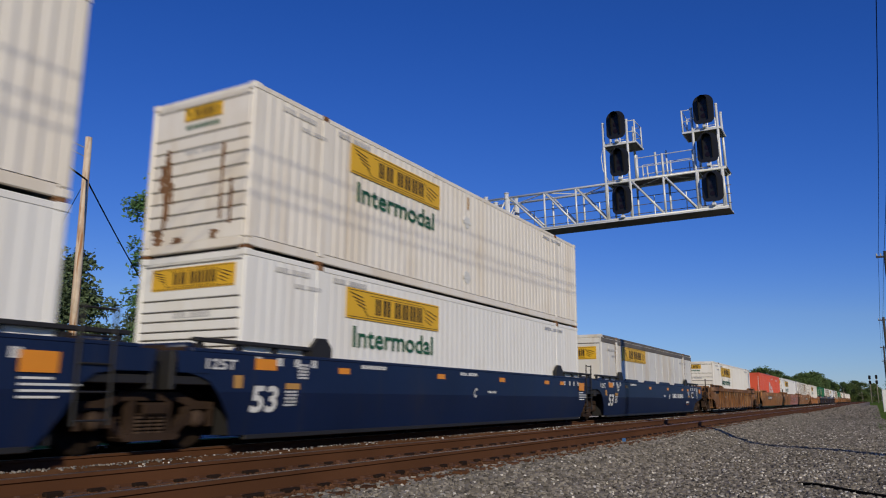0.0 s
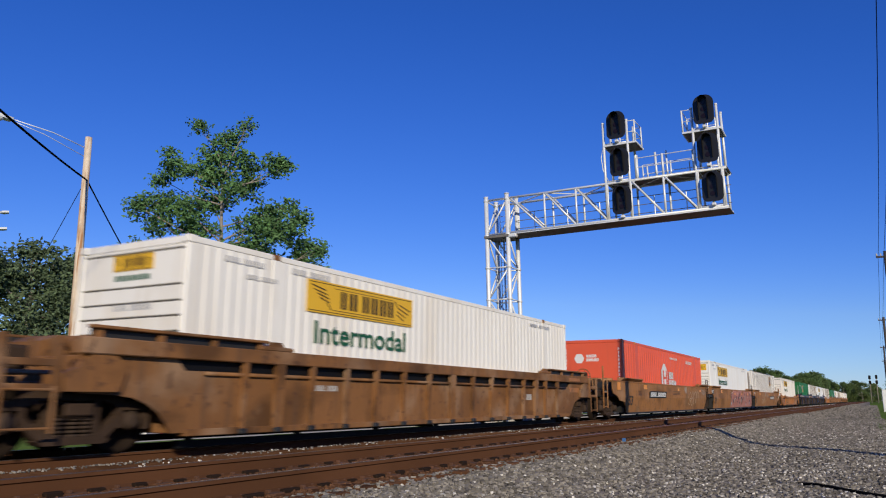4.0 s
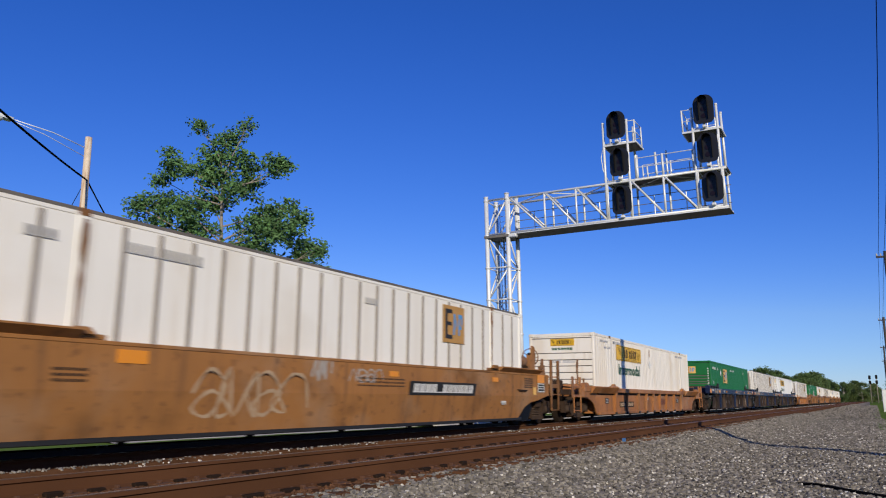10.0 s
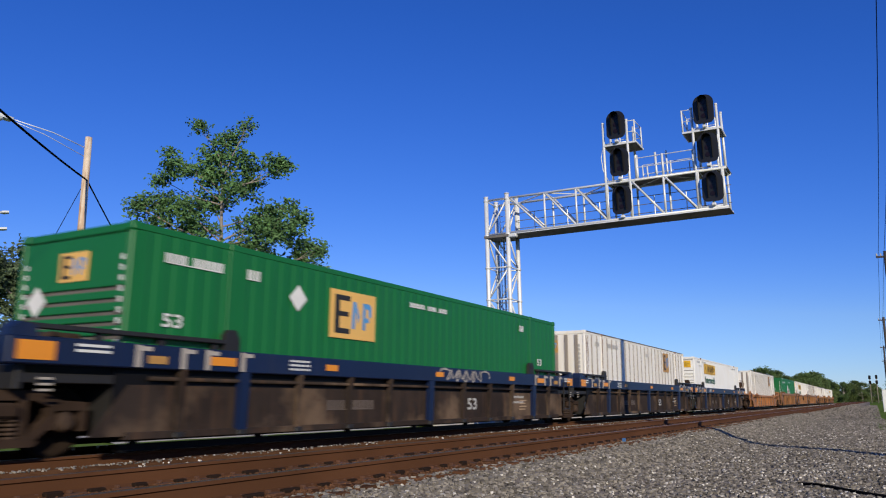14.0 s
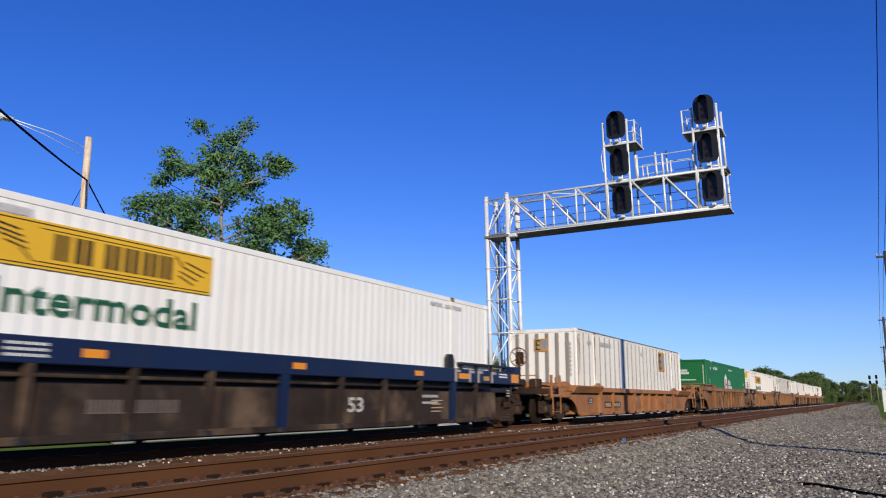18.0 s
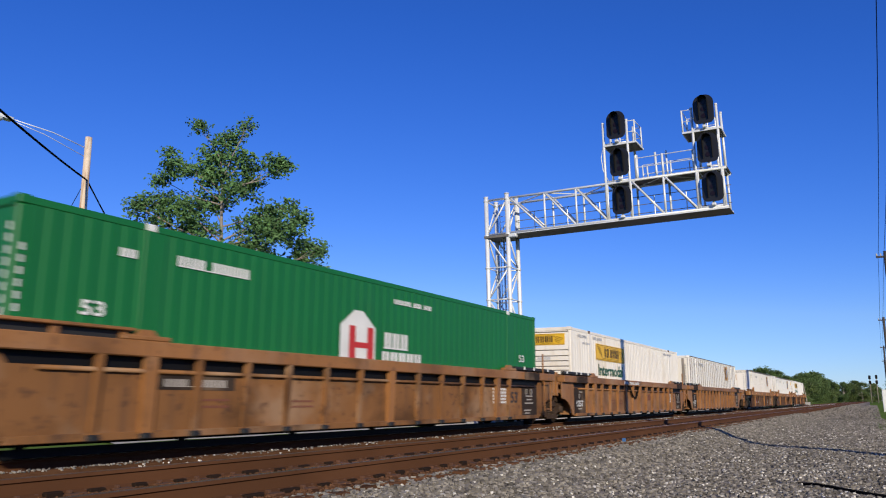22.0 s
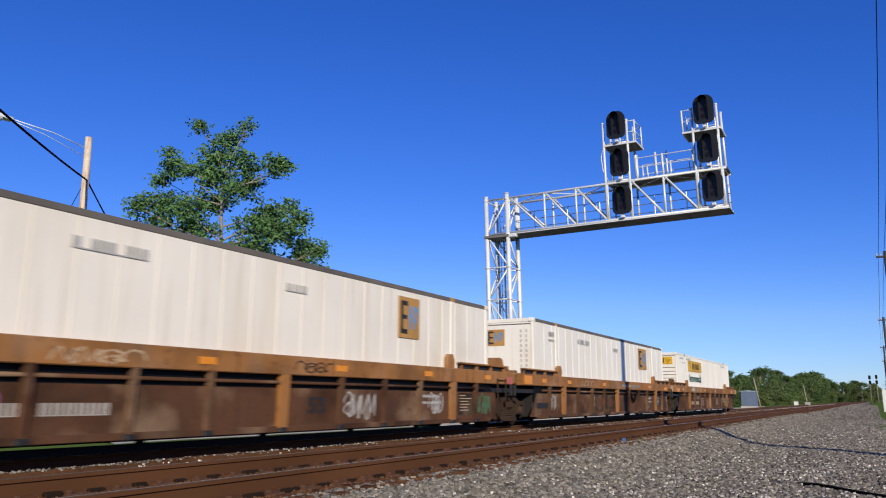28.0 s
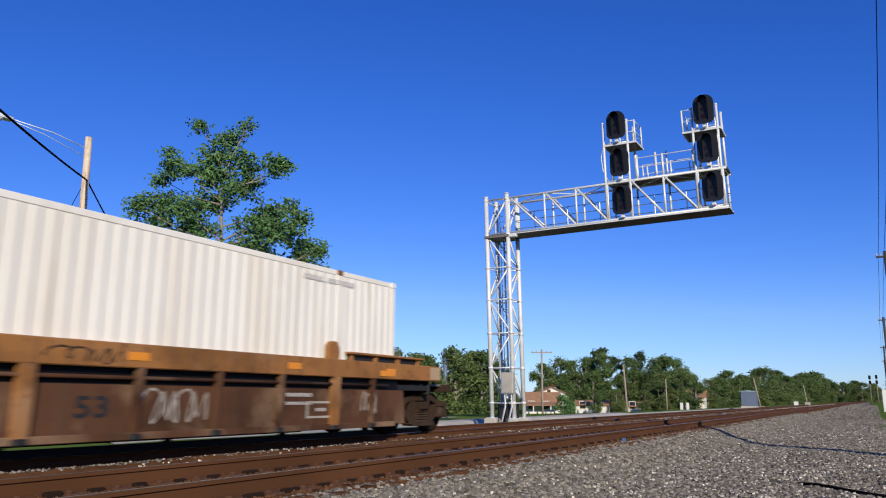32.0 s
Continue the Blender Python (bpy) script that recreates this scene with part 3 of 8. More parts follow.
            for m, n in ((0, 1), (1, 2), (2, 3), (3, 0)):
                bm.faces.new((vs[m][0], vs[m][1], vs[n][1], vs[n][0]))
            bm.faces.new([v[0] for v in vs][::-1])
            bm.faces.new([v[1] for v in vs])
        return build
    part("walkway", deck(R(9), TIP + 0.03, low_z, -0.10, -0.02, d + 0.02), "grate", b, "dark grated walkway along the arm")
    for y in (-0.06, d + 0.02):
        part("walkway_edge", deck(R(9), TIP + 0.03, lambda x: low_z(x) - 0.02, -0.07, y, y + 0.04), "steel", b)
    part("upper_walkway", deck(-0.25, TIP + 0.02, high_z, 0.03, -0.02, d + 0.1), "grate", b, "dark grated upper walkway")
    for y in (-0.06, d + 0.1):
        part("walkway_edge", deck(-0.25, TIP + 0.02, lambda x: high_z(x) + 0.01, 0.02, y, y + 0.04), "steel", b)
    for h in (0.42, 0.85, 1.25):
        bar("arm_rail", (R(10), d * 0.86, low_z(-5.4) + h), (TIP, d * 0.86, low_z(TIP) + h), 0.018, 6, "grate", "thin walkway handrail")
    for x in (-4.4, -2.6, -0.9, 1.8, 3.3):
        bar("rail_post", (x, d * 0.86, low_z(x)), (x - 0.03, d * 0.86, low_z(x) + 1.27), 0.025, 6)
    # handrail between the two signal towers
    for h in (0.62, 1.08):
        for y in (0.02, d + 0.06):
            bar("handrail", (bent(1.3, 11 + h), y, high_z(1.3) + h), (bent(3.95, 11 + h), y, high_z(3.9) + h), 0.02, 6)
    for x, y, top, r in ((1.02, d, 12.6, 0.05), (1.28, d, 12.05, 0.03), (1.5, d, 11.95, 0.04), (1.93, d, 12.62, 0.055), (2.5, 0.02, 12.12, 0.055), (2.45, d, 12.62, 0.045), (2.62, d, 12.1, 0.04), (3.5, d, 11.9, 0.03), (3.68, d, 12.5, 0.045), (1.28, 0.02, 12.1, 0.035)):
        bar("rail_post", (x, y, high_z(x)), (bent(x, top) + 0.05, y, top), r)
    # towers for the signal heads
    for posts, (p0, p1), plat_z, cage, spots in (
            ((-0.22, 0.95), (-0.30, 1.30), 12.90, (1.27, 0.86), ((0.40, 13.82), (0.51, 11.93), (0.56, 10.05))),
            ((4.00, 5.10), (3.47, 5.16), 12.92, (3.50, 3.95), ((4.49, 13.84), (4.57, 11.99), (4.68, 10.15)))):
        for x in posts:
            for y in (0.0, d):
                bar("tower_post", (x, y, low_z(x) if y == 0 else high_z(x)), (bent(x, 14.05) + 0.05, y, 14.05), 0.06, 10)
                part("post_cap", lambda bm: rod(bm, (bent(x, 14.05) + 0.05, y, 14.04), (bent(x, 14.05) + 0.05, y, 14.10), 0.07, 10), "steel", b)
        part("tower_platform", lambda bm: box(bm, p0, p1, -0.02, d + 0.05, plat_z - 0.035, plat_z), "grate", b, "grated service platform")
        for y in (-0.06, d + 0.05):
            part("platform_edge", lambda bm: box(bm, p0 - 0.02, p1 + 0.02, y, y + 0.05, plat_z - 0.05, plat_z + 0.04, 0.01), "steel", b)
        for x in (p0 - 0.02, p1 - 0.03):
            part("platform_edge", lambda bm: box(bm, x, x + 0.05, -0.01, d + 0.05, plat_z - 0.05, plat_z + 0.04, 0.01), "steel", b)
        side, inner = cage
        for x in (side, inner):
            for y in (0.0, d):
                bar("cage_post", (bent(x, plat_z) + 0.1, y, plat_z), (bent(x, 14) + 0.1, y, plat_z + 1.12), 0.04 if x == side else 0.03)
        for h in (0.55, 1.10):
            part("cage_rail", lambda bm: path_rod(bm, [(bent(inner, plat_z + h) + 0.1, 0.0, plat_z + h), (bent(side, plat_z + h) + 0.1, 0.0, plat_z + h), (bent(side, plat_z + h) + 0.1, d, plat_z + h), (bent(inner, plat_z + h) + 0.1, d, plat_z + h)], 0.022, 6), "steel", b)
        lx = posts[0] + 0.45
        tl = part("tower_ladder", lambda bm: [rod(bm, (lx + s, d + 0.02, high_z(lx)), (bent(lx, 13.9) + s + 0.08, d + 0.02, 13.9), 0.025, 6) for s in (0, 0.35)], "steel", b)
        for k in range(9):
            part("rung", lambda bm: rod(bm, (0, 0, 0), (0.35, 0, 0), 0.015, 6), "steel", tl, key=("tower rung",), at=(bent(lx, 11.3 + 0.28 * k) + 0.06, d + 0.02, 11.3 + 0.28 * k))
        for x, z in spots:
            signal_head(b, x, -0.25, z)
            part("head_arm", lambda bm: [rod(bm, (x, -0.15, z - 0.80), (x, 0.05, z - 0.80), 0.045, 8), rod(bm, (posts[0], 0.0, z - 0.84), (posts[1], 0.0, z - 0.84), 0.03, 8)], "steel", b, "bracket arm of the signal head")
    part("conduit", lambda bm: path_rod(bm, [(-0.36, 0.0, 12.85), (-0.44, -0.02, 12.3), (-0.36, -0.02, 11.7), (-0.12, 0.0, 11.1)], 0.022, 6), "steel", b, "looping cable conduit")
    part("conduit", lambda bm: path_rod(bm, [(5.0, -0.05, 12.6), (4.98, -0.06, 12.1), (4.9, -0.05, 11.6), (4.95, 0.0, 11.1)], 0.022, 6), "steel", b, "looping cable conduit")
    box_ = part("control_box", lambda bm: box(bm, -5.66, -5.02, -0.62, -0.32, 1.0, 2.02, 0.03), "box", b, "grey control box on pipes")
    part("box_door", lambda bm: box(bm, -5.60, -5.08, -0.635, -0.62, 1.06, 1.96, 0.006), "box", box_)
    for x in (-5.5, -5.15):
        part("pipe_leg", lambda bm: path_rod(bm, [(x, -0.47, 1.02), (x, -0.47, 0.4), (x - 0.14, -0.6, -0.4)], 0.05, 8), "steel", b)
    part("base_cabinet", lambda bm: box(bm, -6.3, -5.4, 0.35, 1.0, -0.3, 0.62, 0.04), "black", b, "dark cabinet between the legs")
    return tagged(b, "galvanised cantilever signal bridge with six black oval signal heads", "signal bridge")


def signal_head(b, x, y, z):
    def oval(w, h, r):
        pts = []
        for cx, cz, a0 in ((w - r, h - r, 0), (-(w - r), h - r, 90), (-(w - r * 0.62), -(h - r * 0.62), 180), (w - r * 0.62, -(h - r * 0.62), 270)):
            rr = r if a0 < 180 else r * 0.62
            pts += [(cx + rr * math.cos(radians(a0 + 90 * k / 7)), cz + rr * math.sin(radians(a0 + 90 * k / 7))) for k in range(8)]
        return pts
    hd = part("signal_head", lambda bm: prism(bm, oval(0.455, 0.69, 0.40), -0.02, 0.02, "y"), "shieldblack", b, "black oval shield with hooded lamps", key=("shield",), at=(x, y, z))

    def hood(bm):
        # a tall open hood round all three lamps, deeper at the top
        ring = [(0.21, -0.50), *((0.21 * math.cos(radians(a)), 0.36 + 0.21 * math.sin(radians(a))) for a in range(0, 181, 18)), (-0.21, -0.50)]
        deep = [0.10 + 0.24 * max(0.0, (q + 0.5) / 1.07) for p, q in ring]
        for s in (1.0, 0.94):
            rows = [(bm.verts.new((p * s, -0.02, q)), bm.verts.new((p * s, -0.02 - e, q))) for (p, q), e in zip(ring, deep)]
            for a, c in zip(rows, rows[1:]):
                bm.faces.new((a[0], a[1], c[1], c[0]) if s == 1.0 else (a[0], c[0], c[1], a[1]))
    part("hood", hood, "matblack", hd, "tall black hood", key=("hood",))
    for dz in (0.33, 0.0, -0.33):
        part("lens", lambda bm: rod(bm, (0, -0.03, 0), (0, -0.045, 0), 0.11, 16), "lens", hd, "dark unlit lens", key=("lens",), at=(0, 0, dz))
    part("lamp_case", lambda bm: box(bm, -0.16, 0.16, 0.02, 0.3, -0.5, 0.5, 0.02), "matblack", hd, key=("case",))
    part("bracket", lambda bm: [rod(bm, (0, 0.1, -0.85), (0, 0.1, -0.5), 0.05, 8), box(bm, -0.09, 0.09, 0.0, 0.2, -0.86, -0.74, 0.02)], "steel", hd, key=("brk",))


signal_bridge()


# ---- trees ----
def leaf_cloud(blobs, leaf, count, seed, per=13):
    """Small folded leaves in clumps through the shells of several round masses; one array."""
    rng = np.random.default_rng(seed)
    area = np.array([b[3] ** 2 for b in blobs])
    pick = rng.choice(len(blobs), count // per, p=area / area.sum())
    B = np.array(blobs)
    dirs = rng.normal(size=(len(pick), 3))
    dirs /= np.linalg.norm(dirs, axis=1)[:, None]
    rad = B[pick, 3] * rng.uniform(0.3, 1.3, len(pick)) * rng.uniform(0.75, 1.0, len(pick))
    clump = B[pick, :3] + dirs * rad[:, None] * np.array((1, 1, 0.85))
    c = np.repeat(clump, per, 0) + rng.normal(size=(len(pick) * per, 3)) * leaf * np.array((1.0, 1.0, 0.6)) * (per / 7) ** 0.5
    n = len(c)
    ax = rng.normal(size=(n, 3)) * np.array((1, 1, 0.6))
    ax /= np.linalg.norm(ax, axis=1)[:, None]
    up = np.cross(ax, rng.normal(size=(n, 3)))
    up /= np.linalg.norm(up, axis=1)[:, None]
    s = leaf * rng.uniform(0.6, 1.25, n)[:, None]
    fold = np.cross(ax, up) * s * 0.25
    v = np.stack([c - ax * s * 0.8, c - up * s * 0.42 + fold, c + ax * s * 0.8, c + up * s * 0.42 + fold], 1).reshape(-1, 3)
    f = (np.array([(0, 1, 2), (0, 2, 3)])[None] + (np.arange(n) * 4)[:, None, None]).reshape(-1, 3)
    return v.tolist(), f.tolist()


def tree(x, y, z, blobs, leaf, count, seed, material, label, trunk=0.3, lean=0.0):
    t = empty("tree")
    t.location = (x, y, z)
    rnd = random.Random(seed)
    top = max(b[2] for b in blobs)

    def limbs(bm):
        base, pts = Vector((0, 0, -0.2)), []
        n = 6
        for i in range(n + 1):
            u = i / n
            pts.append(Vector((lean * u * u + rnd.uniform(-0.12, 0.12) * u, rnd.uniform(-0.12, 0.12) * u, -0.2 + u * top * 0.9)))
        for i in range(n):
            rod(bm, pts[i], pts[i + 1], trunk * (1 - 0.85 * i / n), 10, trunk * (1 - 0.85 * (i + 1) / n), caps=False)
        for bx, by, bz, br in blobs:
            u = max(0.12, min(0.9, (bz - br * 0.9 - 0.25 * math.hypot(bx, by)) / (top * 0.9)))
            a = pts[int(u * n)].lerp(pts[min(n, int(u * n) + 1)], u * n - int(u * n))
            e = Vector((bx, by, bz))
            m = a.lerp(e, 0.5) + Vector((rnd.uniform(-0.3, 0.3), rnd.uniform(-0.3, 0.3), -0.2))
            r = trunk * 0.42 * (1 - 0.6 * u)
            rod(bm, a, m, r, 7, r * 0.65, caps=False)
            rod(bm, m, e, r * 0.65, 6, r * 0.2, caps=False)
            for k in range(3):
                w = e + Vector((rnd.uniform(-1, 1), rnd.uniform(-1, 1), rnd.uniform(-0.4, 1))) * br * 0.8
                rod(bm, m.lerp(e, 0.4 + 0.2 * k), w, r * 0.3, 5, r * 0.08, caps=False)
    part("trunk", limbs, "bark", t)
    v, f = leaf_cloud(blobs, leaf, count, seed)
    crown = new("crown", raw_mesh("crown", v, f, material))
    crown.parent = t
    return tagged(t, label, "tree")


def seen(ux, uy, rows, seed, deep=0.5):
    """Masses given as (across, up, radius), spread a little in depth as well."""
    rnd = random.Random(seed)
    out = []
    for a, h, r in rows:
        k = rnd.uniform(-deep, deep) * 3
        out.append((ux * a - uy * k, uy * a + ux * k, h, r))
    return out


crown_top = [(1.1, 17.3, 0.55), (0.1, 16.8, 0.8), (-1.5, 17.1, 0.45), (-0.6, 15.6, 1.2), (1, 15.5, 1.1), (2.9, 14.9, 0.85), (3.5, 15, 0.4), (1.6, 14, 1), (-3.3, 15.1, 0.6), (-2.4, 14.4, 1), (-3.6, 14.1, 0.5), (-0.6, 14.2, 1.2), (-4.1, 12.7, 0.75), (-4.6, 12, 0.7), (-3.1, 12.4, 1), (-1.9, 12, 1.2), (-3.4, 11.2, 0.9), (-0.5, 12.7, 1), (-1.4, 10.8, 1.2), (3.9, 12.9, 0.6)]
crown_low = [(2.9, 12.2, 0.95), (1.9, 11.4, 1.1), (4.6, 12, 0.65), (3.4, 11, 1.2), (5.1, 10.3, 0.9), (5.8, 10.1, 0.5), (1.7, 10, 1.2), (4.9, 9.1, 1), (-0.2, 9.2, 1.3), (-3.9, 9.3, 1.1), (1.8, 8.2, 1.7), (4.2, 7.6, 1.4), (-1.8, 7.6, 1.7), (-3.6, 6.8, 1.3), (0.6, 6.4, 1.6), (3.2, 5.8, 1.6), (5.6, 6.9, 0.8), (-1.5, 5.2, 1.5), (4.6, 4.8, 1), (1.6, 4.4, 1.4), (-3.2, 4.6, 1.1)]
tree(-22.6, 30.9, -0.6, seen(0.687, 0.727, [(a, h, r * 0.95) for a, h, r in crown_top] + [(1.2, 17.8, 0.35), (0.4, 13.2, 0.8)] + [(a, h, r * 1.09) for a, h, r in crown_low], 3, 0.35), 0.175, 32500, 11, "leaf", "tall leafy green tree with an open uneven crown", 0.25)


def crown_of(h, w, seed, low=0.25, n=11):
    rnd = random.Random(seed)
    out = []
    for i in range(n):
        u = low + (1 - low) * (i + 0.5) / n
        spread = w * 0.5 * math.sin(math.pi * min(1, (1 - u) / (1 - low) * 0.75 + 0.22)) * 0.75
        a = rnd.uniform(0, 6.28)
        r = w * rnd.uniform(0.16, 0.27) * (1.1 - 0.5 * u)
        out.append((math.cos(a) * spread * rnd.uniform(0.4, 1), math.sin(a) * spread * rnd.uniform(0.4, 1), u * h - r * 0.6, r))
    out.append((0, 0, h * 0.9, w * 0.16))
    return out


tree(-39.5, 30.2, -0.62, seen(0.53, 0.85, [(-4.5, 7.2, 2.2), (-1.5, 8.8, 2.3), (1.4, 9.8, 2.0), (3.2, 7.8, 1.9), (0.2, 6.2, 2.6), (3.9, 5.2, 1.6), (-4.0, 4.6, 2.2), (1.6, 3.8, 2.2), (-6.8, 6.2, 1.8), (-0.2, 11.0, 1.1), (2.8, 10.7, 0.9), (3.6, 3.0, 1.5), (-1.6, 2.6, 2.0), (-2.6, 9.6, 1.5), (2.0, 8.2, 1.8), (-3.2, 6.0, 2.0), (-5.2, 3.2, 2.0), (-7.0, 4.0, 1.7)], 5), 0.24, 30000, 21, "leafgrey", "broad grey-green tree behind the pole", 0.4)
tree(-36.0, 38.5, -0.62, seen(0.6, 0.8, [(0, 7.6, 1.3), (-1.6, 6.6, 1.3), (1.2, 6.0, 1.3), (-0.4, 5.0, 1.6), (-2.2, 4.4, 1.2), (1.2, 3.6, 1.4)], 6), 0.20, 10000, 22, "leafgrey", "smaller green tree beside the tall one", 0.22)

# kinds of far trees, built once and copied along the line
KINDS = [tree(-50.7, 131.1, LOW, crown_of(7.0, 5.6, 31, 0.12), 0.20, 6500, 31, "leaf2", "dense dark green tree beyond the tracks", 0.25),
         tree(-32.4, 131.6, LOW, crown_of(7.6, 5.0, 32, 0.12), 0.22, 6500, 32, "leaf2", "dense dark green tree beyond the tracks", 0.25),
         tree(-38.0, 129.6, LOW, crown_of(6.9, 6.6, 33, 0.1), 0.22, 6500, 33, "leaf3", "spreading green tree beyond the tracks", 0.25),
         tree(-23.9, 141.0, LOW, crown_of(8.2, 4.4, 34, 0.2), 0.24, 4500, 34, "leaf2", "slender green tree beyond the tracks", 0.2),
         tree(-19.5, 128.0, LOW, crown_of(5.0, 4.6, 35, 0.05, 9), 0.20, 5200, 35, "leafdark", "round very dark tree beyond the tracks", 0.22),
         tree(-21.5, 142.0, LOW, crown_of(10.0, 3.8, 36, 0.55, 9), 0.24, 2600, 36, "leaf", "tall thin tree with a sparse high crown", 0.2),
         tree(-31.7, 140.0, LOW, crown_of(10.6, 4.0, 37, 0.15, 13), 0.24, 6000, 37, "leafdark", "tall narrow dark tree beyond the tracks", 0.25)]
KIND_TALL = (7.0, 7.6, 6.9, 8.2, 5.0, 10.0, 10.6)


def far_tree(k, x, y, scale, turn, wide=1.0):
    z = ground_z(x, y)
    tall = scale + (-0.62 - z) / KIND_TALL[k]
    t = copy_thing(KINDS[k], Matrix.Translation((x, y, z)) @ Matrix.Rotation(turn, 4, "Z") @ Matrix.Diagonal((scale * wide, scale * wide, tall, 1)))
    return tagged(t, group="trees beyond the tracks")


for k, x, y, s, a in ((0, -30.5, 66.0, 0.85, 1.0), (2, -34.5, 68.0, 0.95, 2.0), (2, -42.0, 88.0, 1.0, 0.3), (0, -48.0, 80.0, 1.1, 0.9), (0, -36.5, 84.0, 0.9, 2.4), (2, -40.5, 76.0, 0.9, 4.1), (2, -34.4, 86.0, 1.0, 0.2), (2, -25.9, 65.8, 0.93, 0.4), (1, -23.8, 67.5, 0.8, 1.3), (0, -32.6, 87.0, 0.92, 1.7), (3, -22.0, 138.0, 1.12, 0.5)):
    far_tree(k, x, y, s, a, 1.2)
# low trees among the houses
for k, x, y, s, a in ((2, -33.5, 127.5, 0.6, 0.5), (0, -28.4, 117.0, 0.42, 0.4), (2, -25.6, 119.0, 0.45, 2.4), (0, -32.8, 116.0, 0.40, 1.4), (1, -17.6, 126.0, 0.62, 0.4), (0, -15.0, 127.0, 0.6, 2.0), (2, -21.6, 121.0, 0.42, 1.2), (0, -26.8, 129.0, 0.6, 1.5), (0, -21.2, 128.0, 0.65, 2.5), (2, -19.4, 125.0, 0.6, 0.9)):
    far_tree(k, x, y, s, a, 1.2)
# the uneven line of crowns behind the houses: kind, place, height, breadth
for k, x, y, h, wide in ((2, -64.5, 135, 10.7, 1.0), (0, -59.9, 135, 10.8, 1.0), (1, -44.1, 133, 8.0, 0.9), (2, -41.7, 135, 9.1, 0.9), (1, -38.0, 133, 8.4, 1.0), (0, -36.5, 136, 9.2, 0.8), (6, -34.8, 138, 11.0, 1.3), (1, -32.6, 134, 9.8, 0.7), (3, -27.8, 136, 8.9, 0.9), (6, -27.2, 138, 10.2, 0.8), (2, -25.2, 140, 8.8, 1.0), (1, -22.9, 138, 8.0, 1.0), (2, -19.2, 140, 7.2, 1.0),
                         (2, -39.2, 124, 4.8, 1.3), (0, -36.8, 126, 5.9, 1.2), (2, -34.5, 127, 6.3, 1.3), (0, -31.8, 126, 5.8, 1.4), (1, -29.8, 128, 6.3, 1.3), (2, -27.3, 128, 5.6, 1.3), (0, -25.7, 130, 6.3, 1.3), (4, -23.7, 130, 5.6, 1.2), (2, -22.0, 132, 5.8, 1.3), (1, -18.4, 134, 5.5, 1.3), (0, -17.2, 136, 4.7, 1.3), (2, -15.6, 140, 5.0, 1.3)):
    far_tree(k, x, y, h / KIND_TALL[k], 0.7 * x + 0.2 * y, wide)
rnd_woods = random.Random(8)
for i in range(44):
    y = 128 + i * 6.2 + i * i * 0.12
    grow = float(np.interp(y, (120, 153, 180, 235, 300, 330, 370, 540), (0.60, 0.70, 0.86, 1.12, 1.42, 1.45, 1.40, 2.4))) + 0.14 * math.sin(i * 0.9) + rnd_woods.uniform(-0.08, 0.10)
    far_tree(i % 4, -17.5 - rnd_woods.uniform(0, 5) - y * 0.006, y, grow, rnd_woods.uniform(0, 6.2), 1.35)
for i in range(14):
    far_tree(i % 3, -8 + rnd_woods.uniform(-16, 20), 640 + i * 9, 2.1 + rnd_woods.uniform(-0.4, 0.3), rnd_woods.uniform(0, 6.2), 1.2)
for i in range(6):
    far_tree(i % 3, 14 + rnd_woods.uniform(0, 14), 420 + i * 14, 1.5 + rnd_woods.uniform(-0.2, 0.2), rnd_woods.uniform(0, 6.2), 1.2)


# ---- poles and wires ----
def wire(name, a, b, sag, r, parent=None, label="", n=14):
    a, b = Vector(a), Vector(b)
    pts = [a.lerp(b, i / n) - Vector((0, 0, 4 * sag * (i / n) * (1 - i / n))) for i in range(n + 1)]
    ob = part(name, lambda bm: path_rod(bm, pts, r, 6), "wire", parent)
    return tagged(ob, label, "cable")


def pole(x, y, z, h, r, material, label, arm=0.0, lean=(0, 0), arm_way=0.0, name="utility_pole"):
    p = empty(name)
    p.location = (x, y, z)
    tip = Vector((lean[0], lean[1], h))
    part("shaft", lambda bm: rod(bm, (0, 0, -0.3), tip, r, 12, r * 0.72), material, p)
    if arm:
        c = part("crossarm", lambda bm: box(bm, -arm, arm, -0.05, 0.05, -0.06, 0.06, 0.01), "greypole" if material != "darkpole" else material, p, at=Matrix.Translation(tip - Vector((0, 0, 0.35))) @ Matrix.Rotation(arm_way, 4, "Z"))
        for s in (-0.92, -0.5, 0.5, 0.92):
            part("insulator", lambda bm: lathe(bm, ((0.05, 0.03), (0.1, 0.05), (0.14, 0.035), (0.2, 0.045), (0.24, 0.02)), (0, 0, 0), 8, "z"), "box", c, key=("ins",), at=(s * arm, 0, 0))
    return tagged(p, label, "utility pole")


lamp_pole = pole(-14.75, 16.9, -0.6, 10.95, 0.17, "pole", "sun-bleached bare wooden utility pole with a street lamp", lean=(-0.09, -0.2))
part("lamp_arm", lambda bm: [path_rod(bm, [(-0.1, -0.2, 10.5), (-0.25, -1.5, 10.75), (-0.5, -3.0, 10.85)], 0.018, 8), path_rod(bm, [(-0.1, -0.2, 10.15), (-0.3, -1.8, 10.6), (-0.5, -3.0, 10.8)], 0.012, 6)], "steel", lamp_pole, "thin steel lamp arm")
part("lamp_head", lambda bm: [prism(bm, ((-0.12, 0), (0.12, 0), (0.17, -0.35), (0.1, -0.75), (-0.1, -0.75), (-0.17, -0.35)), 10.76, 10.88, "z"), lathe(bm, ((10.66, 0.06), (10.72, 0.13), (10.77, 0.15)), (0, -0.42, 0), 12, "z")], "lamp", lamp_pole, "pale street lamp head", at=(-0.5, -2.9, 0))
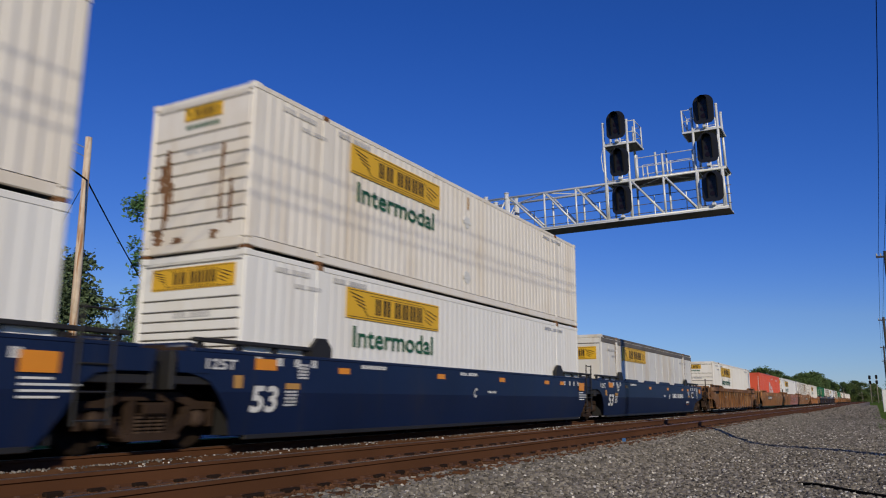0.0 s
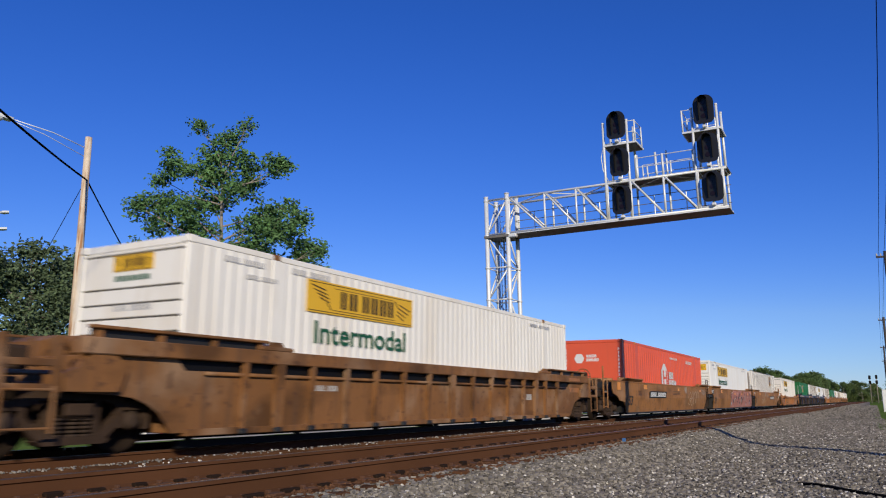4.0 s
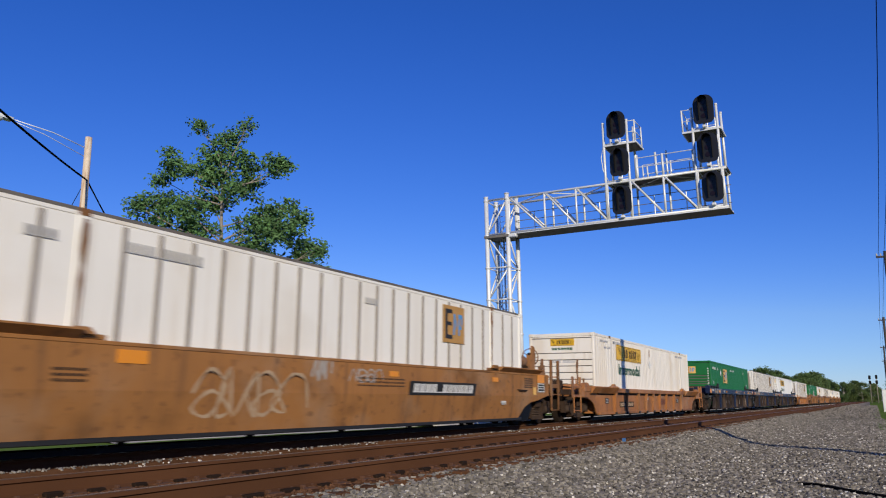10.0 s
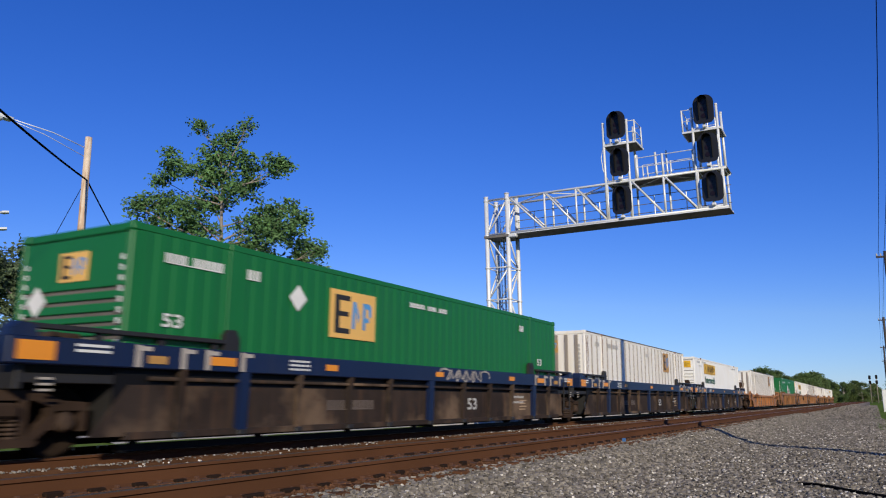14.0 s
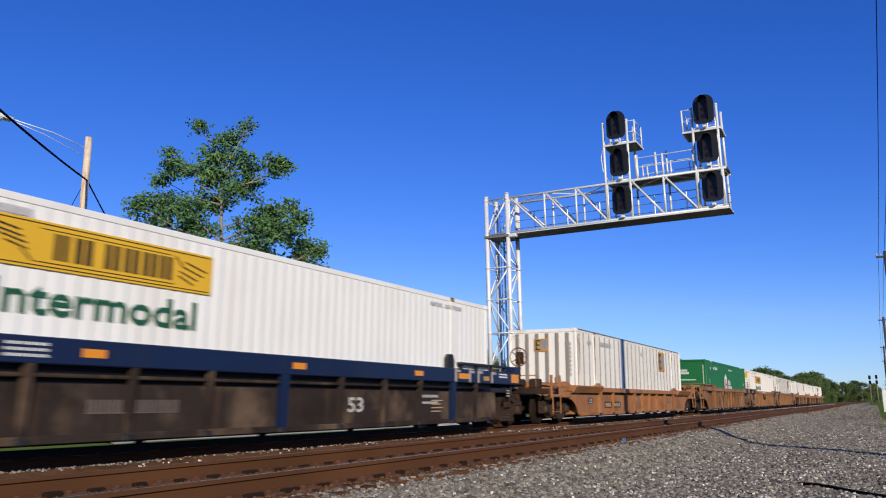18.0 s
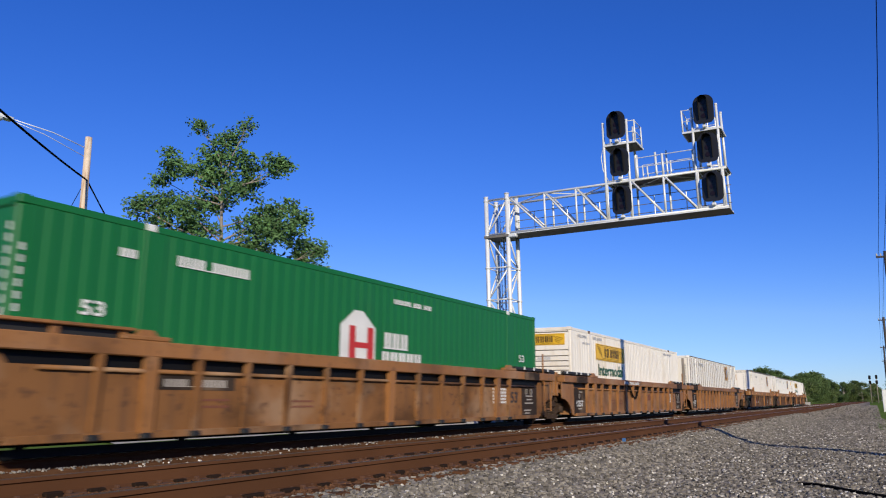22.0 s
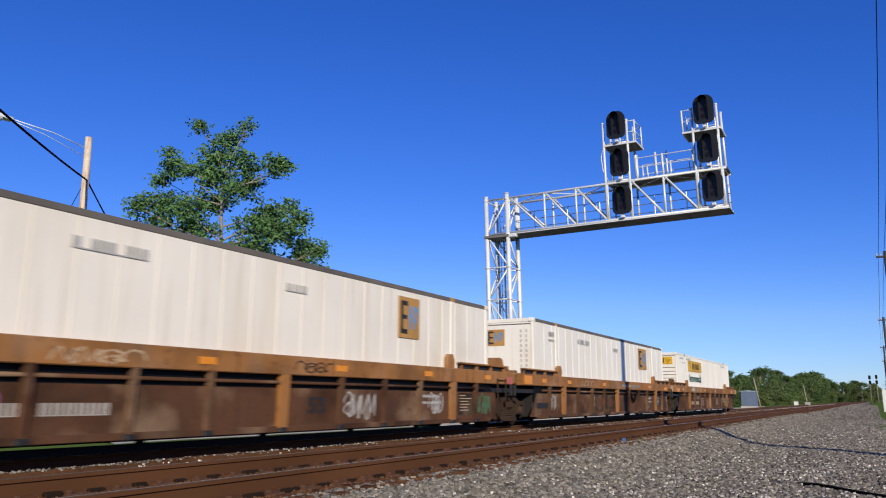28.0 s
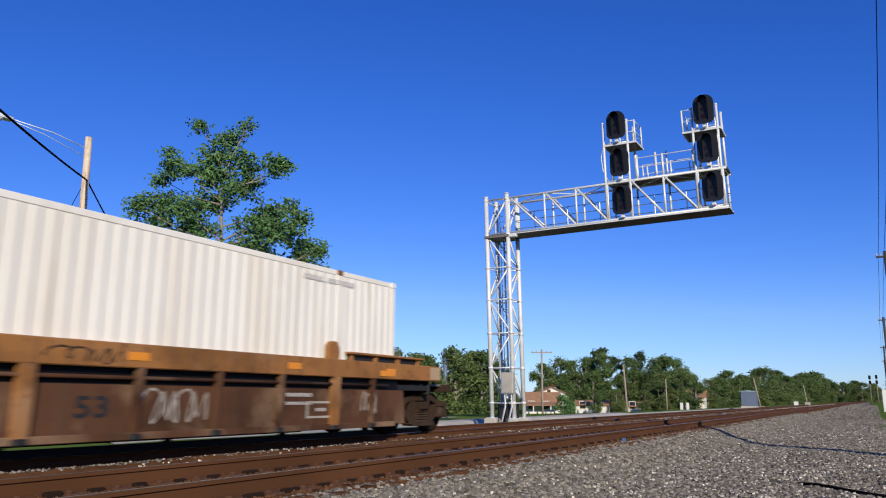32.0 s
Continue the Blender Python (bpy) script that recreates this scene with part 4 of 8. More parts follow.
wire("overhead_cable", (-4.62, 6.21, 7.29), (-14.72, 16.72, 8.66), 0.1, 0.033, None, "thick black overhead cable to the wooden pole")
wire("overhead_cable", (-14.72, 16.72, 8.66), (-43.3, 45.2, 7.0), 0.3, 0.033, None, "thick black overhead cable sloping away from the pole")
wire("guy_wire", (-14.75, 16.75, 8.8), (-19.5, 17.9, 5.4), 0.0, 0.014, None, "thin guy wire running down from the pole", 2)
street_lamp = pole(-31.2, 20.4, -0.6, 10.9, 0.13, "greypole", "grey pole with two short lamp arms", name="street_lamp")
for z in (9.55, 10.45):
    part("lamp_arm", lambda bm: rod(bm, (0, 0, z + 0.25), (1.95, 1.55, z + 0.42), 0.03, 6), "steel", street_lamp)
    part("lamp_head", lambda bm: [prism(bm, ((-0.05, -0.14), (0.3, -0.18), (0.62, 0.0), (0.3, 0.18), (-0.05, 0.14)), z + 0.36, z + 0.46, "z")], "lamp", street_lamp, "pale lamp head", at=Matrix.Translation((1.85, 1.5, 0)))
pole(-22.0, 79.0, -1.6, 7.8, 0.13, "greypole", "grey wooden pole with a crossarm", 1.15, arm_way=0.35)
pole(-20.2, 106.0, -1.4, 7.0, 0.15, "greypole", "grey wooden pole before the trees", lean=(-0.35, 0))
pole(-17.3, 117.0, -1.1, 4.9, 0.10, "greypole", "short grey wooden pole before the trees")
pole(-3.75, 114.5, -0.45, 4.25, 0.11, "greypole", "grey wooden pole beside the metal shed", lean=(-0.75, 0))
pole(-1.0, 160.0, -0.45, 4.1, 0.10, "greypole", "thin leaning grey pole by the track", lean=(-0.5, 0))
pole(-34.1, 78.4, -1.8, 8.4, 0.30, "shed", "thick blue-grey post beyond the tracks")

# line of poles on the near side of the track
near_line = [(11.4, -28.0), (11.5, 19.3), (11.57, 55.0), (11.83, 99.5), (12.3, 152.0), (12.9, 205.0)]
def line_height(y):
    return 11.75 if y < 50 else 10.7


for x, y in near_line:
    pole(x, y, -0.45, line_height(y), 0.23 if y < 50 else 0.17, "darkpole", "tall utility pole of the line beside the gravel", 0.55)
for (x0, y0), (x1, y1) in zip(near_line, near_line[1:]):
    for dx, drop in ((-0.42, 0.30), (0.42, 0.30), (-0.2, 0.95)):
        wire("power_line", (x0 + dx, y0, line_height(y0) - 0.45 - drop), (x1 + dx, y1, line_height(y1) - 0.45 - drop), 0.45, 0.012, None, "thin black power line along the track")


# ---- sheds, houses and small things beyond the tracks ----
def shed():
    s = empty("signal_shed")
    s.location = (-6.5, 124.0, -0.45)
    part("wall", lambda bm: box(bm, -1.05, 1.05, -1.0, 1.0, 0.3, 2.45, 0.02), "shed", s)
    part("roof", lambda bm: prism(bm, ((-1.15, 2.45), (1.15, 2.45), (1.15, 2.52), (0, 2.66), (-1.15, 2.52)), -1.1, 1.1, "y"), "sprayblue", s, "pale blue sheet roof")
    part("door", lambda bm: box(bm, -0.45, 0.45, -1.03, -1.0, 0.35, 2.25, 0.01), "shed", s)
    part("plinth", lambda bm: box(bm, -1.15, 1.15, -1.1, 1.1, -0.2, 0.3), "pale", s)
    return tagged(s, "small blue-grey metal signal shed beside the track", "shed")


shed()


def house(x, y, turn, w, d, h, rise, wall, roof, label, porch=False):
    o = empty("house")
    o.matrix_basis = Matrix.Translation((x, y, ground_z(x, y))) @ Matrix.Rotation(radians(turn), 4, "Z")
    part("wall", lambda bm: [box(bm, -w / 2, w / 2, -d / 2, d / 2, 0, h)], wall, o)
    part("gable", lambda bm: prism(bm, ((-d / 2, h), (d / 2, h), (0, h + rise)), -w / 2 + 0.01, w / 2 - 0.01, "x"), wall, o)
    for s in (-1, 1):
        part("roof", lambda bm: prism(bm, ((s * (d / 2 + 0.4), h - 0.18), (s * (d / 2 + 0.4), h - 0.06), (0, h + rise + 0.14), (0, h + rise + 0.02)), -w / 2 - 0.35, w / 2 + 0.35, "x"), roof, o)
    part("chimney", lambda bm: box(bm, w * 0.2, w * 0.2 + 0.5, 0.2, 0.7, h + 0.2, h + rise + 0.5), "rail", o, "brick chimney")
    for i in range(int(w // 2.2)):
        wx = -w / 2 + 1.2 + i * 2.2
        win = part("window", lambda bm: box(bm, wx - 0.55, wx + 0.55, -d / 2 - 0.05, -d / 2 - 0.002, 0.9, 2.2), "whitepost", o)
        part("pane", lambda bm: box(bm, wx - 0.45, wx + 0.45, -d / 2 - 0.06, -d / 2 - 0.051, 1.0, 2.1), "glass", win)
    if porch:
        part("porch_roof", lambda bm: prism(bm, ((-d / 2 - 2.2, h - 0.5), (-d / 2, h - 0.05), (-d / 2, h + 0.08), (-d / 2 - 2.2, h - 0.38)), -w / 2, w / 2, "x"), roof, o)
        for px in np.linspace(-w / 2 + 0.15, w / 2 - 0.15, 5):
            part("porch_post", lambda bm: box(bm, px - 0.07, px + 0.07, -d / 2 - 2.1, -d / 2 - 1.96, 0, h - 0.45), "whitepost", o)
    return tagged(o, label, "house", "houses beyond the tracks")


house(-34.6, 109.2, 25, 5.4, 5.0, 2.0, 1.4, "housewall", "roof", "white house with brown shingle roof and porch", True)
house(-36.6, 117.6, -60, 6.5, 6.0, 3.0, 1.3, "housewall", "roof", "white house with brown shingle roof", False)
house(-30.4, 121.3, 12, 5.0, 4.5, 1.7, 0.5, "housewall", "roof", "low white house among trees")
house(-23.9, 125.0, 8, 3.6, 4.5, 1.5, 0.5, "housewall", "roof", "low white house among trees")
house(-16.5, 132.0, 5, 4.0, 4.0, 2.2, 1.0, "cream", "roof", "cream house half hidden by trees")
tree(-27.9, 101.1, LOW, crown_of(2.9, 3.4, 77, 0.02, 8), 0.2, 2600, 77, "leaf", "rounded green bush before the house", 0.12)
for i, (x, y, w) in enumerate(((-29.5, 74.0, 2.6), (-27.0, 73.0, 2.2), (-24.6, 74.0, 1.9), (-32.5, 73.0, 2.4))):
    tree(x, y, ground_z(x, y), crown_of(1.9, w, 80 + i, 0.02, 7), 0.16, 1500, 80 + i, ("leaf3", "leaf", "leaf3", "leaf2")[i], "low scrubby bush on the far side", 0.06)


def small_box(name, x, y, z, w, d, h, material, label, category, cap=True):
    o = empty(name)
    o.location = (x, y, z)
    part("case", lambda bm: box(bm, -w / 2, w / 2, -d / 2, d / 2, 0, h, min(w, h) * 0.04), material, o)
    if cap:
        part("lid", lambda bm: box(bm, -w / 2 - 0.03, w / 2 + 0.03, -d / 2 - 0.03, d / 2 + 0.03, h, h + 0.05, 0.01), material, o)
    return tagged(o, label, category)


small_box("equipment_cabinet", 11.35, 100.0, -0.45, 0.9, 0.9, 2.45, "whitepost", "white equipment cabinet on the grass verge", "cabinet")
small_box("relay_box", -2.2, 150.0, -0.55, 0.7, 0.6, 1.05, "whitepost", "small white relay box by the track", "cabinet")
small_box("relay_box", -0.9, 158.0, -0.55, 0.9, 0.7, 0.95, "box", "small grey relay box by the track", "cabinet")
for i, x in enumerate(np.linspace(-13.2, -12.6, 2)):
    small_box("marker_post", float(x), 108.0 + i, -0.62, 0.35, 0.3, 0.95, "whitepost", "white marker post beyond the tracks", "post", False)

# low posts along the street, seen under the train
for i in range(16):
    y = 15.7 + i * 0.75
    small_box("bollard", -11.0, y, -0.6, 0.12, 0.12, 0.5, "redink" if i in (0, 3) else "whitepost", "low street post on the grass strip", "post", False)


def far_signals():
    for x, h in ((8.9, 12.1), (11.6, 12.3)):
        m = empty("signal_mast")
        m.location = (x, 400.0, -0.6)
        part("mast", lambda bm: rod(bm, (0, 0, 0), (0, 0, h), 0.14, 8), "greypole", m)
        for z in (h - 0.2, h - 2.6):
            part("signal_head", lambda bm: box(bm, -0.5, 0.5, -0.2, 0.1, -0.9, 0.9, 0.2), "matblack", m, "far black signal head", key=("fsh",), at=(0, 0, z))
        tagged(m, "far railway signal mast with black heads", "signal mast")


far_signals()


# ---- dark line and small things on the gravel ----
def hose(name, pts, r, label):
    out = []
    P = [Vector(p) for p in pts]
    for i in range(len(P) - 1):
        p0, p1, p2, p3 = P[max(0, i - 1)], P[i], P[i + 1], P[min(len(P) - 1, i + 2)]
        for k in range(5):
            t = k / 5
            out.append(0.5 * ((2 * p1) + (p2 - p0) * t + (2 * p0 - 5 * p1 + 4 * p2 - p3) * t * t + (3 * p1 - p0 - 3 * p2 + p3) * t ** 3))
    out.append(P[-1])
    return tagged(part(name, lambda bm: path_rod(bm, out, r, 8), "wire", None, ""), label, "cable")


hose("ground_cable", [(9.0, 12.9, -0.44), (9.3, 12.6, -0.41), (9.75, 12.1, -0.42), (10.2, 11.6, -0.42), (10.9, 11.0, -0.44)], 0.022, "thin black line half sunk in the gravel")
# black block put where the pole's shadow crosses the rails
for i, (x, y) in enumerate(((2.6, 44.0),)):
    small_box("rail_box", x, y, -0.12, 0.3, 0.45, 0.18, "black", "small black block standing in for a shadow spot by the rail", "track box", False)
small_box("blue_tag", 2.75, 13.9, -0.12, 0.08, 0.04, 0.12, "blueink", "small blue plastic tag beside the rail", "tag", False)
small_box("blue_tag", 5.3, 16.5, -0.12, 0.07, 0.04, 0.08, "blueink", "small blue plastic tag beside the rail", "tag", False)


# ---- freight: containers ----
LEN, HALF, TALL, FLOOR_Z = 16.154, 1.295, 2.896, 0.327
SPEED = 10.745
POSTS = (1.96, LEN - 1.96)


def corrugated(bm, sign, pitch, depth, y0=0.14, y1=LEN - 0.14, z0=0.17, z1=2.78):
    """A pressed side sheet, flat at the lifting posts."""
    prof, y = [], y0
    while y < y1 - pitch:
        if any(abs(y + pitch / 2 - q) < 0.12 + pitch / 2 for q in POSTS):
            prof += [(y, 0), (y + pitch, 0)]
        else:
            prof += [(y, 0), (y + pitch * 0.50, 0), (y + pitch * 0.61, depth), (y + pitch * 0.89, depth)]
        y += pitch
    prof += [(y, 0), (y1, 0)]
    cols = []
    for y, d in prof:
        x = sign * (HALF - 0.012 - d)
        cols.append((bm.verts.new((x, y, z0)), bm.verts.new((x, y, z1))))
    for a, b in zip(cols, cols[1:]):
        f = (a[0], b[0], b[1], a[1])
        bm.faces.new(f if sign > 0 else f[::-1])


def seams(c, color, step):
    """Upright seams proud of a flat side, one part each."""
    for sx in (1, -1):
        y = 0.9
        while y < LEN - 0.6:
            part("seam", lambda bm: box(bm, -0.005, 0.005, 0, 0.035, 0.14, 2.76), color, c, key=("seam",), at=(sx * (HALF - 0.0145), y, 0))
            y += step


def flat_side(bm, sign, z0=0.12, z1=2.78):
    box(bm, sign * (HALF - 0.05), sign * (HALF - 0.018), 0.1, LEN - 0.1, z0, z1)


def frame_parts(c, color, casting="rustbrown", roof=None, edge=None):
    for sx in (1, -1):
        part("bottom_rail", lambda bm: box(bm, -0.045, 0.03, 0.16, LEN - 0.16, 0.0, 0.16, 0.008), color, c, key=("br",), at=(sx * (HALF - 0.045), 0, 0))
        part("top_rail", lambda bm: box(bm, -0.04, 0.035, 0.16, LEN - 0.16, 2.78, TALL - 0.012, 0.012), (color if edge else roof or color), c, "dark weathered top rail" if roof and not edge else "", key=("tr",), at=(sx * (HALF - 0.045), 0, 0))
        if edge:
            part("roof_edge", lambda bm: box(bm, -0.03, 0.039, 0.17, LEN - 0.17, TALL - 0.058, TALL - 0.006, 0.006), edge, c, "thin dark roof edge", key=("tre",), at=(sx * (HALF - 0.045), 0, 0))
        for y in (0.0, LEN - 0.16):
            part("corner_post", lambda bm: box(bm, -0.1, 0.0, 0, 0.16, 0.13, TALL - 0.12, 0.02), color, c, key=("cp", sx), at=Matrix.Translation((sx * HALF, y, 0)) @ Matrix.Diagonal((sx, 1, 1, 1)))
            for z in (0.0, TALL - 0.12):
                part("corner_casting", lambda bm: box(bm, -0.165, 0.004, -0.004, 0.17, 0, 0.12, 0.012), color, c, key=("cc", sx), at=Matrix.Translation((sx * HALF, y, z)) @ Matrix.Diagonal((sx, 1, 1, 1)))
        for y in POSTS:
            part("lifting_post", lambda bm: box(bm, -0.06, 0.0, -0.09, 0.09, 0.1, TALL - 0.1, 0.006), color, c, key=("lp", sx), at=Matrix.Translation((sx * (HALF + 0.001), y, 0)) @ Matrix.Diagonal((sx, 1, 1, 1)))
            part("lifting_casting", lambda bm: box(bm, -0.15, 0.008, -0.085, 0.085, 0, 0.11, 0.012), casting, c, "rust-streaked lifting casting", key=("lc", sx), at=Matrix.Translation((sx * HALF, y, TALL - 0.115)) @ Matrix.Diagonal((sx, 1, 1, 1)))
    part("roof", lambda bm: [box(bm, -HALF + 0.06, HALF - 0.06, 0.12, LEN - 0.12, TALL - 0.05, TALL - 0.018)] + [box(bm, -HALF + 0.1, HALF - 0.1, y, y + 0.2, TALL - 0.02, TALL - 0.004) for y in np.arange(0.4, LEN - 0.5, 0.5)], roof or color, c, key=("rf",))
    part("underframe", lambda bm: box(bm, -HALF + 0.07, HALF - 0.07, 0.1, LEN - 0.1, 0.02, 0.14), "black", c, key=("uf",))
    for y in (0.0, LEN):
        d = -0.10 if y else 0.10
        for z, h in ((0.0, 0.16), (TALL - 0.13, 0.12)):
            part("end_sill", lambda bm: box(bm, -HALF + 0.15, HALF - 0.15, min(0, d), max(0, d), 0, h, 0.01), color, c, key=("es", d, h), at=(0, y + (0.012 if y == 0 else -0.012), z))
    for sx in (1, -1):
        door = part("door", lambda bm: box(bm, 0.02, HALF - 0.12, -0.05, 0.0, 0.16, TALL - 0.14, 0.01), color, c, key=("dr",), at=Matrix.Translation((0, LEN - 0.03, 0)) @ Matrix.Diagonal((sx, 1, 1, 1)))
        for x in (0.25, 0.85):
            part("locking_bar", lambda bm: rod(bm, (0, 0.02, 0.1), (0, 0.02, TALL - 0.1), 0.018, 6), "steel", door, key=("lb",), at=(x, 0, 0))


def end_wall_grooves(c, color, lines):
    """Front wall of horizontal panels with dark gaps between them."""
    part("front_wall", lambda bm: box(bm, -HALF + 0.1, HALF - 0.1, 0.05, 0.075, 0.12, TALL - 0.1), "roofdark", c, key=("fw",))
    gap = 0.03 if color == "green" else 0.014
    zs = [0.14, *lines, TALL - 0.12]
    for a, b in zip(zs, zs[1:]):
        part("front_panel", lambda bm: box(bm, -HALF + 0.1, HALF - 0.1, 0.015, 0.05, a + gap, b - gap, 0.01), color, c, key=("fp", round(a, 3), round(b, 3), gap))


def firm_panel(c, w, h, at, turn=SIDE):
    """Yellow name panel with dark frame lines and letter-sized plain bars."""
    p = plate("name_panel", w, h, "yellow", c, at, turn, 0.008, "yellow name panel with dark bars")
    lift = 0.0125

    def build(bm):
        def bar(x0, x1, y0, y1):
            bm.faces.new([bm.verts.new(v) for v in ((x0, y0, 0), (x1, y0, 0), (x1, y1, 0), (x0, y1, 0))])

        def slant(x0, y0, x1, y1, t):
            d = Vector((y0 - y1, x1 - x0)).normalized() * t
            bm.faces.new([bm.verts.new(v) for v in ((x0 - d.x, y0 - d.y, 0), (x1 - d.x, y1 - d.y, 0), (x1 + d.x, y1 + d.y, 0), (x0 + d.x, y0 + d.y, 0))])
        t = h * 0.035
        bar(w * 0.015, w * 0.985, h * 0.93, h * 0.93 + t * 0.6)
        bar(w * 0.21, w * 0.80, h * 0.13, h * 0.13 + t * 0.6)
        bar(w * 0.22, w * 0.78, h * 0.83, h * 0.83 + t * 0.5)
        bar(w * 0.015, w * 0.985, h * 0.05, h * 0.05 + t * 0.6)
        for x, y, g in ((0.03, 0.85, 0.15), (0.05, 0.72, 0.14), (0.08, 0.6, 0.12), (0.10, 0.48, 0.1)):
            slant(w * x, h * y, w * (x + g * 0.8), h * (y - 0.12), t * 0.6)
            slant(w * (1 - x), h * (y - 0.3), w * (1 - x - g * 0.8), h * (y - 0.12), t * 0.6)
        slant(w * 0.20, h * 0.13, w * 0.16, h * 0.35, t * 0.6)
        slant(w * 0.80, h * 0.83, w * 0.84, h * 0.6, t * 0.6)
        # plain bars in place of the firm's name
        for x0, wd in ((0.275, 0.055), (0.355, 0.07), (0.475, 0.065), (0.56, 0.065), (0.645, 0.065), (0.725, 0.06)):
            bar(w * x0, w * (x0 + wd * 0.42), h * 0.22, h * 0.78)
            bar(w * (x0 + wd * 0.58), w * (x0 + wd), h * 0.22, h * 0.78)
    me = mesh_of(("panel_print", round(w, 2), round(h, 2)), build, "brownink")
    ob = new("panel_print", me)
    ob.parent = p
    ob.matrix_basis = Matrix.Translation((0, 0, lift))
    return p


def word_bars(c, z=2.6):
    for y, w in ((0.75, 0.7), (13.1, 1.2)):
        bars("XXXX XXXXXX", 0.09, "faintink", c, (HALF + 0.004, y, z), width=w * 1.3)
    bars("XXXX XXXXXX", 0.075, "faintink", c, (HALF + 0.004, 1.25, z - 0.22), width=0.75)


def rust_runs(c, x, rows):
    """Uneven rust stains that run down a side: (along, foot, head, half width)."""
    rnd = random.Random(len(rows) * 7 + 1)
    for y, z0, z1, w in rows:
        def run(bm):
            n = 12
            lft = [(y - w * rnd.uniform(0.2, 1.2) * (0.3 + 0.7 * k / n), z0 + (z1 - z0) * k / n) for k in range(n + 1)]
            rgt = [(y + w * rnd.uniform(0.2, 1.2) * (0.3 + 0.7 * k / n), z0 + (z1 - z0) * k / n) for k in reversed(range(n + 1))]
            bm.faces.new([bm.verts.new((x, p, q)) for p, q in lft + rgt])
        part("rust_streak", run, "ruststain", c, "brown rust streak")


def jb_container(color="white", stacked=False):
    c = empty("shipping_container")
    for sx in (1, -1):
        part("side_panel", lambda bm: corrugated(bm, sx, 0.245, 0.007 if color == "clean" else 0.012), color, c, key=("jb", sx, color == "clean"))
    frame_parts(c, color)
    lines = [0.45, 0.69, 0.93, 1.17, 1.42, 1.66, 1.89, 2.14, 2.70] if stacked else [0.55, 0.73, 0.91, 1.09, 1.27, 1.41, 1.55, 1.73, 1.90, 2.10, 2.72]
    end_wall_grooves(c, color, lines)
    lower = 0.11 if color == "cream" and not stacked else 0.0
    firm_panel(c, 3.62, 0.60, (HALF + 0.004, 2.78 - lower, 2.00 - lower))
    lettering("Intermodal", 0.42, "greenink", c, (HALF + 0.006, 3.03 - lower, 1.45 - lower), width=3.12, bold=0.02)
    if stacked:
        firm_panel(c, 0.95, 0.26, (-0.42, 0.010, 2.42), FRONT)
        bars("XXXXXXX", 0.09, "greenink", c, (-0.38, 0.012, 2.26), FRONT, width=0.85)
    else:
        firm_panel(c, 2.02, 0.39, (-0.94, 0.010, 2.28), FRONT)
    bars("XXXX XXXXXX", 0.1, "faintink", c, (-0.35, 0.011, 1.78), FRONT, width=0.9)
    if stacked and color == "cream":
        for z in (2.0, 0.55):
            part("vent_patch", lambda bm: [rod(bm, (0, 0, 0), (0.012, 0, 0), 0.17, 8), box(bm, 0.01, 0.02, -0.2, 0.2, -0.05, 0.05, 0.004)], "whiteink", c, "white round vent patch", key=("vent",), at=(HALF - 0.008, 7.86, z))
        plate("rust_mark", 0.06, 0.34, "tan", c, (HALF - 0.006, 7.9, 2.35), label="rusty orange stripe")
        rnd = random.Random(9)
        for x, z0, z1, w in ((-0.78, 0.45, 1.95, 0.07), (-0.70, 0.6, 1.7, 0.05), (-0.88, 1.15, 1.65, 0.09), (-0.62, 0.9, 1.3, 0.05), (0.62, 0.5, 1.9, 0.04), (0.86, 0.4, 1.2, 0.05), (-0.9, 0.16, 0.45, 0.14), (0.5, 0.17, 0.33, 0.1), (-0.4, 0.16, 0.27, 0.14)):
            def streak(bm):
                n = 7
                lft = [(x - w * rnd.uniform(0.4, 1.2), z0 + (z1 - z0) * k / n) for k in range(n + 1)]
                rgt = [(x + w * rnd.uniform(0.4, 1.2), z0 + (z1 - z0) * k / n) for k in reversed(range(n + 1))]
                bm.faces.new([bm.verts.new((p, 0.0095, q)) for p, q in lft + rgt])
            part("rust_streak", streak, "ruststain", c, "brown rust streak")
    word_bars(c)
    bars("XXXX XXXXXX", 0.10, "faintink", c, (HALF + 0.004, 2.35, 2.62), width=1.1)
    return tagged(c, f"{'cream-grey' if color == 'cream' else 'white'} corrugated container with yellow name panel and green lettering", "container", "containers on the train")


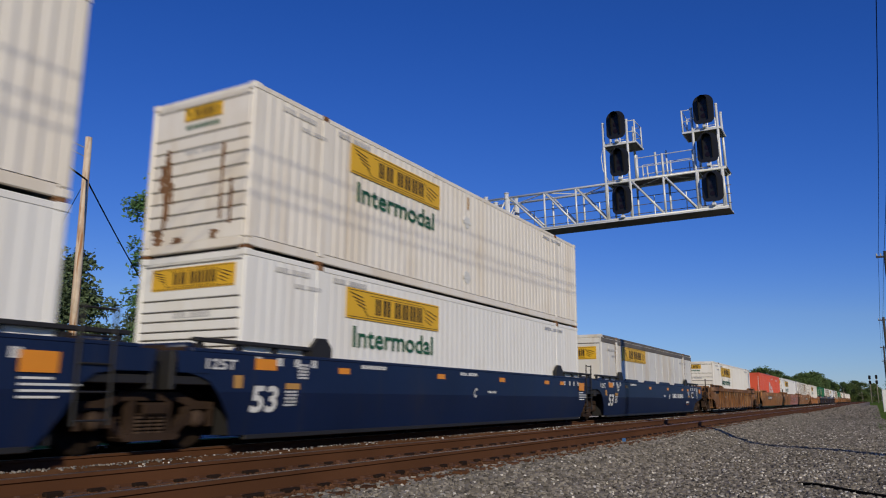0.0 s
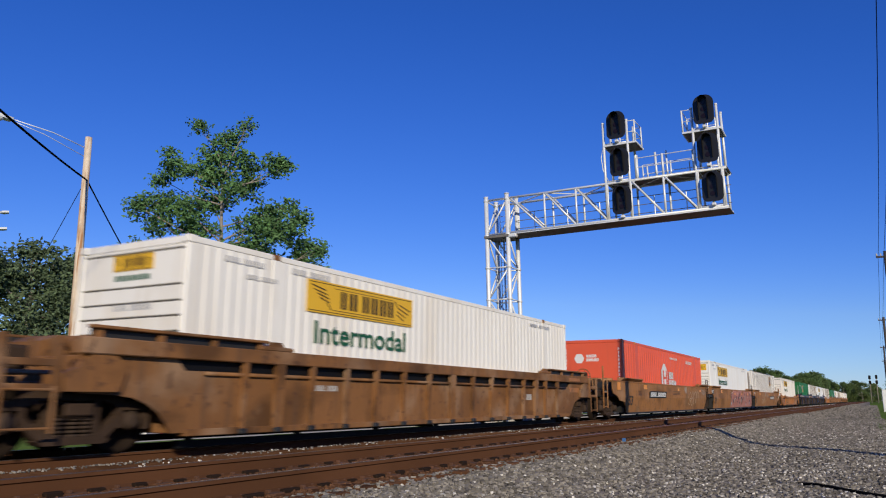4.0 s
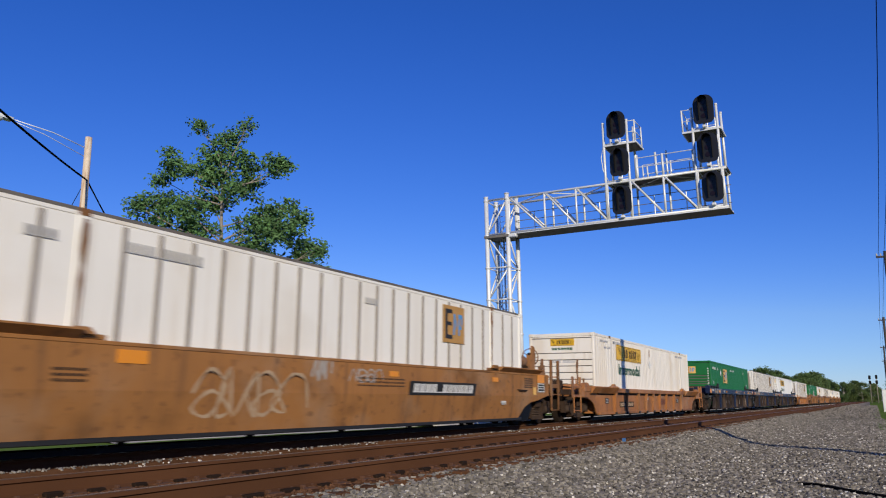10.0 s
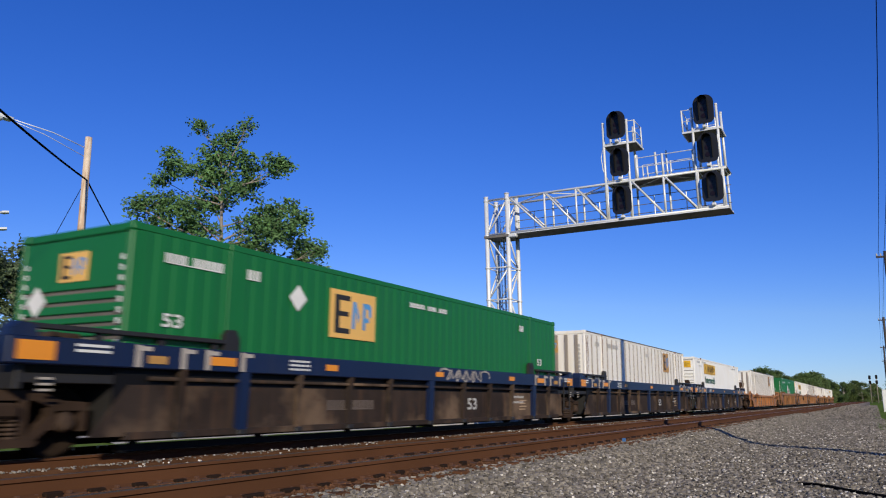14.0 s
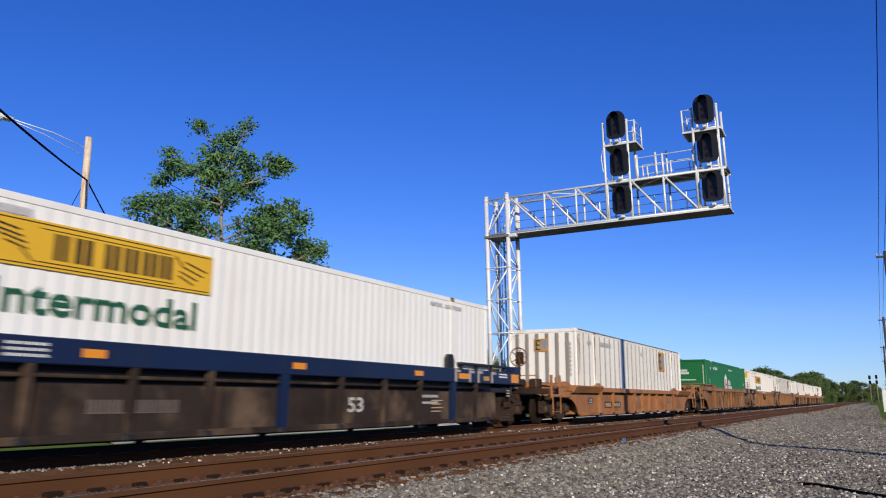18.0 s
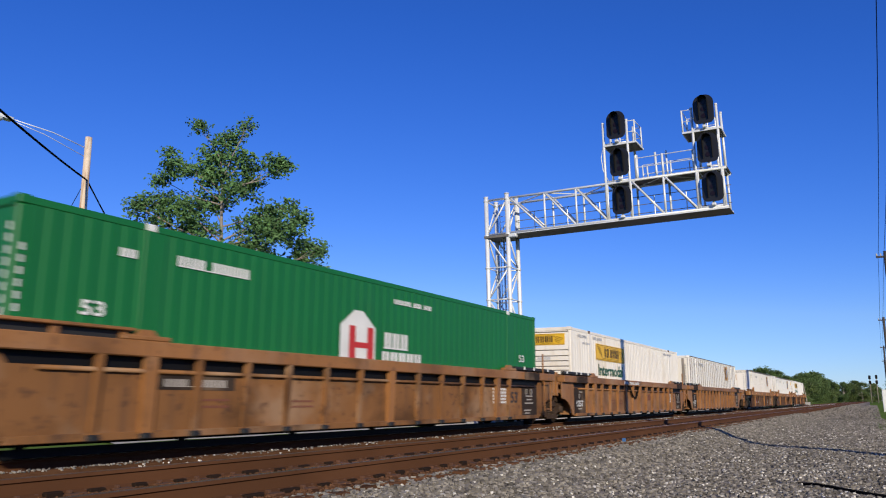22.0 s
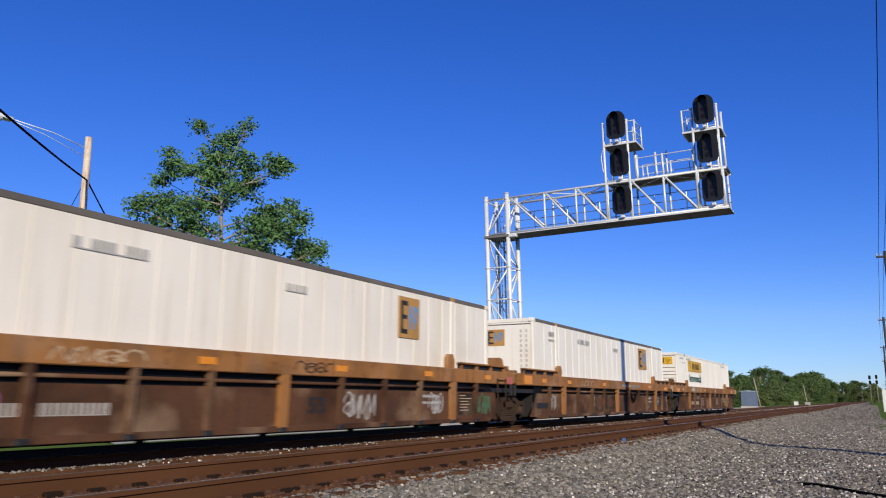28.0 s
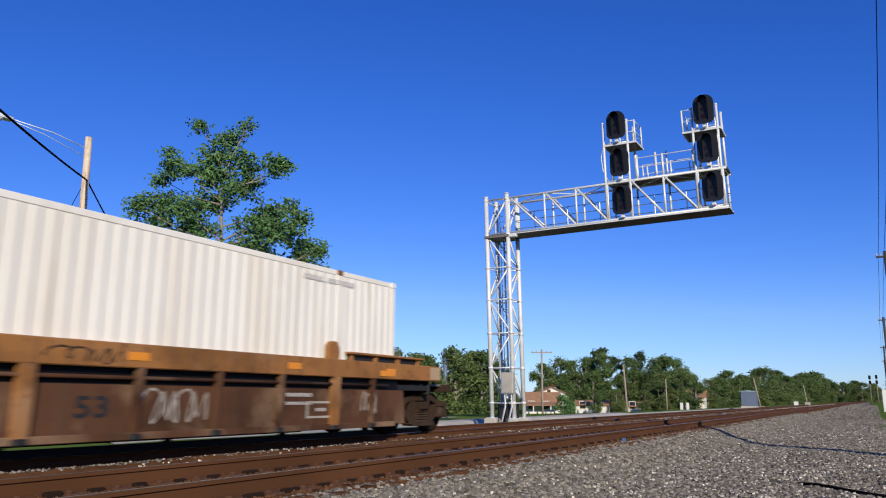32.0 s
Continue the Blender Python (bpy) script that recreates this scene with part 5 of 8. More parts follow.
def smooth_container():
    c = empty("shipping_container")
    for sx in (1, -1):
        part("side_panel", lambda bm: flat_side(bm, sx), "grey_white", c, key=("smooth", sx))
    seams(c, "grey_white", 1.22)
    frame_parts(c, "grey_white", roof="roofdark")
    end_wall_grooves(c, "grey_white", [2.55])
    rust_runs(c, HALF + 0.0045, ((POSTS[0] - 0.16, 0.9, 2.75, 0.05), (POSTS[0] - 0.2, 1.9, 2.7, 0.04), (POSTS[1] + 0.15, 0.6, 2.7, 0.04), (LEN - 0.12, 0.4, 2.6, 0.05)))
    for sx in (1, -1):
        part("roof_edge", lambda bm: box(bm, HALF - 0.03, HALF + 0.006, 0.0, LEN, TALL - 0.30, TALL - 0.13, 0.01), "roofdark", c, "dark grime along the roof edge", key=("re",), at=Matrix.Diagonal((sx, 1, 1, 1)))
    for y in (1.9, 14.1):
        part("side_post", lambda bm: box(bm, 0, 0.02, 0, 0.22, 0.05, TALL - 0.2, 0.006), "white", c, key=("sp",), at=(HALF - 0.004, y - 0.11, 0))
    for i, y in enumerate((6.9, 8.05, 9.2, 11.4, 13.2, 14.9)):
        part("rivet_cap", lambda bm: rod(bm, (0, 0, 0), (0.02, 0, 0), 0.06, 10), "whiteink", c, key=("cap",), at=(HALF - 0.01, y, 1.75 + 0.1 * (i % 2)))
    firm_panel(c, 3.62, 0.56, (HALF + 0.004, 2.66, 2.02))
    firm_panel(c, 2.15, 0.48, (-1.08, 0.010, 1.95), FRONT)
    bars("XXXX", 0.12, "greyink", c, (-0.4, 0.012, 1.6), FRONT)
    word_bars(c, 2.3)
    return tagged(c, "weathered smooth-sided white container with dark roof edge and yellow panel", "container", "containers on the train")


def hexagon(bm, y, z, w, h):
    pts = ((y, z), (y + w, z), (y + w, z + h * 0.72), (y + w * 0.62, z + h), (y + w * 0.38, z + h), (y, z + h * 0.72))
    bm.faces.new([bm.verts.new((0, p, q)) for p, q in pts])


def house_badge(c, ink, z=1.05):
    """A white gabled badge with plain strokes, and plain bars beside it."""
    w, h, y = 1.18, 1.12, 6.45
    part("badge", lambda bm: hexagon(bm, 0, 0, w, h), "whiteink", c, key=("badge",), at=(HALF + 0.004, y, z))

    def strokes(bm):
        for a, b, u, v in ((0.24, 0.42, 0.06, 0.72), (0.76, 0.94, 0.06, 0.72), (0.42, 0.76, 0.34, 0.44)):
            bm.faces.new([bm.verts.new((0, p, q)) for p, q in ((a * w, u * h), (b * w, u * h), (b * w, v * h), (a * w, v * h))])
    part("badge_print", strokes, ink, c, key=("strokes",), at=(HALF + 0.008, y, z))
    bars("XXX", 0.34, "whiteink", c, (HALF + 0.004, y + 1.5, z + 0.42), width=0.95)
    bars("XXXXX", 0.34, "whiteink", c, (HALF + 0.004, y + 1.42, z + 0.02), width=1.6)


def hub_container(color):
    c = empty("shipping_container")
    for sx in (1, -1):
        part("side_panel", lambda bm: corrugated(bm, sx, 0.36 if color == "red" else 0.28, 0.026 if color == "red" else 0.012), color, c, key=("hub", sx, color))
    frame_parts(c, color, casting="tan" if color == "red" else "whiteink")
    end_wall_grooves(c, color, [0.75, 1.2] if color == "red" else [0.55, 0.85, 1.15, 1.45])
    house_badge(c, color if color == "red" else "redink")
    bars("XXXXXX XXX XXX", 0.10, "whiteink", c, (HALF + 0.004, 8.3, 2.45), width=1.6)
    bars("XXXX XXXXXX", 0.16, "whiteink", c, (HALF + 0.004, 2.45 if color == "green" else 12.0, 2.36), width=1.5)
    if color == "green":
        lettering("53", 0.2, "whiteink", c, (HALF + 0.004, 0.95, 1.5), width=0.36, bold=0.02)
        lettering("53", 0.2, "whiteink", c, (HALF + 0.004, 14.9, 1.5), width=0.36, bold=0.02)
        bars("XX", 0.12, "whiteink", c, (HALF + 0.004, 1.45, 2.35), width=0.3)
    # white badge and bars on the front
    part("badge", lambda bm: rod(bm, (0, 0, 0), (0, 0.004, 0), 0.22, 6), "whiteink", c, key=("fb",), at=(-0.55, 0.008, 2.12))
    bars("XXXX", 0.12, "whiteink", c, (-0.25, 0.012, 2.16), FRONT, width=0.45)
    bars("XXXXX", 0.12, "whiteink", c, (-0.25, 0.012, 2.0), FRONT, width=0.55)
    if color == "green":
        lettering("53", 0.16, "whiteink", c, (0.2, 0.012, 1.2), FRONT, width=0.32, bold=0.02)
        bars("XXXXXXXXX", 0.07, "whiteink", c, (-0.2, 0.012, 1.62), FRONT, width=0.9)
    for sx in (-1.2, 1.08):
        for i in range(9):
            bars("X", 0.1, "whiteink", c, (sx + 0.03, 0.012, 1.25 + i * 0.15), FRONT, width=0.07)
    for i in range(7):
        bars("X", 0.09, "whiteink", c, (HALF + 0.004, 0.07, 1.3 + i * 0.15), width=0.06)
    name = "orange-red" if color == "red" else "green"
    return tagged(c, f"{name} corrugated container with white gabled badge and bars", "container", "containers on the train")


def square_badge(c, at, w, h, turn=SIDE, field="tan"):
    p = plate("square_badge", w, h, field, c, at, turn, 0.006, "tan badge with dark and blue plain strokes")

    def strokes(bm, lst):
        for pts in lst:
            bm.faces.new([bm.verts.new((p_ * w, q_ * h, 0)) for p_, q_ in pts])
    block = lambda a, b, u, v: ((a, u), (b, u), (b, v), (a, v))
    part("badge_print", lambda bm: strokes(bm, (block(0.10, 0.20, 0.10, 0.90), block(0.20, 0.42, 0.79, 0.90), block(0.20, 0.39, 0.46, 0.56), block(0.20, 0.42, 0.10, 0.21))), "blackink", p, key=("sb1", round(w, 2)), at=(0, 0, 0.010))
    slants = (((0.46, 0.22), (0.53, 0.22), (0.55, 0.80), (0.48, 0.80)), ((0.552, 0.80), (0.552, 0.62), (0.60, 0.34), (0.63, 0.50)), ((0.602, 0.34), (0.66, 0.62), (0.70, 0.80), (0.632, 0.50)),
              ((0.70, 0.22), (0.77, 0.22), (0.77, 0.80), (0.702, 0.80)), ((0.772, 0.80), (0.772, 0.70), (0.84, 0.66), (0.90, 0.74), (0.86, 0.80)), ((0.842, 0.66), (0.842, 0.50), (0.90, 0.52), (0.902, 0.74)), ((0.772, 0.48), (0.772, 0.38), (0.86, 0.40), (0.84, 0.50)))
    part("badge_print", lambda bm: strokes(bm, slants), "badgeblue", p, key=("sb2", round(w, 2)), at=(0, 0, 0.010))


def emp_container(color="white"):
    c = empty("shipping_container")
    for sx in (1, -1):
        part("side_panel", lambda bm: flat_side(bm, sx), color, c, key=("emp", sx))
    frame_parts(c, color, casting="rustbrown", roof="roofdark", edge="roofdark")
    ys = [y for y in np.arange(0.75, LEN - 0.3, 0.615) if all(abs(y - q) > 0.2 for q in POSTS)]
    for y in ys:
        part("side_post", lambda bm: prism(bm, ((-0.045, 0), (-0.03, 0.022), (0.03, 0.022), (0.045, 0)), 0.14, 2.76, "z") , "postgrey", c, "", key=("ep",), at=Matrix.Translation((HALF - 0.02, y, 0)) @ Matrix.Rotation(radians(-90), 4, "Z"))
    part("front_wall", lambda bm: box(bm, -HALF + 0.1, HALF - 0.1, 0.03, 0.06, 0.12, TALL - 0.1), color, c, key=("ew",))
    for x in (-0.95, -0.57, -0.19, 0.19, 0.57, 0.95):
        part("front_post", lambda bm: prism(bm, ((-0.07, 0), (-0.055, -0.028), (0.055, -0.028), (0.07, 0)), 0.15, 2.74, "z"), "postgrey", c, key=("fpo",), at=(x, 0.028, 0))
    rust_runs(c, HALF + 0.0045, ((POSTS[0], 0.3, 2.75, 0.045), (0.12, 0.5, 2.7, 0.07), (0.3, 1.4, 2.72, 0.05), (POSTS[0] + 0.05, 1.2, 2.7, 0.03), (POSTS[1], 0.9, 2.7, 0.03), (POSTS[1] - 0.01, 0.2, 2.76, 0.06), (POSTS[1] + 0.01, 2.30, 2.52, 0.075), (POSTS[1] - 0.02, 1.78, 1.98, 0.07), (POSTS[1], 1.42, 1.55, 0.05)))
    square_badge(c, (HALF + 0.006, 11.5, 1.78), 1.08, 0.90)
    square_badge(c, (-0.28, 0.0, 2.1), 0.55, 0.45, FRONT)
    for i in range(8):
        bars("X", 0.1, "greyink", c, (1.03, 0.0, 1.25 + i * 0.15), FRONT, width=0.08)
    bars("XXXX XXXXXX", 0.15, "greyink", c, (HALF + 0.006, 2.6, 2.42), width=1.4)
    bars("XXXX", 0.13, "greyink", c, (HALF + 0.006, 1.15, 2.4), width=0.45)
    bars("XXX", 0.12, "greyink", c, (HALF + 0.006, 8.3, 2.35), width=0.45)
    return tagged(c, "dirty white container with grey upright side posts and tan badge", "container", "containers on the train")


def emp_flat_container(color):
    c = empty("shipping_container")
    for sx in (1, -1):
        part("side_panel", lambda bm: flat_side(bm, sx), color, c, key=("flat", sx))
    seams(c, color, 0.64)
    frame_parts(c, color, casting="tan", roof="roofdark")
    end_wall_grooves(c, color, [2.7])
    square_badge(c, (HALF + 0.006, 11.75, 1.75), 0.86 if color == "cream" else 1.28, 0.90)
    if color == "white":
        square_badge(c, (-0.30, 0.008, 2.06), 0.64, 0.50, FRONT)
    for x in () if color == "white" else (-0.25, 0.1):
        plate("square_badge", 0.24, 0.46, "tan", c, (x, 0.008, 2.05), FRONT, 0.006, "tan badge")
        bars("X", 0.3, "blackink", c, (x + 0.06, 0.0, 2.13), FRONT, width=0.12)
    for x in (0.82, 1.0):
        for i in range(10):
            bars("X", 0.09, "greyink", c, (x + 0.03, 0.008, 1.1 + i * 0.15), FRONT, width=0.07)
    bars("X XXX XXX", 0.16, "greyink", c, (HALF + 0.006, 4.0, 2.35), width=1.2)
    bars("XXXX", 0.14, "greyink", c, (HALF + 0.006, 1.25, 2.42), width=0.5)
    bars("XXXX", 0.07, "greyink", c, (HALF + 0.006, 1.25, 2.26), width=0.5)
    bars("XXX", 0.14, "greyink", c, (HALF + 0.006, 8.1, 2.3), width=0.6)
    tone = "cream" if color == "cream" else "white"
    return tagged(c, f"{tone} flat-panelled container with black roof edge and tan badge", "container", "containers on the train")


def emp_green_container():
    c = empty("shipping_container")
    for sx in (1, -1):
        part("side_panel", lambda bm: corrugated(bm, sx, 0.33, 0.013), "green", c, key=("eg", sx))
    frame_parts(c, "green", casting="green")
    end_wall_grooves(c, "green", [0.65, 0.86, 1.06, 1.26, 1.45, 1.60, 1.78, 1.95])
    square_badge(c, (HALF + 0.006, 4.46, 1.58), 1.5, 0.93, field="badge")
    square_badge(c, (-0.30, 0.008, 2.10), 0.68, 0.44, FRONT, "badge")
    for at, turn in (((HALF + 0.006, 3.55, 2.2), SIDE), ((-0.80, 0.008, 1.84), FRONT)):
        def diamond(bm):
            bm.faces.new([bm.verts.new(v) for v in ((0, -0.24, 0), (0.24, 0, 0), (0, 0.24, 0), (-0.24, 0, 0))])
        part("diamond_mark", diamond, "whiteink", c, "white diamond mark", key=("dm",), at=Matrix.Translation(at) @ turn)
    bars("XXXX XXXXXX", 0.15, "whiteink", c, (HALF + 0.006, 0.58, 2.38), width=1.15)
    bars("XX", 0.17, "whiteink", c, (HALF + 0.006, 2.25, 2.36), width=0.32)
    bars("XXXXX XXX XXX", 0.10, "whiteink", c, (HALF + 0.006, 7.3, 2.45), width=1.7)
    bars("XX", 0.17, "whiteink", c, (HALF + 0.006, 13.3, 2.38), width=0.32)
    lettering("53", 0.2, "whiteink", c, (HALF + 0.006, 0.62, 1.45), width=0.36, bold=0.02)
    lettering("53", 0.2, "whiteink", c, (HALF + 0.006, 14.6, 1.45), width=0.36, bold=0.02)
    for x in (-1.2, 1.05):
        for i in range(9):
            bars("X", 0.08, "whiteink", c, (x + 0.03, 0.01, 1.15 + i * 0.15), FRONT, width=0.09)
    return tagged(c, "green corrugated container with tan badge and white marks", "container", "containers on the train")


# ---- freight: well cars ----
WHEEL = 0.457
AXLE = 0.89


def truck_part(car, y, color="truck"):
    """Three-piece bogie: bolster, two open side frames, spring nests and two wheelsets."""
    t = part("truck", lambda bm: [box(bm, -1.17, 1.17, -0.20, 0.20, 0.50, 0.70, 0.03), rod(bm, (0, 0, 0.62), (0, 0, 0.9), 0.3, 14)], color, car, "dusty cast-steel bogie", key=("bol", color), at=(0, y, 0))

    def band(bm, pts, thick, x0, x1):
        for (a, b), (c, d) in zip(pts, pts[1:]):
            n = Vector((b - d, c - a)).normalized() * thick * 0.5
            e = Vector((c - a, d - b)).normalized() * thick * 0.22
            prism(bm, ((a - n.x - e.x, b - n.y - e.y), (c - n.x + e.x, d - n.y + e.y), (c + n.x + e.x, d + n.y + e.y), (a + n.x - e.x, b + n.y - e.y)), x0, x1, "x")

    def frame_bm(bm):
        band(bm, ((-1.16, 0.645), (-0.80, 0.665), (-0.46, 0.79), (0.46, 0.79), (0.80, 0.665), (1.16, 0.645)), 0.125, -0.075, 0.085)
        band(bm, ((-0.74, 0.52), (-0.40, 0.235), (0.40, 0.235), (0.74, 0.52)), 0.115, -0.075, 0.085)
        for s in (-1, 1):
            band(bm, ((s * 0.315, 0.26), (s * 0.315, 0.76)), 0.10, -0.07, 0.09)
            band(bm, ((s * 0.70, 0.38), (s * 0.70, 0.64)), 0.09, -0.07, 0.08)
            band(bm, ((s * 1.13, 0.36), (s * 1.13, 0.66)), 0.11, -0.07, 0.08)
            prism(bm, ((s * 0.74, 0.60), (s * 1.08, 0.60), (s * 1.02, 0.70), (s * 0.80, 0.70)), -0.10, 0.10, "x")
        prism(bm, ((-0.44, 0.17), (0.44, 0.17), (0.50, 0.22), (0.44, 0.27), (-0.44, 0.27), (-0.50, 0.22)), -0.12, 0.15, "x")
        box(bm, -0.10, 0.20, -0.20, 0.20, 0.53, 0.69, 0.02)
    for sx in (1, -1):
        part("side_frame", frame_bm, color, t, key=("sf", color), at=Matrix.Translation((sx * 1.0, 0, 0)) @ Matrix.Diagonal((sx, 1, 1, 1)))
        for dy in (-0.18, 0.0, 0.18):
            def coil(bm):
                for i in range(5):
                    lathe(bm, ((0.26 + i * 0.052, 0.065), (0.28 + i * 0.052, 0.085), (0.30 + i * 0.052, 0.065)), (0, 0, 0), 10, "z")
            part("spring", coil, "truckdustlit", t, key=("spring",), at=(sx * 1.06, dy, 0.0))
        for s in (-1, 1):
            part("bearing", lambda bm: lathe(bm, ((0.0, 0.135), (0.11, 0.135), (0.13, 0.11), (0.15, 0.11), (0.165, 0.085), (0.18, 0.05)), (0, 0, 0), 14, "x"), "truckdustlit", t, "dusty roller bearing cap", key=("brg",), at=Matrix.Translation((sx * 0.97, s * AXLE, WHEEL)) @ Matrix.Diagonal((sx, 1, 1, 1)))
    for s in (-1, 1):
        part("brake_beam", lambda bm: [rod(bm, (-0.9, 0, 0), (0.9, 0, 0), 0.04, 8)] + [prism(bm, ((-0.05, -0.17), (0.05, -0.14), (0.07, 0.0), (0.05, 0.14), (-0.05, 0.17), (-0.03, 0.0)), q - 0.05, q + 0.05, "x") for q in (-0.76, 0.76)], color, t, key=("beam", color, s), at=Matrix.Translation((0, s * 0.36, 0.40)) @ Matrix.Diagonal((1, -s, 1, 1)))

        def wheels(bm):
            for sx in (1, -1):
                lathe(bm, ((sx * 0.70, 0.12), (sx * 0.69, WHEEL - 0.09), (sx * 0.685, WHEEL + 0.028), (sx * 0.715, WHEEL + 0.028), (sx * 0.725, WHEEL), (sx * 0.82, WHEEL - 0.006), (sx * 0.82, WHEEL - 0.06), (sx * 0.78, WHEEL - 0.09), (sx * 0.77, 0.17), (sx * 0.85, 0.13), (sx * 0.85, 0.08)), (0, 0, 0), 28, "x")
            rod(bm, (-0.95, 0, 0), (0.95, 0, 0), 0.085, 12)
        w = part("wheelset", wheels, "wheel", t, "steel wheelset with worn rims", key=("ws",), at=(0, s * AXLE, WHEEL))
        WHEELSETS[s].append(w)
    return t


WHEELSETS = defaultdict(list)
END = -1.47           # middle of the gap between joined units


def side_outline(top, base, deep, set_front, set_rear, smooth=False):
    """Side seen square on: a deep well between two raised ends over the bogies."""
    f, r = (-2.03 if smooth == "brown" and set_front else -1.66 if set_front else -1.13), (LEN + 1.66 if set_rear else LEN + 1.13)
    arch = ((-1.1, 0.80), (-0.82, 0.765), (-0.58, 0.68), (-0.38, 0.56), (-0.24, 0.42), (-0.14, base))
    lead = ((f, 0.82), *arch)
    tail = (*((LEN - y, z) for y, z in reversed(arch)), (r, 0.82))
    if smooth:
        lead = ((f, 1.12), (-1.0, 1.10), (-0.75, 1.02), (-0.5, 0.78), (-0.27, 0.5), (-0.16, base)) if smooth == "navy" else ((f, 1.16), (-1.9, 1.0), (-1.5, 0.92), (-1.05, 0.73), (-0.36, 0.68), (-0.1, 0.44), (0.0, base)) if set_front else ((f, 1.12), (-0.5, 1.12), (-0.2, 1.05), (-0.03, 0.86), (0.02, 0.5), (0.06, base))
        tail = ((LEN - 0.45, base), (LEN - 0.28, 0.4), (LEN - 0.1, 0.55), (LEN + 0.3, 0.68), (LEN + 0.84, 0.74), (LEN + 1.48, 0.86), (r, 0.88)) if set_rear else ((LEN - 0.15, base), (LEN + 0.12, 0.55), (LEN + 0.3, 0.95), (LEN + 0.5, 1.08), (LEN + 0.8, 1.12), (r, 1.12))
    return (*lead, *tail, (r, top), (f, top))


def ladder(car, x, y, z0, z1, color, wide=0.42, turn="y"):
    def build(bm):
        for s in (-0.5, 0.5):
            rod(bm, (0, s * wide, z0), (0, s * wide, z1), 0.022, 6)
        n = max(2, int((z1 - z0) / 0.3))
        for i in range(n):
            z = z0 + 0.06 + i * (z1 - z0 - 0.1) / (n - 1)
            rod(bm, (0, -0.5 * wide, z), (0, 0.5 * wide, z), 0.016, 6)
    return part("ladder", build, color, car, "steel ladder of bar rungs", key=("lad", round(z0, 2), round(z1, 2)), at=Matrix.Translation((x, y, 0)) @ (Matrix.Rotation(radians(90), 4, "Z") if turn == "x" else Matrix()))


def handbrake(car, x, y, z):
    def wheel(bm):
        for i in range(18):
            a, b = 2 * math.pi * i / 18, 2 * math.pi * (i + 1) / 18
            rod(bm, (0.27 * math.cos(a), 0, 0.27 * math.sin(a)), (0.27 * math.cos(b), 0, 0.27 * math.sin(b)), 0.018, 5)
        for i in range(5):
            a = 2 * math.pi * i / 5
            rod(bm, (0, 0, 0), (0.27 * math.cos(a), 0, 0.27 * math.sin(a)), 0.013, 5)
    part("handbrake_wheel", wheel, "rustbrown", car, "rusty iron handbrake wheel", key=("hb",), at=(x, y, z))
    part("handbrake_post", lambda bm: [rod(bm, (0, 0.05, -0.75), (0, 0.05, 0.05), 0.05, 8), box(bm, -0.12, 0.12, 0.03, 0.16, -0.2, 0.15, 0.02)], "truck", car, key=("hbp",), at=(x, y, z))


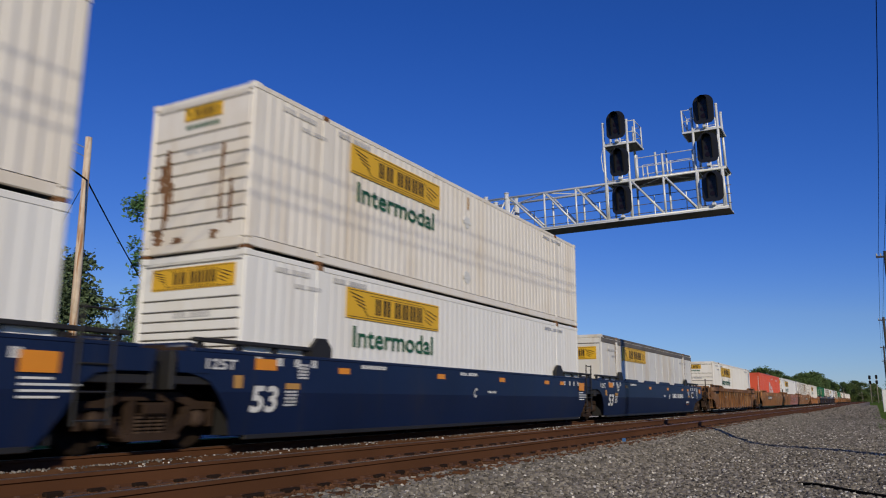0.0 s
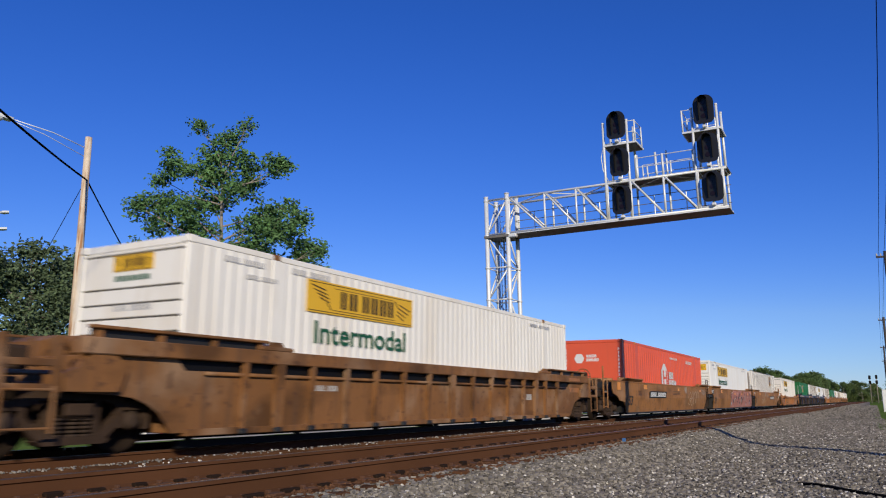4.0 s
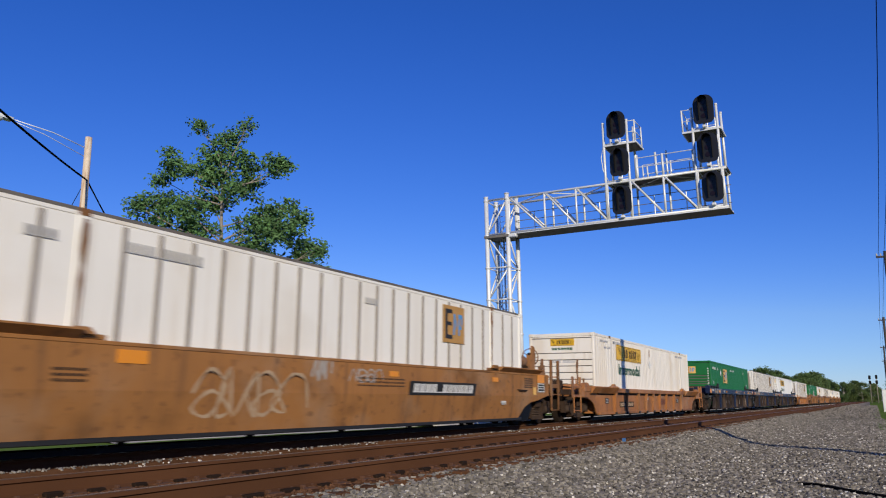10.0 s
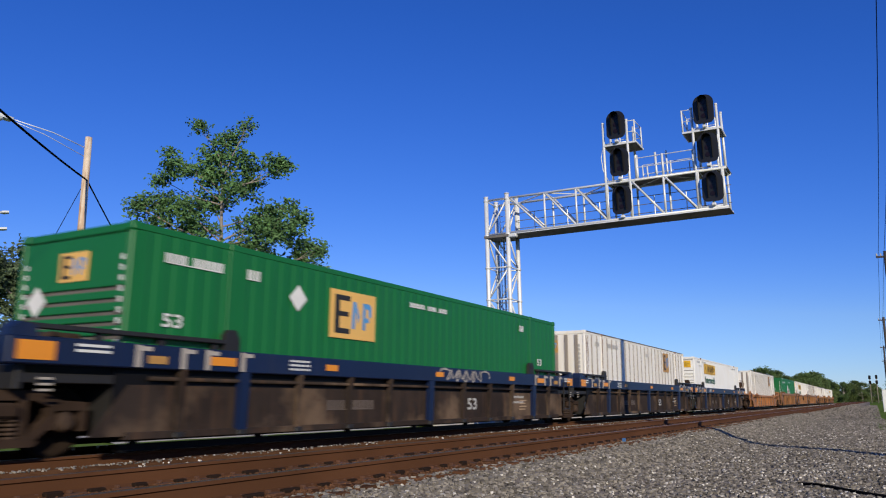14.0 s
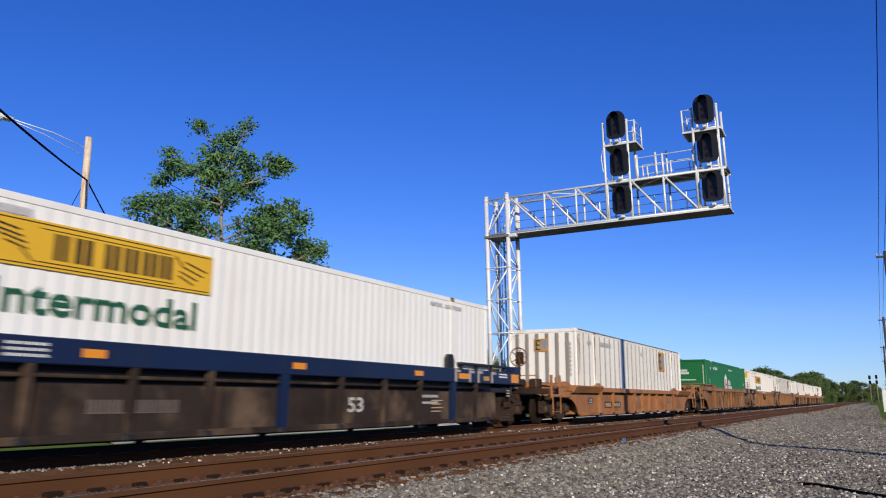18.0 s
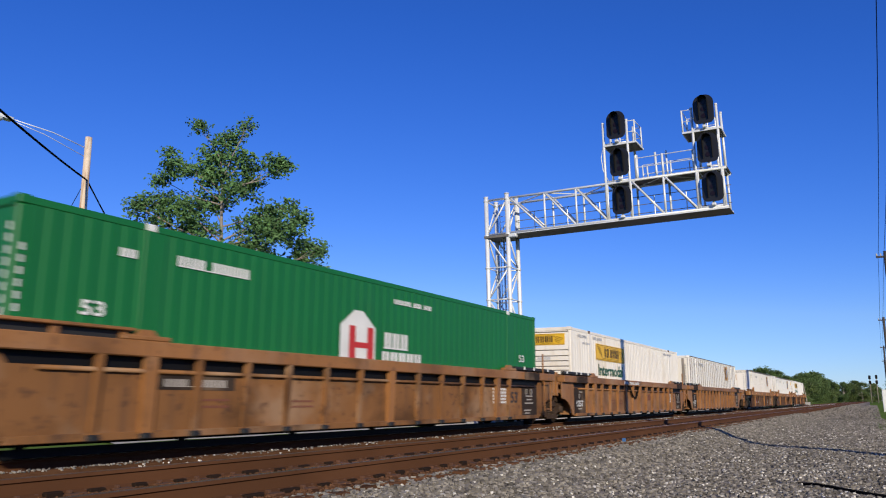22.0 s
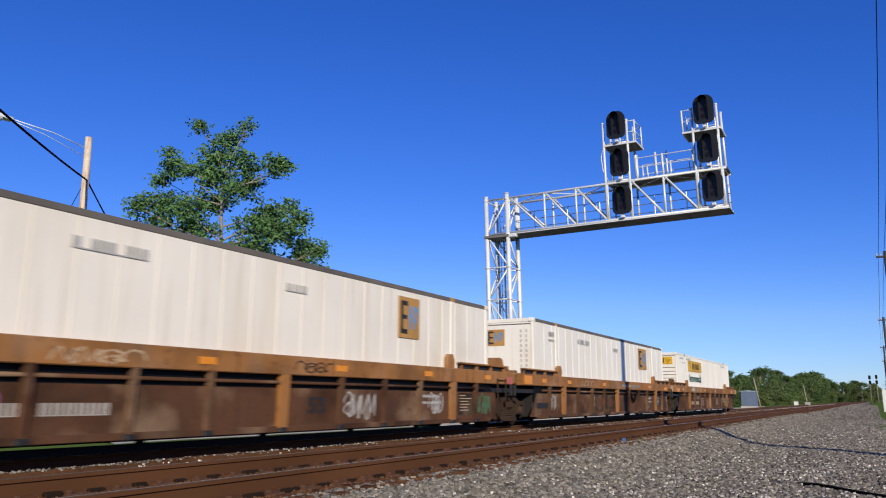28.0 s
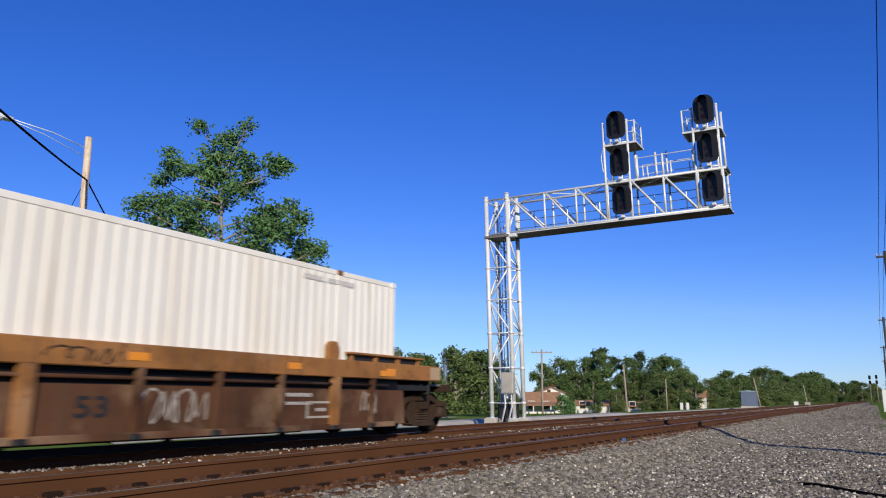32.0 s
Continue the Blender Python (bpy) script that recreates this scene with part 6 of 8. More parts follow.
def coupler_end(car, y, way, color, posts=True):
    """Coupler, end sill, ladders, low railing and hoses at the end of a set. way: -1 ahead, +1 behind."""
    spun = Matrix() if way > 0 else Matrix.Rotation(radians(180), 4, "Z")
    part("end_sill", lambda bm: [box(bm, -1.40, 1.40, -0.07, 0.07, 0.92, 1.10, 0.015), box(bm, -0.4, 0.4, -0.1, 0.1, 0.66, 1.0, 0.03)], "truck", car, key=("sill",), at=(0, y, 0))
    part("coupler", lambda bm: [box(bm, -0.09, 0.09, 0, 0.62, 0.78, 0.96, 0.02), prism(bm, ((-0.16, 0.6), (0.2, 0.6), (0.2, 0.78), (0.05, 0.92), (-0.02, 0.8), (-0.16, 0.84)), 0.7, 1.02, "z")], "truck", car, "rusty cast coupler", key=("coup",), at=Matrix.Translation((0, y, 0)) @ spun)
    part("cut_lever", lambda bm: path_rod(bm, [(1.38, 0.1, 0.98), (0.6, 0.14, 0.98), (0.3, 0.2, 0.9), (0.05, 0.45, 0.9)], 0.016, 6), "truck", car, "bent uncoupling lever", key=("lever",), at=Matrix.Translation((0, y, 0)) @ spun)
    for s in (0.35, -0.3):
        part("air_hose", lambda bm: path_rod(bm, [(0, 0, 0.85), (0.01, 0.2, 0.70), (-0.03, 0.42, 0.50), (-0.11, 0.6, 0.42), (-0.19, 0.72, 0.48)], 0.025, 6), "wire", car, key=("hose",), at=Matrix.Translation((s, y, 0)) @ spun)
    for sx in (1, -1) if posts == "thin" else ():
        ladder(car, sx * 1.43, y - way * 0.08, 0.46, 1.58, "truck" if color == "navy" else color, 0.5)
        part("grab_post", lambda bm: rod(bm, (0, 0, 0.46), (0, 0, 2.0), 0.03, 8), "truck" if color == "navy" else color, car, "tall thin grab post", key=("tall grab", color), at=(sx * 1.43, y + way * 0.16, 0))
    for sx in (1, -1) if posts == "stout" else ():
        part("end_post", lambda bm: [box(bm, -0.03, 0.03, q - 0.07, q + 0.07, 0.86, 1.98, 0.012) for q in (-0.3, 0.3)] + [box(bm, -0.025, 0.025, q - 0.04, q + 0.04, 0.42, 0.88, 0.008) for q in (-0.3, 0.3)] + [box(bm, -0.02, 0.02, -0.28, 0.28, z, z + h, 0.008) for z, h in ((1.12, 0.12), (0.90, 0.035), (0.42, 0.035))], "rustbrown", car, "stout rusty end post with steps", key=("stout",), at=(sx * 1.36, y - way * 0.50, 0))
    for sx in (1, -1) if posts is True else ():
        mid = y - way * 0.58
        ladder(car, sx * 1.43, mid, 0.34, 0.9, "truck" if color == "navy" else color, 0.66)
        part("end_post", lambda bm: [box(bm, -0.03, 0.03, q - 0.06, q + 0.06, 0.82, 1.52, 0.01) for q in (-0.36, 0.36)] + [box(bm, -0.025, 0.025, -0.34, 0.34, z, z + 0.09, 0.01) for z in (0.84, 1.14)] + [box(bm, -0.02, 0.02, -0.02, 0.02, 1.2, 1.46)], color, car, "framed end post", key=("epost",), at=(sx * 1.40, mid, 0))
        part("side_lug", lambda bm: prism(bm, [(-0.46, 0.84), (0.34, 0.84), (0.42, 1.10)] + [(0.06 + 0.36 * math.cos(radians(a)), 1.08 + 0.27 * math.sin(radians(a))) for a in range(15, 166, 25)] + [(-0.5, 1.06)], -0.10, 0.06, "x"), color, car, "rounded jacking lug", key=("lug", color), at=(sx * 1.38, y - way * 1.5, 0))
    part("end_platform", lambda bm: [box(bm, -1.2, 1.2, 0, 1.05, 1.05, 1.10, 0.01)], "grate", car, key=("plat",), at=Matrix.Translation((0, y, 0)) @ (Matrix() if way < 0 else Matrix.Rotation(radians(180), 4, "Z")))
    part("end_rail", lambda bm: path_rod(bm, [(-0.95, 0, 1.08), (-0.95, 0, 1.50), (0.95, 0, 1.50), (0.95, 0, 1.08)], 0.022, 6), "truck" if color == "navy" else color, car, key=("erail",), at=(0, y - way * 0.05, 0))
    part("air_reservoir", lambda bm: [rod(bm, (-0.75, 0, 1.26), (0.25, 0, 1.26), 0.15, 16), rod(bm, (-0.75, 0, 1.26), (-0.82, 0, 1.26), 0.15, 16, 0.08)], "truck", car, "dark air tank", key=("tank",), at=(0, y - way * 0.75, 0))
    part("valve_box", lambda bm: [box(bm, 0.45, 0.80, -0.16, 0.16, 1.10, 1.42, 0.04), rod(bm, (0.8, 0, 1.2), (1.2, 0, 1.16), 0.03, 6)], "truck", car, key=("valve",), at=(0, y - way * 0.8, 0))
    part("brake_pipe", lambda bm: path_rod(bm, [(1.25, -0.9, 1.18), (1.25, -0.5, 1.22), (1.1, -0.2, 1.16), (0.9, 0.0, 1.0)], 0.025, 6), "truck", car, key=("bpipe",), at=Matrix.Translation((0, y, 0)) @ spun)


def scribble(parent, at, w, h, seed, material, strokes=6, thick=0.035, turn=SIDE):
    """Quick spray-paint strokes: angular and looping marks side by side, one unbroken ribbon."""
    rnd = random.Random(seed)
    knots = []
    for k in range(strokes):
        x0, wide = w * k / (strokes + 0.6), 1.6 * w / (strokes + 0.6)
        kind = rnd.choice((0, 1, 2))
        if kind == 0:
            shape = ((0.05, 0.1), (0.25, 0.95), (0.5, 0.15), (0.75, 0.9), (0.9, 0.1))
        elif kind == 1:
            shape = ((0.05, 0.3), (0.2, 0.8), (0.5, 0.98), (0.8, 0.8), (0.9, 0.3))
        else:
            shape = ((0.1, 0.5), (0.4, 0.95), (0.85, 0.6), (0.6, 0.1), (0.2, 0.3), (0.55, 0.6), (0.95, 0.2))
        knots += [Vector((x0 + wide * (p + rnd.uniform(-0.08, 0.08)) + 0.12 * h * q, h * (q + rnd.uniform(-0.06, 0.06)), 0)) for p, q in shape]

    def build(bm):
        rows, n = [], len(knots)
        for i in range(n - 1):
            p0, p1, p2, p3 = knots[max(0, i - 1)], knots[i], knots[i + 1], knots[min(n - 1, i + 2)]
            for u in (0.0, 0.25, 0.5, 0.75):
                rows.append(0.5 * ((2 * p1) + (p2 - p0) * u + (2 * p0 - 5 * p1 + 4 * p2 - p3) * u * u + (3 * p1 - p0 - 3 * p2 + p3) * u ** 3))
        rows.append(knots[-1])
        last = None
        for i, p in enumerate(rows):
            d = rows[min(len(rows) - 1, i + 1)] - rows[max(0, i - 1)]
            d = d.normalized() if d.length > 1e-6 else Vector((1, 0, 0))
            nn = Vector((-d.y, d.x, 0)) * thick * (0.5 + 0.2 * math.sin(i * 1.7))
            pair = (bm.verts.new(p - nn), bm.verts.new(p + nn))
            if last:
                bm.faces.new((last[0], pair[0], pair[1], last[1]))
            last = pair
    return part("spray_tag", build, material, parent, "loose spray-painted lines", at=Matrix.Translation(at) @ turn)


def fold(o):
    """Bends a flat mark over the crease of a leaning side."""
    bm = bmesh.new()
    bm.from_mesh(o.data)
    bm.transform(o.matrix_basis)
    bmesh.ops.bisect_plane(bm, geom=bm.verts[:] + bm.edges[:] + bm.faces[:], plane_co=(0, 0, 0.86), plane_no=(0, 0, 1), dist=1e-5)
    for v in bm.verts:
        v.co.x -= max(0.0, 0.86 - v.co.z) * 0.16
    bm.transform(o.matrix_basis.inverted())
    bm.to_mesh(o.data)
    bm.free()


def mural(car, y0, y1, z0, z1, x):
    """A faded pink spray-painted wall: blocky letters with dark counters, pale blue depth and white glints."""
    rnd = random.Random(11)

    def patch(bm):
        n = 48
        ys = [y0 + (y1 - y0) * i / n for i in range(n + 1)]
        top = [(y, min(z1 - rnd.uniform(0, 0.02), 1.26 + 0.30 * ((y - 6.75) / 0.62) ** 2 if y < 7.6 else 9)) for y in ys]
        bot = [(y, z0 + rnd.uniform(0, 0.03)) for y in ys]
        for i in range(n):
            bm.faces.new([bm.verts.new((x, p, q)) for p, q in (bot[i], bot[i + 1], top[i + 1], top[i])])
        bmesh.ops.remove_doubles(bm, verts=bm.verts[:], dist=1e-5)
    g = part("mural_ground", patch, "pink", car, "faded pink spray-painted ground")

    def blot(m, lift, pts, name="mural_shape"):
        part(name, lambda bm: bm.faces.new([bm.verts.new((x + 0.004 * lift, p, min(z1, max(z0, q)))) for p, q in pts]), m, g)

    def stroke(m, lift, pts, thick, bow=0.12):
        def build(bm):
            smooth = []
            for i in range(len(pts) - 1):
                p, q = Vector(pts[i]), Vector(pts[i + 1])
                n = Vector((p.y - q.y, q.x - p.x)) * bow
                smooth += [p.lerp(q, u) + n * math.sin(math.pi * u) for u in (0.0, 0.25, 0.5, 0.75)]
            smooth.append(Vector(pts[-1]))
            last = None
            for k, p in enumerate(smooth):
                d = (smooth[min(k + 1, len(smooth) - 1)] - smooth[max(k - 1, 0)]).normalized() * thick * 0.5
                pair = [bm.verts.new((x + 0.004 * lift, p.x + d.y, p.y - d.x)), bm.verts.new((x + 0.004 * lift, p.x - d.y, p.y + d.x))]
                if last:
                    bm.faces.new((last[0], pair[0], pair[1], last[1]))
                last = pair
        part("mural_line", build, m, g)

    def cloud(m, y, z, w, h, lift=1):
        blot(m, lift, [(y + w * 0.5 * math.cos(k * 0.7) * rnd.uniform(0.75, 1.1), z + h * 0.5 * math.sin(k * 0.7) * rnd.uniform(0.75, 1.1)) for k in range(9)])

    def counter(y, z, w, h, lean, blue=0.0, glint=0):
        """A dark opening of a letter, with its blue foot and white top edge."""
        e = lambda: rnd.uniform(-0.03, 0.03)
        t0, t1 = rnd.uniform(0.0, 0.35), rnd.uniform(0.65, 1.0)
        pts = [(y + e() + 0.25 * w * rnd.random(), z), (y + w * t1 + e(), z + 0.2 * h + e()), (y + w * 0.92 + lean, z + h + e()), (y + lean + t0 * w, z + h * rnd.uniform(0.8, 1.0))]
        blot("sprayteal", 3, pts)
        if blue:
            blot("sprayblue", 2, [(y + w * 0.12, z - blue), (y + w * 0.55, z - blue * 0.9), (y + w * 0.9, z + 0.03), (y + 0.02, z + 0.03)])
        if glint:
            a = rnd.uniform(-0.1, 0.35)
            stroke("pinkline", 4, [(y + w * a + lean, z + h * 0.97), (y + w * (a + rnd.uniform(0.5, 0.9)) + lean, z + h * 1.03)], 0.016, 0.02)
        # edges of the letter run on from the corners of the opening
        stroke("mauveline", 2, [(y + lean, z + h), (y + lean + rnd.uniform(-0.05, 0.16), min(z1 - 0.04, z + h + rnd.uniform(0.15, 0.4)))], 0.03)
        stroke("mauveline", 2, [(y + w, z), (y + w + rnd.uniform(-0.16, 0.1), max(z0 + 0.04, z - rnd.uniform(0.15, 0.4)))], 0.028)
        if rnd.random() < 0.5:
            stroke("pinkline", 2.2, [(y + w + 0.03, z + 0.5 * h), (y + w + rnd.uniform(0.08, 0.3), z + h * rnd.uniform(0.6, 1.5))], 0.014)

    # rosy and brown strokes within the ground
    for k in range(34):
        a = y0 + 0.5 + (y1 - y0 - 1.1) * (k + rnd.random()) / 34
        lo, hi = rnd.uniform(z0 + 0.08, 0.7), rnd.uniform(0.8, z1 - 0.12)
        stroke(("pinkpale", "pinkdusk", "rosered", "pinkdusk")[k % 4], 0.8 + 0.25 * (k % 4), [(a, lo), (a + rnd.uniform(-0.12, 0.12), (lo + hi) / 2), (a + rnd.uniform(-0.3, 0.3), hi)], rnd.uniform(0.05, 0.16), 0.2)
    for y, z, w, h in ((11.25, 0.62, 0.5, 0.46), (11.7, 1.33, 0.95, 0.2), (9.0, 1.40, 0.9, 0.1), (13.7, 1.40, 0.8, 0.08)):
        cloud("brown", y, z, w, h, 1.8)
    for row in ((6.33, 0.78, 0.15, 0.45, -0.02), (6.54, 0.67, 0.24, 0.13, 0.0, 0.0, 1), (7.22, 0.58, 0.40, 0.23, -0.08), (7.76, 0.86, 0.24, 0.27, 0.05, 0.10), (8.42, 0.86, 0.33, 0.19, 0.04), (9.95, 0.50, 0.28, 0.15, 0.0, 0.09, 1), (10.02, 0.95, 0.2, 0.42, 0.03, 0.07, 1)):
        counter(*row)
    for row in ((10.75, 0.82, 0.42, 0.17, 0.0, 0.24, 1), (11.42, 0.76, 0.38, 0.24, 0.14, 0.0, 1), (12.15, 0.84, 0.25, 0.1, 0.08, 0.0, 1), (12.72, 1.26, 0.14, 0.17, 0.03), (12.55, 1.05, 0.36, 0.22, 0.0, 0.36, 1), (13.28, 0.9, 0.12, 0.27, 0.02, 0.0, 1)):
        counter(*row)
    for row in ((13.13, 0.51, 0.35, 0.15, 0.02, 0.11, 1), (13.62, 1.02, 0.3, 0.27, -0.08), (14.48, 1.08, 0.2, 0.33, 0.14), (15.07, 1.05, 0.22, 0.26, 0.08, 0.0, 1), (14.93, 0.61, 0.5, 0.19, -0.08, 0.18)):
        counter(*row)
    blot("sprayblue", 2, [(6.36, 0.42), (6.60, 0.44), (6.72, 0.62), (6.40, 0.63)])
    stroke("sprayteal", 3, [(9.13, 0.97), (9.42, 0.86), (9.70, 0.82)], 0.07)
    stroke("sprayteal", 3, [(9.66, 1.14), (9.40, 0.88), (8.92, 0.64)], 0.09)
    stroke("pinkline", 4, [(6.31, 1.32), (6.85, 1.27), (7.36, 1.42)], 0.04, -0.1)
    stroke("sprayteal", 3, [(6.33, 1.28), (6.85, 1.235), (7.3, 1.36)], 0.03, -0.1)
    stroke("pinkline", 4, [(7.62, 0.78), (8.46, 0.86)], 0.025, 0.05)
    stroke("sprayblue", 3, [(15.84, 1.42), (15.66, 1.2), (15.70, 0.84)], 0.13)
    for z in (1.06, 1.13):
        stroke("sprayteal", 3, [(15.76, z), (16.2, z + 0.02)], 0.03, 0.0)
    cloud("pinkline", 14.2, 0.98, 0.22, 0.10, 3)
    for k in range(16):
        a = y0 + 0.9 + 0.58 * k + rnd.uniform(-0.1, 0.1)
        z = rnd.uniform(0.34, 1.2)
        stroke("pinkline" if k % 3 == 0 else "mauveline", 2.4, [(a, z), (a + rnd.uniform(-0.1, 0.25), z + rnd.uniform(0.08, 0.2))], 0.022)
    for y, w, z, h in ((7.72, 0.48, 1.14, 0.12), (10.87, 0.48, 1.14, 0.12), (13.97, 0.48, 1.14, 0.13), (15.86, 0.38, 1.22, 0.20)):
        plate("reflector", w, h, "reflector", g, (x + 0.018, y, z), label="amber reflector")
    for o in [g] + list(g.children):
        fold(o)


STYLES = {
    # top of chord, foot of chord, foot of side, deck under the raised ends, sheet's half width, rib step
    "smooth": dict(top=1.50, chord=1.44, base=0.19, deep=0.98, x=1.46, ribs=()),
    "ribbed": dict(top=1.54, chord=1.32, base=0.27, deep=0.98, x=1.36, ribs=(1.22, 2.03, 2.90, 3.91, 4.90, 5.93, 7.0, 8.08, 9.15, 10.2, 11.25, 12.3, 13.2, 13.95)),
    "single": dict(top=1.20, chord=1.03, base=0.27, deep=0.92, x=1.36, ribs=(2.07, 3.64, 5.4, 6.65, 7.85, 9.05, 10.35, 11.9, 13.6)),
    "twin": dict(top=1.49, chord=1.16, base=0.26, deep=0.96, x=1.36, ribs=(0.95, 2.19, 3.55, 5.03, 6.4, 8.05, 9.65, 11.1, 12.5, 14.0, 15.2)),
}


def rear_fittings(car, X):
    """Tank, bent bracket, handbrake and plates on the rear end of the brown set."""
    part("brake_tank", lambda bm: lathe(bm, ((16.28, 0.02), (16.30, 0.13), (16.36, 0.17), (17.0, 0.17), (17.06, 0.13), (17.08, 0.02)), (0, 0, 0), 16, "y"), "rustbrown", car, "rusty brake tank lying on the end", at=(0.95, 0, 1.88))
    part("tank_saddle", lambda bm: [box(bm, 0.72, 1.16, y, y + 0.08, 1.5, 1.76, 0.01) for y in (16.4, 16.86)], "truck", car)
    part("end_bracket", lambda bm: prism(bm, ((17.10, 1.50), (17.86, 1.50), (17.86, 2.34), (17.72, 2.40), (17.66, 2.12), (17.36, 2.10), (17.30, 1.86), (17.12, 1.72)), 0.93, 1.0, "x"), "brown", car, "bent brown bracket plate")
    handbrake(car, 0.80, 17.95, 2.06)
    plate("reflector", 0.53, 0.235, "reflector", car, (X + 0.024, 16.87, 1.245), label="large amber reflector")
    notice = plate("notice", 0.50, 0.255, "whiteink", car, (X + 0.024, 16.89, 0.975), label="white-framed notice board")
    plate("notice_field", 0.44, 0.20, "blackink", notice, (0.03, 0.03, 0.008), Matrix(), 0.003)
    for z in (0.09, 0.155):
        plate("notice_line", 0.42, 0.02, "whiteink", notice, (0.04, z, 0.012), Matrix(), 0.002)
    plate("notice", 0.19, 0.21, "badge", car, (X + 0.012, 16.57, 0.90), label="small yellow notice", thick=0.004)
    part("grab_bar", lambda bm: path_rod(bm, [(0, 15.48, 1.03), (0.06, 15.52, 1.02), (0.06, 16.0, 1.01), (0, 16.04, 1.0)], 0.022, 6), "truck", car, "dark grab bar", at=(X - 0.01, 0, 0))
    for k in range(3):
        plate("white_line", 0.30, 0.022, "whiteink", car, (X + 0.004, 14.38, 0.70 - 0.035 * k), thick=0.003)
    for k in range(5):
        bars("XXXXXXXX", 0.035, "brownink", car, (X + 0.004, 15.95, 1.33 - 0.06 * k), width=0.62)
    for sx in (1, -1):
        part("well_end", lambda bm: prism(bm, ((15.6, 0.16), (16.45, 0.16), (16.75, 0.5), (16.6, 0.78), (15.7, 0.78)), 1.302, 1.328, "x"), "matblack", car, "black end of the well", key=("well end",), at=Matrix.Diagonal((sx, 1, 1, 1)))


def well_car(style, color, low=None, set_front=False, set_rear=False, name="", seed=1, black_bars=False):
    s = STYLES[style]
    top, chord, base, deep, X = s["top"], s["chord"], s["base"], s["deep"], s["x"]
    low = low or color
    if style == "smooth" and color == "brown":
        base = 0.26
    car = empty("well_car")
    f, r = (-2.03 if style == "smooth" and color == "brown" and set_front else -1.66 if set_front else -1.13), (LEN + 1.66 if set_rear else LEN + 1.13)
    slot = {"smooth": 0.0, "single": 0.09, "ribbed": 0.16, "twin": 0.22}[style]
    pts = side_outline(chord + 0.01, base, deep - 0.02, set_front, set_rear, style == "smooth" and color)
    if style == "twin":
        pts = ((-0.44, base), (LEN + 0.34, base), (LEN + 0.26, chord - slot), (0.12, chord - slot))
    elif slot:
        # an open slot under the chord between the ends
        pts = (*pts[:-1], (pts[-2][0], chord + 0.01), (LEN + 0.1, chord + 0.01), (LEN - 0.05, chord - slot), (0.05, chord - slot), (-0.1, chord + 0.01), pts[-1])
        pts = tuple(q for i, q in enumerate(pts) if i == 0 or q != pts[i - 1])
    for sx in (1, -1):
        mirror = Matrix.Diagonal((sx, 1, 1, 1))
        def sheet(bm):
            prism(bm, pts, X - 0.03, X, "x")
            if style == "smooth":
                # the lower half leans inwards below a crease
                bmesh.ops.bisect_plane(bm, geom=bm.verts[:] + bm.edges[:] + bm.faces[:], plane_co=(0, 0, 0.86), plane_no=(0, 0, 1))
                for v in bm.verts:
                    v.co.x -= max(0.0, 0.86 - v.co.z) * 0.16
        part("side_sheet", sheet, low, car, "", key=(style, color, set_front, set_rear), at=mirror)
        if style == "smooth":
            part("top_chord", lambda bm: box(bm, X - 0.16, X + 0.012, f, r, chord, top, 0.012), color, car, key=(style, f, r), at=mirror)
            part("sill_lip", lambda bm: box(bm, X - 0.20, X - 0.10, 0.15, LEN - 0.2, base - 0.07, base + 0.01, 0.01), "black", car, key=(style, color), at=mirror)
            part("well_end", lambda bm: box(bm, 1.302, 1.328, -0.06, 0.5, base + 0.03, 0.80), "black", car, "black end of the well", key=(style, color), at=mirror)
            for y in (-1.05, LEN + 1.05):
                part("end_gusset", lambda bm: prism(bm, ((-0.35, chord), (0.35, chord), (0.3, 1.13), (-0.3, 1.13)), X - 0.01, X + 0.02, "x"), color, car, key=(style,), at=mirror @ Matrix.Translation((0, y, 0)))
        else:
            part("top_chord", lambda bm: box(bm, X - 0.16, 1.47, f, r, chord, top, 0.015), color, car, key=(style, f, r), at=mirror)
            # black sheet gives the slot its shade by colour
            part("inner_wall", lambda bm: box(bm, 1.303, X - 0.032, -0.1, LEN + 0.1, base + 0.02, chord), "matblack", car, "black sheet standing in for shade inside the slot", key=(style,), at=mirror)
            part("bottom_chord", lambda bm: [box(bm, X - 0.14, X + 0.05, 0.1, LEN - 0.1, base - 0.05, base + 0.05, 0.008)], low, car, key=(style,), at=mirror)
            for i, y in enumerate(s["ribs"] + ((14.95,) if style == "ribbed" and color == "rustbrown" else ())):
                major = style == "twin" and i in (1, 5, 9) or style == "single" and i in (0, 8) or style == "ribbed" and i in (1, 7, 12)
                w = 0.10 if major else 0.025 if style == "single" else 0.045
                part("rib", lambda bm: prism(bm, ((X, base + 0.02), (1.44 if major else X + 0.055, base + 0.02), (1.468, chord - 0.02), (1.468, chord + 0.01), (X, chord + 0.01)), -w, w, "y"), color if major else low, car, key=(style, major), at=mirror @ Matrix.Translation((0, y, 0)))
                part("rib_foot", lambda bm: box(bm, X - 0.02, X + 0.1, -0.09, 0.09, base - 0.055, base + 0.03, 0.015), "black", car, key=(style, "ft"), at=mirror @ Matrix.Translation((0, y, 0)))
            if style in ("twin", "ribbed"):
                drop = 0.13 if style == "twin" else 0.19
                part("pipe", lambda bm: rod(bm, (X + 0.04, 0.4, chord - drop), (X + 0.04, LEN - 0.4, chord - drop), 0.03, 8), low, car, "air pipe under the chord", key=(style,), at=mirror)
